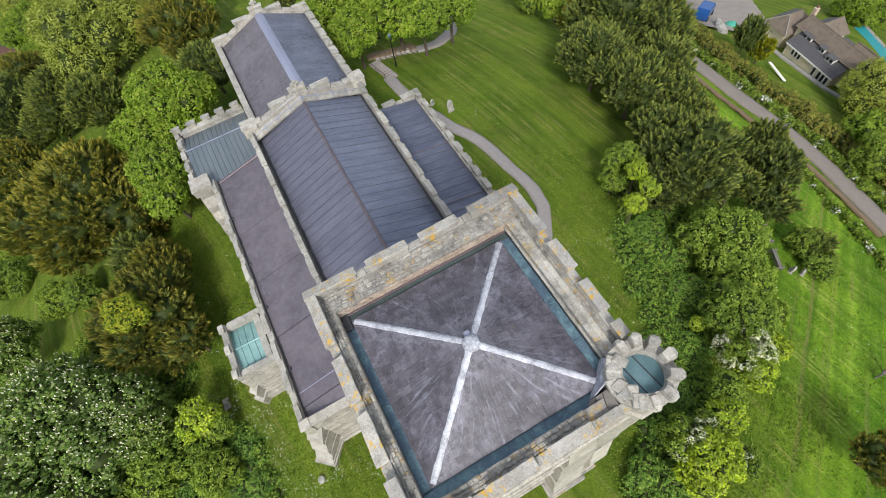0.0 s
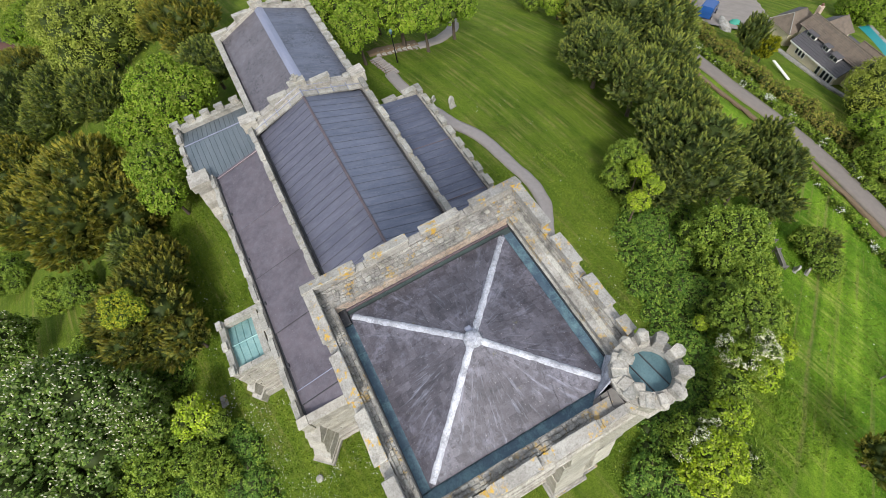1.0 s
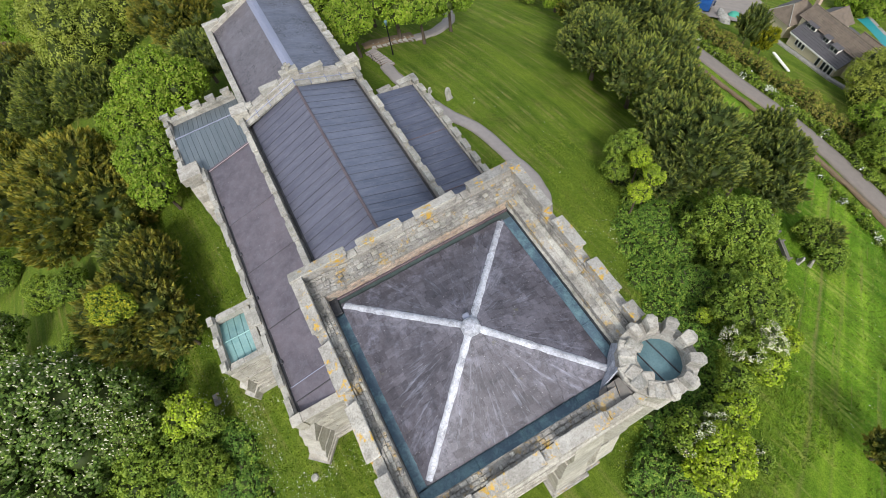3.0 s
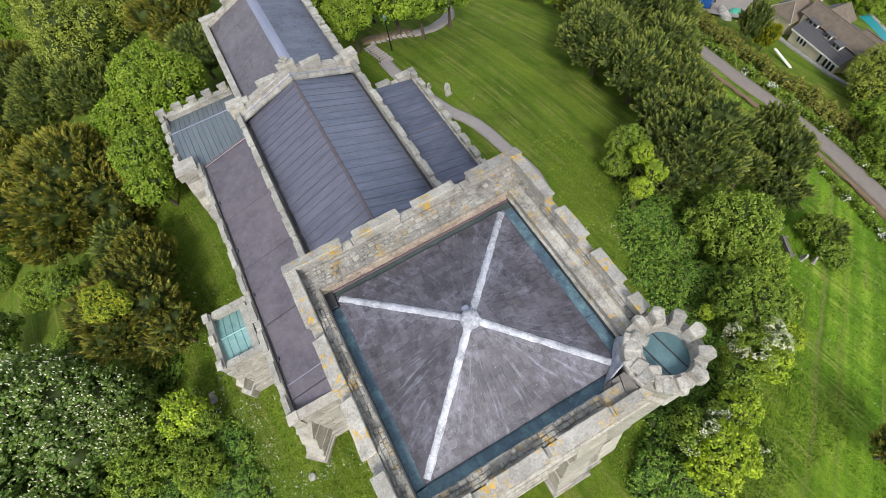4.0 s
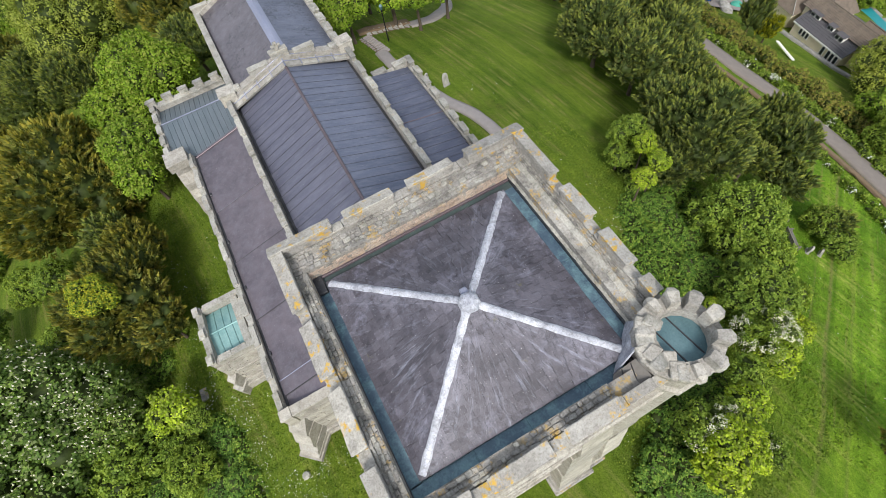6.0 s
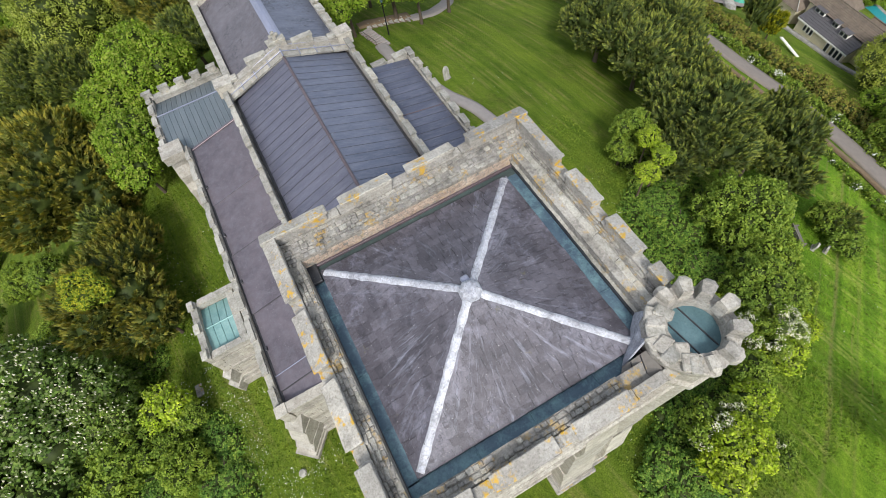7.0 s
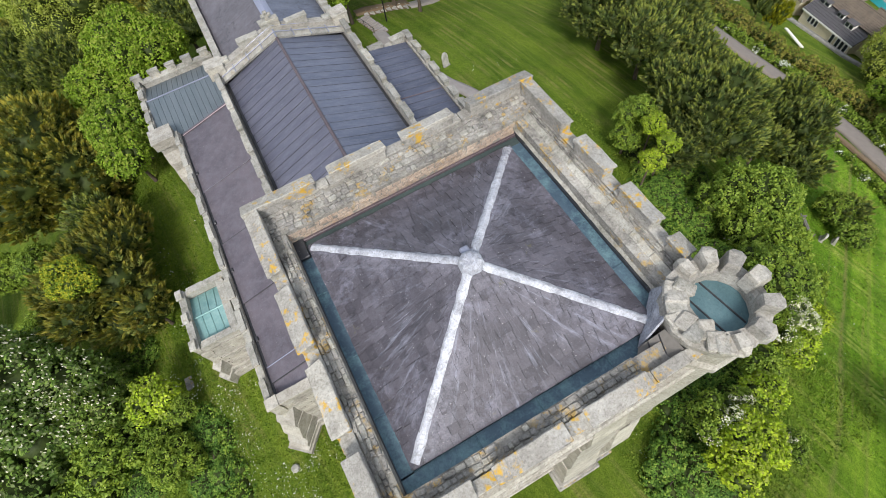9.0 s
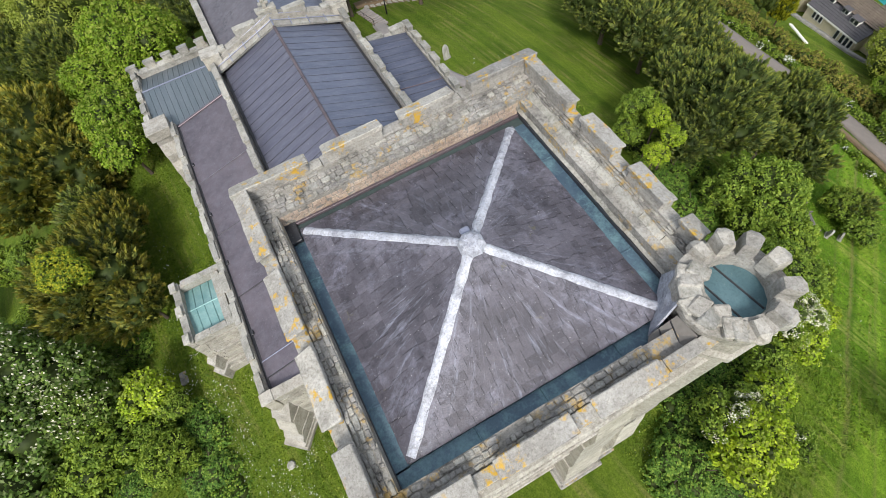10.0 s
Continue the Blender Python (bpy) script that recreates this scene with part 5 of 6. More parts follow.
def lobes(seed, r, shape):
    """Lobes of a crown whose half-width is r, round its middle."""
    rng = np.random.default_rng(seed)
    c, s = [(0, 0, -0.05 * r)], [0.60 * r]
    count, lo, hi, reach = {"yew": (15, 0.26, 0.40, 0.60), "leafy": (20, 0.20, 0.36, 0.66), "heap": (14, 0.24, 0.40, 0.64), "loose": (16, 0.14, 0.26, 0.74)}[shape]
    for i in range(count):
        z = 1.0 - 1.25 * (i + 0.5) / count
        a = 2.4 * i + rng.uniform(-0.45, 0.45)
        w = math.sqrt(max(0.0, 1 - z * z))
        q = r * reach * rng.uniform(0.88, 1.14)
        c.append((q * w * math.cos(a), q * w * math.sin(a), q * z * 0.85))
        s.append(r * rng.uniform(lo, hi))
    if shape == "loose":
        s[0] = 0.45 * r
    return c, s


KINDS = {  # materials, shape, leaf, aspect, tuft, gap, leaves a tuft, spiky, fresh lit tips, blossom
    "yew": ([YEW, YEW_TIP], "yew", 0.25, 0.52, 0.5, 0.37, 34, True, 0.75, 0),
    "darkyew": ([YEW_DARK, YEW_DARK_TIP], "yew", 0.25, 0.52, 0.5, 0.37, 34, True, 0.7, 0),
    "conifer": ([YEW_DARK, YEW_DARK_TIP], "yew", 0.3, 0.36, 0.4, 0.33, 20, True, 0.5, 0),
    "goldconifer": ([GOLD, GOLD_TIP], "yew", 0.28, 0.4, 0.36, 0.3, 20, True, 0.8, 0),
    "dome": ([HEDGE_LEAF, GOLD_TIP], "heap", 0.12, 0.6, 0.15, 0.15, 12, False, 0.55, 0),
    "lime": ([LIME, LIME_TIP], "leafy", 0.21, 0.66, 0.36, 0.33, 16, False, 0.5, 0),
    "hedge": ([HEDGE_LEAF, GREEN_TIP], "leafy", 0.15, 0.66, 0.25, 0.25, 14, False, 0.4, 0),
    "olive": ([OLIVE, OLIVE_TIP], "leafy", 0.22, 0.5, 0.5, 0.42, 14, False, 0.5, 0),
    "thorn": ([THORN, THORN_TIP], "leafy", 0.21, 0.58, 0.34, 0.33, 16, False, 0.4, 0),
    "may": ([HEDGE_LEAF, GREEN_TIP, CREAM_BLOSSOM], "loose", 0.12, 0.6, 0.2, 0.2, 14, False, 0.4, 0.52),
    "shrub": ([SHRUB, LIME_TIP], "heap", 0.17, 0.66, 0.27, 0.25, 15, False, 0.5, 0),
    "bramble": ([BRAMBLE, GREEN_TIP], "heap", 0.13, 0.7, 0.18, 0.2, 10, False, 0.2, 0)}
LABELS = {"yew": ("broad yew tree with olive-brown tips", "tree"), "darkyew": ("dark green spreading yew tree", "tree"), "conifer": ("tall dark conifer beside the forecourt", "tree"), "goldconifer": ("golden yellow conifer beside the garden lawn", "tree"), "dome": ("rounded yellow-green bush among the yews", "bush"), "lime": ("bright green leafy tree in spring leaf", "tree"),
          "hedge": ("mid-green leafy bush in the overgrown hedge", "bush"), "olive": ("pale olive-green tree coming into leaf", "tree"), "thorn": ("green broadleaf tree with upright white flower candles", "tree"), "may": ("hawthorn bush with sprays of white blossom", "bush"),
          "shrub": ("light yellow-green young shrub", "shrub"), "bramble": ("low mound of dark bramble and nettle", "undergrowth")}
CROWNS, TRUNKS = {}, {}


def crown_mesh(kind, size, var):
    key = (kind, size, var)
    if key not in CROWNS:
        mats, shape, leaf, aspect, tuft, gap, per, spiky, tips, blossom = KINDS[kind]
        seed = int(size * 37) + var * 101 + len(kind) * 7
        c, s = lobes(seed, size, shape)
        big = {1.0: 0.8, 1.7: 0.9, 2.8: 1.0, 4.2: 1.05, 6.0: 1.2}[size]
        CROWNS[key] = foliage("crown", c, s, mats, seed, leaf * big, aspect, tuft * big, gap * big, per, spiky, tips, blossom)
    return CROWNS[key]


def trunk_mesh(size, tall):
    key = (size, tall)
    if key not in TRUNKS:
        random.seed(int(size * 10) + int(tall * 100))
        bm = bmesh.new()
        r = 0.05 * size + 0.05
        tube(bm, [(0, 0, -0.6), (0.03, 0.02, 0.3 * tall), (-0.05 * size, 0.03 * size, tall + 0.5 * size)], r * 1.25, r * 0.6, 8)
        for i in range(6):
            a = i * 1.05 + random.uniform(-0.3, 0.3)
            e = Vector((math.cos(a), math.sin(a), 0))
            z = tall + 0.15 * size * random.random()
            tube(bm, [Vector((0, 0, z)), e * 0.3 * size + Vector((0, 0, z + 0.25 * size)), e * 0.62 * size + Vector((0, 0, z + random.uniform(0.4, 0.7) * size))], r * 0.5, r * 0.15, 6)
        TRUNKS[key] = to_mesh("trunk", bm, BARK)
    return TRUNKS[key]


CANDLES = {}


def candle_mesh(size, var):
    """Upright flower spikes on the topmost leaves of a crown."""
    key = (size, var)
    if key not in CANDLES:
        me = crown_mesh("thorn", size, var)
        co = np.empty(len(me.vertices) * 3)
        me.vertices.foreach_get("co", co)
        co = co.reshape(-1, 3)
        tops = {}
        for v in co:
            cell = (int(v[0] // 0.34), int(v[1] // 0.34))
            if cell not in tops or v[2] > tops[cell][2]:
                tops[cell] = v
        rng = random.Random(5 + var)
        bm = bmesh.new()
        for cell in sorted(tops):
            v = Vector(tops[cell])
            if v.z < 0.35 * size or rng.random() > 0.72 + 0.6 * noise.noise(v * 0.6):
                continue
            r, h = rng.uniform(0.035, 0.058), rng.uniform(0.14, 0.23)
            lean = Vector((rng.uniform(-0.05, 0.05), rng.uniform(-0.05, 0.05), 0))
            ring = [bm.verts.new(v + Vector((r * math.cos(a), r * math.sin(a), 0.05))) for a in (0, 1.57, 3.14, 4.71)]
            top, low = bm.verts.new(v + lean + Vector((0, 0, h))), bm.verts.new(v + Vector((0, 0, -0.03)))
            for k in range(4):
                bm.faces.new((ring[k], ring[(k + 1) % 4], top))
                bm.faces.new((ring[(k + 1) % 4], ring[k], low))
        CANDLES[key] = to_mesh("blossom", bm, CREAM_BLOSSOM)
    return CANDLES[key]


def plant(kind, x, y, r, hc, tall, i):
    """A tree or bush whose crown's middle stands hc over the ground and is r in half-width."""
    sizes = (1.0, 1.7, 2.8, 4.2, 6.0)
    size = min(sizes, key=lambda s: abs(math.log(s / r)))
    label, cat = LABELS[kind]
    t = thing({"tree": "tree", "bush": "bush", "shrub": "shrub", "undergrowth": "bramble_patch"}[cat], label, cat, (x, y, gz(x, y)), group={"tree": "churchyard trees", "bush": "hedge bushes", "shrub": "shrubs", "undergrowth": "undergrowth"}[cat])
    t.rotation_euler = (0, 0, (i * 2.399) % 6.283)
    crown = part("crown", crown_mesh(kind, size, i % 2), None, t)
    k = r / size
    crown.scale = (k, k, k * tall)
    crown.location = (0, 0, hc)
    if kind == "thorn":
        fl = part("blossom", candle_mesh(size, i % 2), None, t, "cream-white flower candles")
        fl.scale, fl.location = crown.scale, crown.location
    foot = max(0.05, hc - 0.7 * r)
    trunk = part("trunk" if cat == "tree" else "stem", trunk_mesh(size, round(foot / k, 1)), BARK, t)
    trunk.scale = (k, k, k)
    return t


NORTH_YEWS = [
    ("yew", -20.1, 33.1, 6.9, 3.4, 0.90),
    ("yew", -16.4, 18.2, 4.1, 3.2, 1.00),
    ("yew", -15.1, 22.2, 2.2, 2.6, 1.00),
    ("darkyew", -17.0, 25.3, 1.9, 2.2, 1.00),
    ("darkyew", -20.9, 21.3, 2.0, 1.6, 1.00),
    ("yew", -14.2, 15.2, 1.6, 2.6, 1.00),
    ("dome", -16.4, 17.2, 1.5, 6.2, 1.00),
    ("yew", -7.5, 55.9, 4.6, 4.0, 1.00),
    ("darkyew", -6.2, 44.2, 2.9, 3.0, 1.00),
    ("darkyew", -37.5, 76.6, 7.4, 3.6, 1.00),
    ("yew", -35.6, 86.6, 6.2, 3.8, 1.00),
    ("darkyew", -26.5, 66.2, 4.7, 3.6, 1.00),
    ("darkyew", -20.5, 55.7, 3.9, 3.0, 1.00),
    ("yew", -36.0, 61.1, 4.4, 3.0, 1.00),
    ("darkyew", -42.2, 65.7, 3.7, 2.2, 1.00),
    ("darkyew", -29.8, 65.5, 3.9, 3.0, 1.00),
]
NORTH_LEAFY = [
    ("lime", -9.6, 37.3, 3.9, 4.6, 1.00),
    ("lime", -13.3, 36.7, 2.8, 4.0, 1.00),
    ("lime", -12.6, 30.5, 2.4, 3.6, 1.00),
    ("lime", -12.7, 27.8, 1.8, 3.0, 1.00),
    ("olive", -20.0, 70.9, 6.8, 5.0, 1.00),
    ("olive", -15.6, 72.3, 4.6, 4.0, 1.00),
    ("lime", -41.3, 123.9, 6.2, 4.5, 1.00),
    ("olive", -31.0, 102.7, 4.8, 4.5, 1.00),
    ("hedge", -55.3, 165.8, 7.1, 3.0, 1.00),
    ("thorn", -23.6, 12.9, 6.1, 4.4, 0.90),
    ("thorn", -19.2, 11.5, 2.5, 3.4, 1.00),
    ("thorn", -31.2, 26.3, 2.8, 3.2, 1.00),
    ("hedge", -18.6, 8.7, 2.1, 2.6, 1.00),
    ("hedge", -35.7, 39.7, 2.9, 1.6, 1.00),
    ("hedge", -37.2, 47.8, 2.7, 1.2, 1.00),
    ("hedge", -26.8, 29.4, 1.8, 1.4, 1.00),
    ("hedge", -24.0, 27.8, 1.6, 1.2, 1.00),
    ("hedge", -23.5, 21.8, 1.5, 1.2, 1.00),
]
NORTH_SHRUBS = [
    ("shrub", -15.0, 9.7, 1.3, 2.4, 1.00),
    ("hedge", -14.1, 8.7, 0.9, 1.6, 1.00),
    ("hedge", -15.8, 8.1, 1.1, 1.6, 1.00),
    ("hedge", -15.3, 6.4, 1.5, 1.6, 1.00),
    ("bramble", -14.0, 5.1, 1.4, 0.5, 0.50),
    ("bramble", -13.6, 7.3, 1.1, 0.4, 0.50),
    ("bramble", -18.0, 7.2, 1.6, 0.8, 0.50),
    ("bramble", -18.6, 14.8, 1.2, 0.3, 0.50),
    ("bramble", -16.5, 14.3, 1.1, 0.3, 0.50),
    ("hedge", -20.8, 7.7, 2.1, 2.4, 1.00),
]
EAST_TREES = [
    ("lime", 12.5, 37.9, 3.2, 4.4, 1.00),
    ("lime", 7.7, 36.7, 2.5, 4.0, 1.00),
    ("lime", 11.5, 42.4, 2.6, 4.0, 1.00),
    ("lime", 14.3, 35.9, 2.4, 4.2, 1.00),
    ("lime", 18.5, 38.1, 2.7, 4.2, 1.00),
    ("lime", 7.3, 45.4, 3.0, 3.6, 1.00),
    ("lime", 35.0, 41.2, 2.4, 2.6, 1.00),
    ("hedge", 34.7, 47.0, 3.1, 2.4, 1.00),
    ("darkyew", 5.6, 53.4, 2.7, 3.0, 1.00),
]
SOUTH_YEWS = [
    ("darkyew", 34.2, 28.3, 6.7, 5.0, 1.00),
    ("darkyew", 27.0, 24.5, 3.6, 4.2, 1.00),
    ("yew", 33.7, 32.9, 3.8, 4.0, 1.00),
    ("yew", 36.7, 27.1, 2.8, 6.5, 1.00),
    ("darkyew", 31.4, 21.0, 3.6, 4.6, 1.00),
    ("darkyew", 27.3, 19.5, 3.0, 4.0, 1.00),
    ("darkyew", 29.8, 16.7, 2.6, 4.0, 1.00),
    ("darkyew", 24.1, 9.7, 4.0, 4.6, 1.00),
    ("darkyew", 24.6, 13.5, 2.4, 4.2, 1.00),
    ("darkyew", 21.3, 8.8, 2.2, 3.4, 1.00),
    ("darkyew", 29.2, 13.5, 1.8, 4.4, 1.00),
    ("darkyew", 31.7, 7.0, 2.5, 3.4, 1.25),
    ("darkyew", 34.1, 9.7, 1.8, 4.2, 1.00),
    ("darkyew", 29.6, 4.7, 1.9, 2.4, 1.00),
    ("darkyew", 27.7, 7.1, 1.7, 3.2, 1.00),
    ("hedge", 30.3, 0.8, 1.4, 1.2, 1.00),
    ("darkyew", 30.9, 0.4, 1.5, 1.2, 1.00),
    ("hedge", 29.9, -1.2, 1.2, 1.0, 1.00),
    ("yew", 18.6, -11.6, 1.5, 2.2, 1.00),
]
SOUTH_HEDGE = [
    ("hedge", 20.1, 12.5, 1.5, 3.2, 1.00),
    ("shrub", 19.3, 10.4, 0.8, 4.2, 1.00),
    ("shrub", 19.1, 8.8, 0.8, 4.0, 1.00),
    ("shrub", 17.7, 8.5, 0.8, 3.0, 1.00),
    ("hedge", 18.8, 11.8, 1.1, 1.8, 1.00),
    ("hedge", 21.7, 2.9, 3.0, 2.8, 1.00),
    ("hedge", 20.8, 4.4, 1.8, 2.4, 1.00),
    ("hedge", 25.2, 3.8, 1.2, 2.4, 1.00),
    ("hedge", 20.9, 0.6, 2.0, 2.4, 1.00),
    ("hedge", 17.8, -1.3, 2.3, 2.6, 1.00),
    ("hedge", 20.2, -2.3, 1.3, 2.0, 1.00),
    ("may", 16.1, -3.4, 1.7, 2.8, 1.00),
    ("shrub", 16.1, -4.6, 1.2, 2.0, 1.00),
    ("shrub", 19.0, -4.1, 0.9, 1.8, 1.00),
    ("hedge", 13.4, -4.6, 1.1, 2.2, 1.00),
    ("shrub", 12.2, -5.6, 1.1, 2.2, 1.00),
    ("may", 9.2, -5.3, 1.3, 2.6, 1.00),
]
SOUTH_SHRUBS = [
    ("shrub", 9.8, -6.8, 1.6, 2.4, 1.00),
    ("shrub", 8.7, -7.4, 1.2, 2.0, 1.00),
    ("hedge", 10.8, -5.8, 1.0, 2.0, 1.00),
    ("may", 11.3, -7.9, 1.0, 2.0, 1.00),
    ("may", 10.9, -5.2, 0.6, 2.6, 1.00),
    ("bramble", 6.9, -6.5, 1.7, 0.6, 0.50),
    ("bramble", 8.1, -7.6, 1.5, 0.6, 0.50),
    ("bramble", 20.8, 7.8, 2.2, 0.6, 0.50),
    ("bramble", 18.6, 7.1, 1.5, 0.5, 0.50),
    ("bramble", 18.8, 4.8, 1.7, 0.5, 0.50),
    ("bramble", 17.3, 1.6, 1.6, 0.5, 0.50),
    ("shrub", 15.5, -0.6, 0.5, 1.4, 1.00),
    ("bramble", 14.4, -1.7, 1.2, 0.5, 0.50),
    ("bramble", 11.3, -3.4, 1.0, 0.4, 0.50),
]
FAR_TREES = [
    ("olive", 59.0, 11.9, 3.9, 3.0, 1.0),
    ("conifer", 53.3, 26.0, 1.8, 2.8, 1.8),
    ("goldconifer", 54.1, 23.9, 1.35, 2.0, 1.5),
    ("may", 63.9, 28.5, 0.8, 1.5, 1.0),
    ("hedge", 65.4, 27.3, 1.1, 1.2, 1.0),
    ("hedge", 105.1, 35.1, 4.3, 1.5, 1.0),
    ("hedge", 49.3, 4.8, 2.9, 2.0, 1.0),
    ("lime", 52.4, 8.5, 2.1, 2.0, 1.0),
    ("lime", 91.5, 30.2, 4.8, 2.0, 1.0),
    ("olive", -53.8, 167.9, 9.4, 4.0, 1.0),
    ("olive", -29.3, 121.8, 7.2, 4.0, 1.0),
    ("olive", -44.3, 142.3, 7.0, 4.0, 1.0),
    ("lime", -5.0, 66.6, 3.7, 4.0, 1.0),
]
for i, (kind, x, y, r, hc, tall) in enumerate(NORTH_YEWS + NORTH_LEAFY + NORTH_SHRUBS + EAST_TREES + SOUTH_YEWS + SOUTH_HEDGE + SOUTH_SHRUBS + FAR_TREES):
    plant(kind, x, y, r, hc, tall, i)


# ---- loose leafage and grass ----
def on_ground(me, name, label, cat):
    return tagged(new(name, me), label, cat, "", "stuff")


def hedge_run(name, pts, width, height, mats, label, seed, leaf=0.2, blossom=0.0):
    line = catmull([(x, y, 0) for x, y in pts], 6)
    rng = random.Random(seed)
    c, r = [], []
    for p in line:
        for _ in range(3):
            x, y = p.x + rng.uniform(-width, width) * 0.45, p.y + rng.uniform(-width, width) * 0.45
            c.append((x, y, gz(x, y) + height * rng.uniform(0.35, 0.7)))
            r.append(height * rng.uniform(0.35, 0.6))
    me = foliage(name, c, r, mats, seed, leaf, 0.5, leaf * 1.5, leaf * 1.6, 12, False, 0.4, blossom)
    return on_ground(me, name, label, "hedge")


hedge_run("lane_hedge", [(55.6, 38.6), (51.4, 29.8), (50.0, 25.0), (50.3, 17.6), (50.0, 11.9), (49.5, 6.5), (49.0, 2.0), (48.4, -2.0)], 2.2, 1.2, [BROWN_HEDGE, HEDGE_LEAF], "brownish field hedge along the lane", 5, 0.2)
hedge_run("cow_parsley_verge", [(47.6, 29.0), (47.2, 24.0), (47.2, 18.1), (47.2, 13.2), (46.7, 9.0), (45.8, 5.0), (44.9, 0.7)], 1.3, 0.6, [HEDGE_LEAF, GREEN_TIP, BLOSSOM], "rank grass verge with white cow parsley", 6, 0.18, 0.14)
hedge_run("south_verge", [(40.4, 9.0), (40.2, 6.0), (39.0, 2.5), (38.0, -1.0), (37.0, -3.6)], 1.4, 0.35, [BLADE, GREEN_TIP, BLOSSOM], "long grass beside the lane", 7, 0.2, 0.06)
hedge_run("garden_hedge", [(66.0, 13.0), (63.0, 11.0), (58.0, 9.0)], 2.5, 2.2, [HEDGE_LEAF, LIME_TIP], "leafy garden border", 8, 0.3)


def carpet(name, pts, width, count, leaf, mats, label, seed):
    """Low leafy cover over a strip of ground."""
    line = catmull([(x, y, 0) for x, y in pts], 8)
    rng = random.Random(seed)
    c, r = [], []
    for _ in range(count):
        q = line[rng.randrange(len(line))]
        x, y = q.x + rng.uniform(-width, width) * 0.5, q.y + rng.uniform(-width, width) * 0.35
        s = rng.uniform(0.3, 0.75)
        c.append((x, y, gz(x, y) + 0.05))
        r.append(s)
    me = foliage(name, c, r, mats, seed, leaf, 0.65, leaf * 1.3, leaf * 1.5, 9, False, 0.35, 0, 0.55, 0.05, 0.8)
    return on_ground(me, name, label, "undergrowth")


carpet("undergrowth", [(18.6, 9.0), (17.0, 6.0), (15.6, 2.5), (13.6, -1.0), (11.6, -3.8), (9.0, -5.6), (7.0, -7.2)], 3.6, 300, 0.13, [BRAMBLE, GREEN_TIP], "low dark green nettles and brambles under the hedge", 21)
carpet("undergrowth_east", [(20.6, 11.4), (19.6, 9.0), (19.4, 6.6), (18.6, 4.0)], 2.8, 95, 0.15, [HEDGE_LEAF, GREEN_TIP], "fresh green nettles and weeds below the yews", 23)
carpet("undergrowth_north", [(-14.5, 8.5), (-13.6, 6.6), (-13.4, 4.4), (-14.0, 2.0)], 2.0, 60, 0.13, [BRAMBLE, GREEN_TIP], "low weeds beside the bushes", 22)


def blades(name, areas, mats, label, cat, seed, size=(0.10, 0.28), up=0.8, white=0.0, keep=None):
    """Tufts scattered over the ground. areas: x, y, half-width, half-depth, count."""
    rng = np.random.default_rng(seed)
    vs, idx = [], []
    for x, y, wx, wy, cnt in areas:
        px, py = x + rng.uniform(-wx, wx, cnt), y + rng.uniform(-wy, wy, cnt)
        for a, b in zip(px, py):
            if keep and not keep(a, b):
                continue
            z = gz(a, b) + 0.10 * noise.noise(Vector((a * 0.22, b * 0.22, 0))) - 0.02
            s = rng.uniform(*size)
            an = rng.uniform(0, 6.283)
            u = np.array([math.cos(an), math.sin(an), 0]) * s * 0.3
            lean = np.array([rng.normal() * 0.5, rng.normal() * 0.5, up]) * s
            p = np.array([a, b, z])
            vs += [p - u, p + u, p + lean + u * 0.4, p + lean - u * 0.4]
            idx.append(1 if rng.random() < white else 0)
    n = len(idx)
    me = bpy.data.meshes.new(name)
    me.from_pydata([tuple(v) for v in vs], [], [(4 * i, 4 * i + 1, 4 * i + 2, 4 * i + 3) for i in range(n)])
    for x in mats:
        me.materials.append(x)
    me.polygons.foreach_set("material_index", np.array(idx, np.int32))
    return on_ground(me, name, label, cat)


def clear(x, y):
    """Open ground: off the church and off the paths."""
    if -8.7 < x < 8.0 and 4.3 < y < 37.5 or -3.8 < x < 4.8 and -4.6 < y < 5 or -11.4 < x < -8 and 8.8 < y < 13.3 or -10 < x < -4 and 23 < y < 31:
        return False
    return not (9.5 < x < 15 and 8 < y < 25 and abs(math.hypot(x - 8.0, y - 16.5) - 5.6) < 1.1)


blades("grass", [(-12, 6, 7, 12, 30000), (-14, 24, 6, 7, 12000), (12, 4, 7, 14, 26000), (30, -5, 14, 9, 15000)], [BLADE], "uneven tufts of green grass", "grass", 11, (0.07, 0.2), 0.6, 0, clear)
# daisies lie flat and open
bm_areas = [(-12.2, 5.5, 3.6, 6.5, 5600), (-6.5, 0.5, 3.0, 3.2, 1900), (14.0, 5.0, 3.0, 5.5, 900), (9.0, -3.5, 3.5, 3.5, 500), (-12.5, 17.0, 2.2, 5.0, 500), (24, -5, 6, 5, 500), (17, 0, 3, 5, 500), (14, 16, 4, 9, 250)]
blades("daisies", bm_areas, [BLOSSOM], "white daisies scattered in the grass", "flowers", 12, (0.07, 0.14), 0.25, 0, lambda x, y: clear(x, y) and noise.noise(Vector((x * 0.55, y * 0.55, 3.0))) + 0.5 * noise.noise(Vector((x * 1.7, y * 1.7, 8.0))) > 0.08)


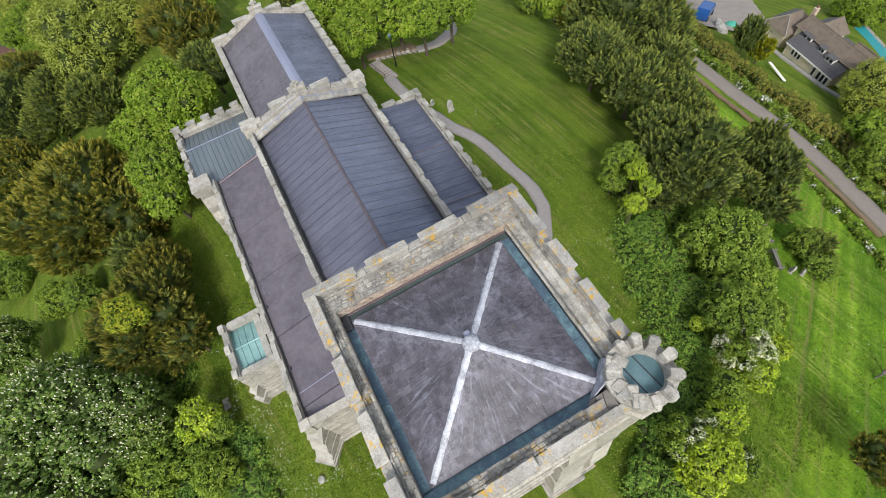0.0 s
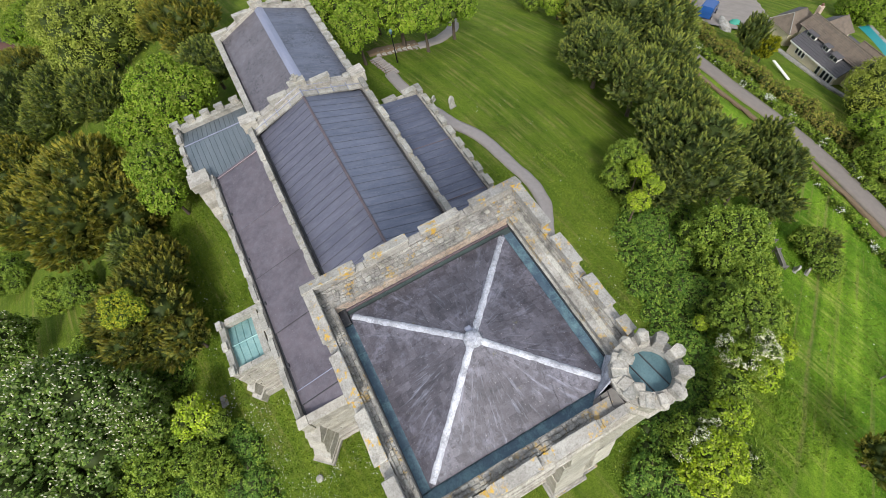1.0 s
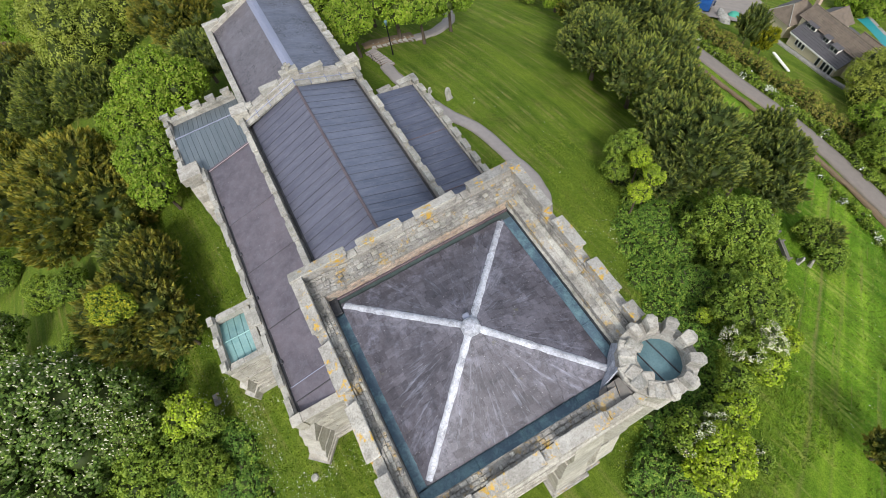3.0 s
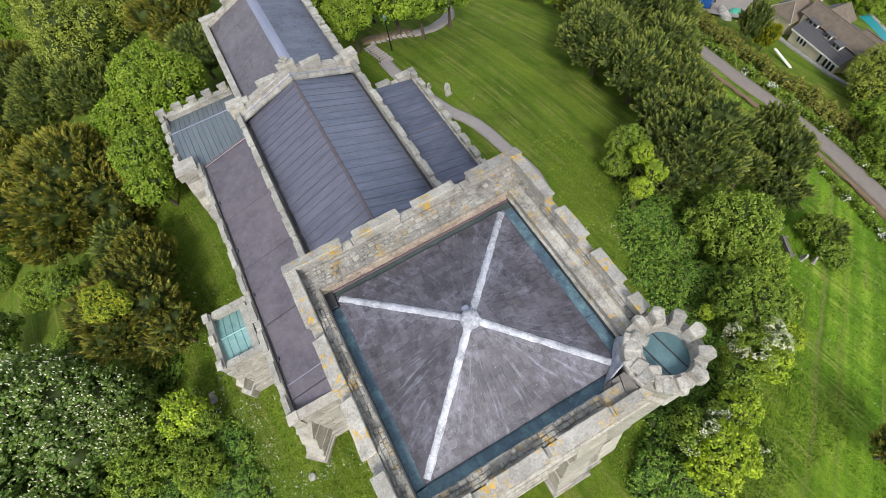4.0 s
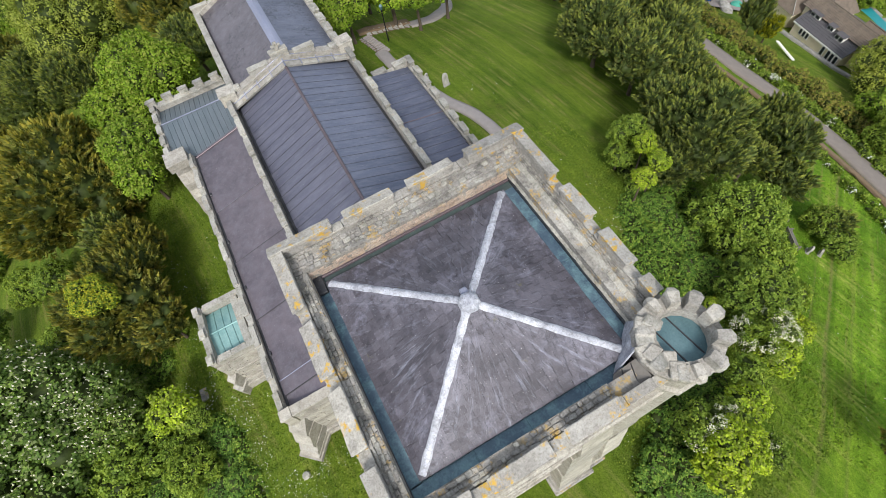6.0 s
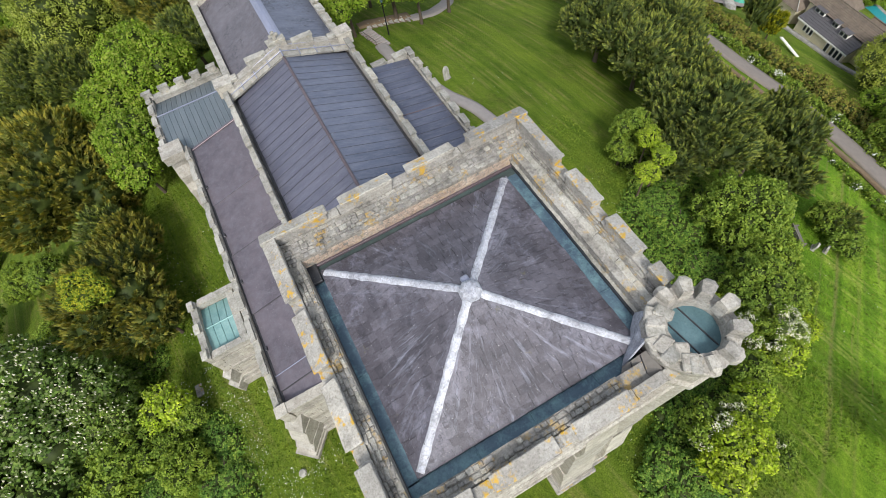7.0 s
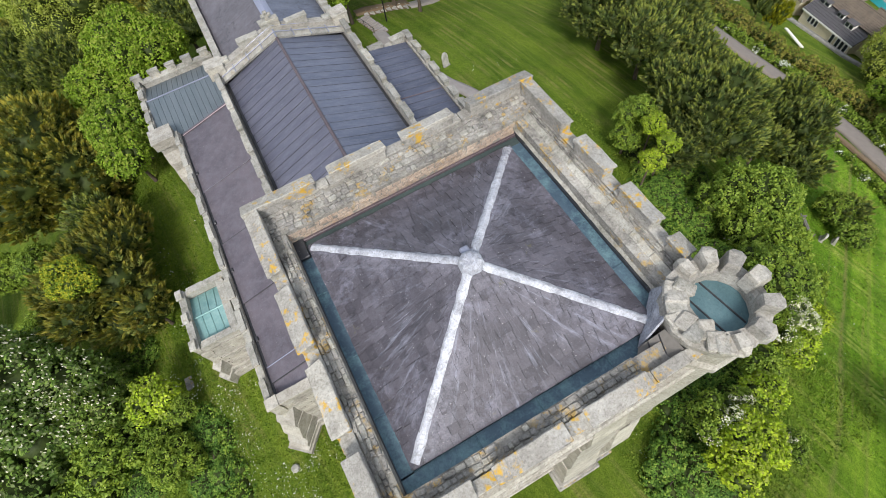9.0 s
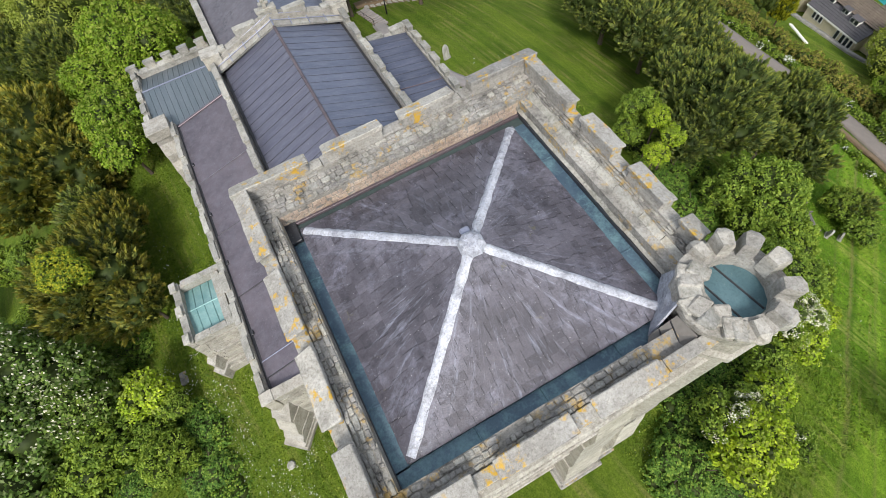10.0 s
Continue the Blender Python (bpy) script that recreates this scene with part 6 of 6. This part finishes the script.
# ---- path furniture ----
def gravestone(x, y, h, w, rz, lean):
    g = thing("gravestone", "weathered grey upright gravestone in the grass", "gravestone", (x, y, gz(x, y)), "gravestones")
    g.rotation_euler = (radians(lean), 0, radians(rz))
    bm = bmesh.new()
    prof = [(-w / 2, -0.3), (w / 2, -0.3), (w / 2, h * 0.72), (w * 0.36, h * 0.9), (w * 0.14, h), (-w * 0.14, h), (-w * 0.36, h * 0.9), (-w / 2, h * 0.72)]
    loft(bm, [[(px, -0.07, pz) for px, pz in prof], [(px, 0.07, pz) for px, pz in prof]])
    bmesh.ops.bevel(bm, geom=list(bm.edges), offset=0.015, segments=1, affect="EDGES")
    bmesh.ops.recalc_face_normals(bm, faces=list(bm.faces))
    part("headstone", bm, COPING, g)
    part("base", bx(-w * 0.6, w * 0.6, -0.15, 0.15, -0.25, 0.1, bevel=0.02), COPING, g)


for a in ((11.7, 25.6, 1.25, 0.62, 20, -6), (10.6, 27.2, 0.6, 0.45, 35, 3), (27.7, -0.3, 0.75, 0.5, 25, 8), (28.5, -0.9, 0.65, 0.5, 20, -5), (20.5, 2.6, 0.5, 0.4, 10, 0)):
    gravestone(*a)

def flight(p0, p1, count, half, tread, mat, label):
    """Steps laid on the slope from p0 to p1, with a dark earth-coloured bed that draws shade lines between the treads.
    """
    a, b = Vector((*p0, 0)), Vector((*p1, 0))
    mid = a.lerp(b, 0.5)
    f = thing("stone_steps", label, "steps", (mid.x, mid.y, 0), "stone steps")
    turn = math.atan2(b.y - a.y, b.x - a.x) - math.pi / 2
    f.rotation_euler = (0, 0, turn)
    long = (b - a).length
    rng = random.Random(count)
    for k in range(count):
        q = a.lerp(b, (k + 0.5) / count)
        y = long * ((k + 0.5) / count - 0.5)
        z = gz(q.x, q.y) + 0.13 + rng.uniform(-0.01, 0.01)
        part("step", bx(-half - rng.uniform(0, 0.06), half + rng.uniform(0, 0.06), y - tread / 2, y + tread / 2, z - 0.3, z, bevel=0.025), mat, f)
    bm = bmesh.new()
    side = Vector((-(b - a).y, (b - a).x, 0)).normalized() * (half + 0.02)
    inv = Matrix.Rotation(-turn, 3, "Z")
    rows = [[bm.verts.new(inv @ (Vector((p.x, p.y, gz(p.x, p.y) + 0.05)) - Vector((mid.x, mid.y, 0)))) for p in (a.lerp(b, k / 8) - side, a.lerp(b, k / 8) + side)] for k in range(9)]
    for r, s in zip(rows, rows[1:]):
        bm.faces.new((r[0], r[1], s[1], s[0]))
    # Dark bed colour stands in for the shade between treads.
    part("bed", bm, EARTH, f)
    return f


lower = flight((9.3, 33.0), (8.8, 37.3), 10, 0.55, 0.25, GRAVEL, "worn grey stone steps down from the footpath")
flight((9.2, 37.7), (13.7, 37.4), 8, 0.5, 0.42, COPING, "pale stone steps down to the lower path")
for x in (-0.72,):
    bm = bmesh.new()
    tube(bm, [(x, -2.0, gz(9.2, 33.2) + 0.85), (x, 2.0, gz(8.9, 37.1) + 0.85)], 0.022, sides=6)
    part("handrail", bm, IRON, lower)
    for y in (-1.9, 0.0, 1.9):
        z = gz(9.05, 35.1 + y)
        bm = bmesh.new()
        tube(bm, [(x, y, z - 0.1), (x, y, z + 0.86)], 0.02, sides=6)
        part("post", bm, IRON, lower)

lamp = thing("lamp_post", "black iron lamp post beside the path", "lamp post", (10.5, 35.1, gz(10.5, 35.1)))
bm = bmesh.new()
tube(bm, [(0, 0, -0.3), (0, 0, 0.6), (0, 0, 3.3)], 0.075, 0.05, 10)
part("post", bm, IRON, lamp)
bm = bmesh.new()
loft(bm, [ring_pts(0.10, 3.3, 6), ring_pts(0.17, 3.62, 6), ring_pts(0.19, 3.66, 6), ring_pts(0.05, 3.82, 6)])
part("lantern", bm, TEAL, lamp, "pale green lantern")
part("crossbar", bx(-0.3, 0.3, -0.02, 0.02, 3.1, 3.14), IRON, lamp)


def bench(x, y, rz):
    b = thing("bench", "weathered grey wooden bench in long grass", "bench", (x, y, gz(x, y)), "benches")
    b.rotation_euler = (0, 0, radians(rz))
    for k in range(4):
        part("seat_slat", bx(-0.85, 0.85, -0.24 + 0.125 * k, -0.14 + 0.125 * k, 0.42, 0.46, bevel=0.008), WOOD, b)
    for k in range(3):
        part("back_slat", bx(-0.85, 0.85, 0.27, 0.30, 0.52 + 0.14 * k, 0.63 + 0.14 * k, bevel=0.008), WOOD, b)
    for sx in (-0.78, 0.78):
        for sy, h in ((-0.22, 0.62), (0.27, 0.95)):
            part("leg", bx(sx - 0.04, sx + 0.04, sy - 0.04, sy + 0.04, -0.3, h, bevel=0.008), WOOD, b)
        part("armrest", bx(sx - 0.05, sx + 0.05, -0.28, 0.27, 0.62, 0.66, bevel=0.008), WOOD, b)


bench(28.7, 3.1, 62)
bench(27.1, 0.9, 62)
stile = thing("wooden_stile", "pale wooden rail stile at the meadow edge", "stile", (26.1, -9.0, gz(26.1, -9.0)))
for sx in (-0.5, 0.5):
    part("post", bx(sx - 0.06, sx + 0.06, -0.06, 0.06, -0.4, 1.1, bevel=0.01), WOOD, stile)
for z in (0.35, 0.9):
    part("rail", bx(-0.8, 0.8, -0.03, 0.03, z, z + 0.12, bevel=0.01), WOOD, stile)
slab_thing = thing("ground_slab", "grey stone slab set flush in the grass", "slab", (-13.7, 10.5, gz(-13.7, 10.5)))
part("slab", bx(-0.40, 0.40, -0.40, 0.40, -0.2, 0.05, bevel=0.03), RUBBLE, slab_thing)
stone_thing = thing("loose_stone", "pale round stone in the grass", "stone", (-9.8, 3.0, gz(-9.8, 3.0)))
bm = bmesh.new()
loft(bm, [ring_pts(0.16, -0.05, 9), ring_pts(0.24, 0.06, 9), ring_pts(0.19, 0.16, 9), ring_pts(0.06, 0.19, 9)])
part("stone", bm, COPING, stone_thing)
patch = bmesh.new()
loft(patch, [[Vector((-14.2 + 1.5 * math.cos(a) * (1 + 0.3 * math.sin(3 * a)), 6.0 + 1.0 * math.sin(a) * (1 + 0.3 * math.cos(2 * a)), 0)) + Vector((0, 0, dz)) for a in [k * 0.3927 for k in range(16)]] for dz in (-1.6, -0.88)])
structure("bare_patch", patch, EARTH, "patch of bare brown earth under the bushes", "earth")

# ---- bungalow to the south ----
HB = pose(61.45, 21.9, -18.5, 0, 0, -8)
house = thing("bungalow", "cream bungalow with brown tiled roof and slate lean-to", "house")
house.matrix_basis = HB
part("wall", bx(1.7, 4.4, -7.0, 4.2, -4.0, 3.1), RENDER_CREAM, house)


def roof_block(parent, x0, x1, y0, y1, z0, z1, hip, mat, axis="y"):
    bm = bmesh.new()
    xm, ym = (x0 + x1) / 2, (y0 + y1) / 2
    top = [(xm, y0 + hip, z1), (xm, y1 - hip, z1)] if axis == "y" else [(x0 + hip, ym, z1), (x1 - hip, ym, z1)]
    b = [bm.verts.new(p) for p in ((x0, y0, z0), (x1, y0, z0), (x1, y1, z0), (x0, y1, z0))]
    t = [bm.verts.new(p) for p in top]
    if axis == "y":
        fs = ((b[0], b[1], t[0]), (b[1], b[2], t[1], t[0]), (b[2], b[3], t[1]), (b[3], b[0], t[0], t[1]))
    else:
        fs = ((b[0], b[1], t[1], t[0]), (b[1], b[2], t[1]), (b[2], b[3], t[0], t[1]), (b[3], b[0], t[0]))
    for f in fs:
        bm.faces.new(f)
    bm.faces.new(b[::-1])
    return part("roof", bm, mat, parent)


def tile_rows(parent, mat, a, b, c, d, rows):
    """Tile courses on a roof slope, each a proud strip. a, b: eave ends; c, d: top ends."""
    a, b, c, d = (Vector(v) for v in (a, b, c, d))
    n = (b - a).cross(d - a).normalized()
    n = n if n.z > 0 else -n
    for k in range(rows):
        s, e = k / rows, (k + 1) / rows
        bm = bmesh.new()
        slab(bm, [a.lerp(d, s) + n * 0.07, b.lerp(c, s) + n * 0.07, b.lerp(c, e) + n * 0.03, a.lerp(d, e) + n * 0.03], 0.05)
        part("tile_course", bm, mat, parent)


main_roof = roof_block(house, 1.5, 4.7, -7.6, 4.6, 3.1, 4.3, 0.3, TILE_BROWN)
tile_rows(main_roof, TILE_BROWN, (1.5, -7.6, 3.1), (1.5, 4.6, 3.1), (3.1, 4.3, 4.3), (3.1, -7.3, 4.3), 9)
wing = roof_block(house, 0.4, 5.4, 4.3, 8.4, 1.9, 3.5, 1.5, TILE_BROWN, "x")
part("wing_wall", bx(0.8, 5.0, 4.7, 8.0, -4.0, 1.9), RENDER_CREAM, house)
tile_rows(wing, TILE_SLATE, (1.9, 8.4, 1.92), (5.4, 8.4, 1.92), (3.9, 6.35, 3.52), (1.9, 6.35, 3.52), 6)
cross = roof_block(house, 3.0, 6.9, 0.6, 4.4, 2.5, 3.9, 0.2, TILE_SLATE, "x")
tile_rows(cross, TILE_BROWN, (3.3, 0.6, 2.52), (6.9, 0.6, 2.52), (6.7, 2.5, 3.92), (3.3, 2.5, 3.92), 6)
part("cross_wall", bx(4.4, 6.6, 0.9, 4.1, -5.5, 2.5), RENDER_CREAM, house)
rear = roof_block(house, 5.0, 7.6, -9.0, -1.2, 1.6, 2.8, 0.2, TILE_BROWN)
part("rear_wall", bx(5.2, 7.4, -8.7, -1.5, -6.0, 1.6), RENDER_CREAM, house)
part("flat_roof", bx(4.5, 7.0, -1.3, 0.9, 1.4, 1.9, bevel=0.03), TILE_SLATE, house, "dark flat roof between the wings")
for x0, y0, x1, y1, z in ((3.1, -7.3, 3.1, 4.3, 4.33), (1.9, 6.35, 3.9, 6.35, 3.53), (3.2, 2.5, 6.7, 2.5, 3.93), (6.3, -8.8, 6.3, -1.4, 2.83)):
    bm = bmesh.new()
    tube(bm, [(x0, y0, z), (x1, y1, z)], 0.08, sides=8)
    part("ridge_tiles", bm, TILE_BROWN, house)
bm = bmesh.new()
tube(bm, [(0.4, 4.3, 1.95), (1.9, 6.35, 3.54)], 0.06, sides=6)
tube(bm, [(0.4, 8.4, 1.95), (1.9, 6.35, 3.54)], 0.06, sides=6)
part("hip_tiles", bm, COPING, house, "pale mortared hip tiles")
part("lean_to_wall", bx(0.0, 1.9, -4.6, 3.2, -2.5, 2.05), RENDER_CREAM, house)
bm = bmesh.new()
slab(bm, [(-0.2, -4.8, 2.1), (-0.2, 3.4, 2.1), (1.8, 3.4, 2.95), (1.8, -4.8, 2.95)], 0.14)
lt = part("lean_to_roof", bm, TILE_SLATE, house, "dark slate lean-to roof")
tile_rows(lt, TILE_SLATE, (-0.2, -4.8, 2.1), (-0.2, 3.4, 2.1), (1.8, 3.4, 2.95), (1.8, -4.8, 2.95), 7)
part("fascia", bx(-0.24, -0.16, -4.8, 3.4, 1.86, 2.06, bevel=0.01), WHITE, house)
for y in (1.9, 1.35, 0.8):
    w = part("window", bx(-0.04, 0.1, y - 0.25, y + 0.25, 0.95, 1.8, bevel=0.01), WHITE, house)
    part("pane", bx(-0.06, -0.02, y - 0.17, y + 0.17, 1.02, 1.74), GLASS, w)
for y in (-2.0, -2.9, -3.5, -4.1):
    w = part("door", bx(-0.04, 0.1, y - 0.27, y + 0.27, 0.2, 1.82, bevel=0.01), WHITE, house)
    part("pane", bx(-0.06, -0.02, y - 0.19, y + 0.19, 0.3, 1.74), GLASS, w)
# white dormer windows above the lean-to
for x, y, w2, h in ((1.35, 2.1, 0.75, 0.55), (1.25, -0.6, 0.45, 0.6), (0.95, -2.4, 0.6, 0.65)):
    z = 2.1 + (x + 0.2) * 0.42
    d = part("dormer", bx(x - 0.1, x + 0.7, y - w2, y + w2, z - 0.1, z + h, bevel=0.02), WHITE, house, "white framed dormer window")
    for k in (-0.5, 0.5):
        part("pane", bx(x - 0.13, x - 0.07, y + k * w2 - 0.4 * w2, y + k * w2 + 0.4 * w2, z + 0.1, z + h - 0.1), GLASS, d)
    part("dormer_roof", bx(x - 0.2, x + 0.8, y - w2 - 0.08, y + w2 + 0.08, z + h, z + h + 0.06, bevel=0.01), TILE_SLATE, d)
ch = part("chimney", bx(3.5, 4.05, 4.35, 4.9, 2.6, 4.9, bevel=0.03), PINK, house, "brick chimney stack")
part("pot", bx(3.65, 3.9, 4.5, 4.75, 4.9, 5.25, bevel=0.05), TILE_RED, ch)
pool = thing("pool", "long turquoise covered swimming pool", "pool")
ends = [Vector((x, y, gz(x, y))) for x, y in ((87.8, 28.3), (79.0, 17.3))]
axis = (ends[0] - ends[1]).normalized()
side = axis.cross(Vector((-0.36, 0, 1)).normalized().cross(axis).cross(axis)).normalized()
side = side if side.x > 0 else -side
up = side.cross(axis)
mid = (ends[0] + ends[1]) / 2
pool.matrix_basis = Matrix(((side.x, axis.x, up.x, mid.x), (side.y, axis.y, up.y, mid.y), (side.z, axis.z, up.z, mid.z), (0, 0, 0, 1)))
part("cover", bx(-0.85, 0.85, -6.9, 6.9, -1.2, 0.3, bevel=0.03), POOL, pool)
part("surround", bx(-1.3, 1.3, -7.4, 7.4, -1.4, 0.24, bevel=0.03), COPING, pool)
plank = thing("white_board", "long white board lying on the lawn", "board")
plank.matrix_basis = pose(55.3, 21.4, gz(55.3, 21.4) + 0.3, 0, 20, -18)
part("board", bx(-0.22, 0.22, -1.8, 1.8, 0, 0.12, bevel=0.01), WHITE, plank)

van = thing("van", "blue parked van on the gravel forecourt", "van")
van.matrix_basis = pose(59.6, 37.3, gz(59.6, 37.3) + 0.45, 0, 12, 27)
bm = bmesh.new()
prof = [(-2.2, 0.35), (2.2, 0.35), (2.25, 0.95), (1.7, 1.15), (1.15, 1.85), (-2.05, 1.9), (-2.25, 1.2)]
loft(bm, [[(px, w, pz if pz < 1.3 else pz) for px, pz in prof] for w in (-0.9, 0.9)])
bmesh.ops.bevel(bm, geom=list(bm.edges), offset=0.1, segments=2, affect="EDGES")
part("body", bm, VAN_BLUE, van)
part("windscreen", bx(1.25, 1.62, -0.75, 0.75, 1.25, 1.68, bevel=0.05), GLASS, van)
for sy in (-0.91, 0.91):
    part("side_window", bx(-1.6, 1.0, sy - 0.02, sy + 0.02, 1.25, 1.7, bevel=0.01), GLASS, van)
    for sx in (-1.4, 1.4):
        bm = bmesh.new()
        tube(bm, [(sx, sy - 0.11, 0.32), (sx, sy + 0.11, 0.32)], 0.33, sides=16)
        w = part("wheel", bm, RUBBER, van)
        bm = bmesh.new()
        tube(bm, [(sx, sy - 0.12, 0.32), (sx, sy + 0.12, 0.32)], 0.18, sides=12)
        part("rim", bm, COPING, w)
boat = thing("upturned_boat", "pale upturned dinghy on the forecourt", "boat")
boat.matrix_basis = pose(58.8, 33.4, gz(58.8, 33.4) + 0.3, 0, 0, 60)
bm = bmesh.new()
loft(bm, [[(x, w * math.cos(a), h * math.sin(a)) for a in [k * math.pi / 6 for k in range(7)]] for x, w, h in ((-1.8, 0.5, 0.4), (-1.0, 0.75, 0.55), (0.4, 0.7, 0.55), (1.5, 0.4, 0.42), (2.0, 0.05, 0.2))])
part("hull", bm, COPING, boat)
tarp = thing("tarpaulin_heap", "green tarpaulin over a small heap", "tarpaulin")
tarp.matrix_basis = pose(61.5, 33.6, gz(61.5, 33.6) + 0.2, 0, 0, 20)
bm = bmesh.new()
loft(bm, [ring_pts(0.9, -0.2, 9), ring_pts(0.8, 0.35, 9), ring_pts(0.45, 0.6, 9), ring_pts(0.1, 0.68, 9)])
part("sheet", bm, TARP, tarp)

# ---- cottage to the north ----
cot = thing("cottage", "white cottage with red tiled and slate roofs", "house")
cot.matrix_basis = pose(-53, 128, -36.5, 0, 0, 25) @ Matrix.Diagonal((0.75, 0.75, 0.8, 1))
part("wall", bx(-5, 5, -7, 7, -8, 3.4), RENDER_CREAM, cot)
r1 = roof_block(cot, -5.5, 5.5, -7.5, 7.5, 3.2, 7.4, 0.3, TILE_RED)
tile_rows(r1, TILE_RED, (5.5, -7.5, 3.2), (5.5, 7.5, 3.2), (0, 7.2, 7.4), (0, -7.2, 7.4), 10)
tile_rows(r1, TILE_RED, (-5.5, -7.5, 3.2), (-5.5, 7.5, 3.2), (0, 7.2, 7.4), (0, -7.2, 7.4), 10)
part("rear_wall", bx(-4, 6, 7, 16, -8, 4.2), RENDER_CREAM, cot)
roof_block(cot, -4.5, 6.5, 6.5, 16.5, 4.0, 8.6, 0.3, TILE_SLATE)


# ---- worn tracks and garden odds and ends ----
def pot(x, y, r, h, mat, label):
    t = thing("garden_pot", label, "pot", (x, y, gz(x, y)), "garden pots")
    bm = bmesh.new()
    loft(bm, [ring_pts(r * 0.7, -0.2, 10), ring_pts(r, h, 10), ring_pts(r * 1.1, h + 0.05, 10), ring_pts(r * 0.8, h + 0.06, 10)])
    part("body", bm, mat, t)
    bm = bmesh.new()
    loft(bm, [ring_pts(r * 0.8, h, 8), ring_pts(r * 1.2, h + r, 8), ring_pts(r * 0.6, h + 2 * r, 8)])
    weather(bm, 0.1, 0.08)
    part("plant", bm, HEDGE_LEAF, t)


for x, y in ((86.5, 29.5), (84.0, 26.3), (81.5, 23.2), (79.2, 20.2)):
    pot(x + 2.2, y - 1.8, 0.24, 0.4, WHITE, "white garden pot beside the pool")
for x, y in ((62.0, 15.6), (62.8, 14.6)):
    pot(x, y, 0.35, 0.5, COPING, "grey garden pot by the terrace")
table = thing("picnic_table", "pale wooden picnic table on the lawn", "table", (61.0, 13.4, gz(61.0, 13.4) + 0.2))
part("tabletop", bx(-0.9, 0.9, -0.4, 0.4, 0.7, 0.76, bevel=0.01), COPING, table)
for s in (-0.75, 0.75):
    part("seat", bx(-0.9, 0.9, s - 0.14, s + 0.14, 0.4, 0.45, bevel=0.01), COPING, table)
for s in (-0.7, 0.7):
    part("leg", bx(s - 0.05, s + 0.05, -0.75, 0.75, 0.3, 0.4, bevel=0.01), WOOD, table)
    part("leg", bx(s - 0.05, s + 0.05, -0.08, 0.08, -0.3, 0.7, bevel=0.01), WOOD, table)
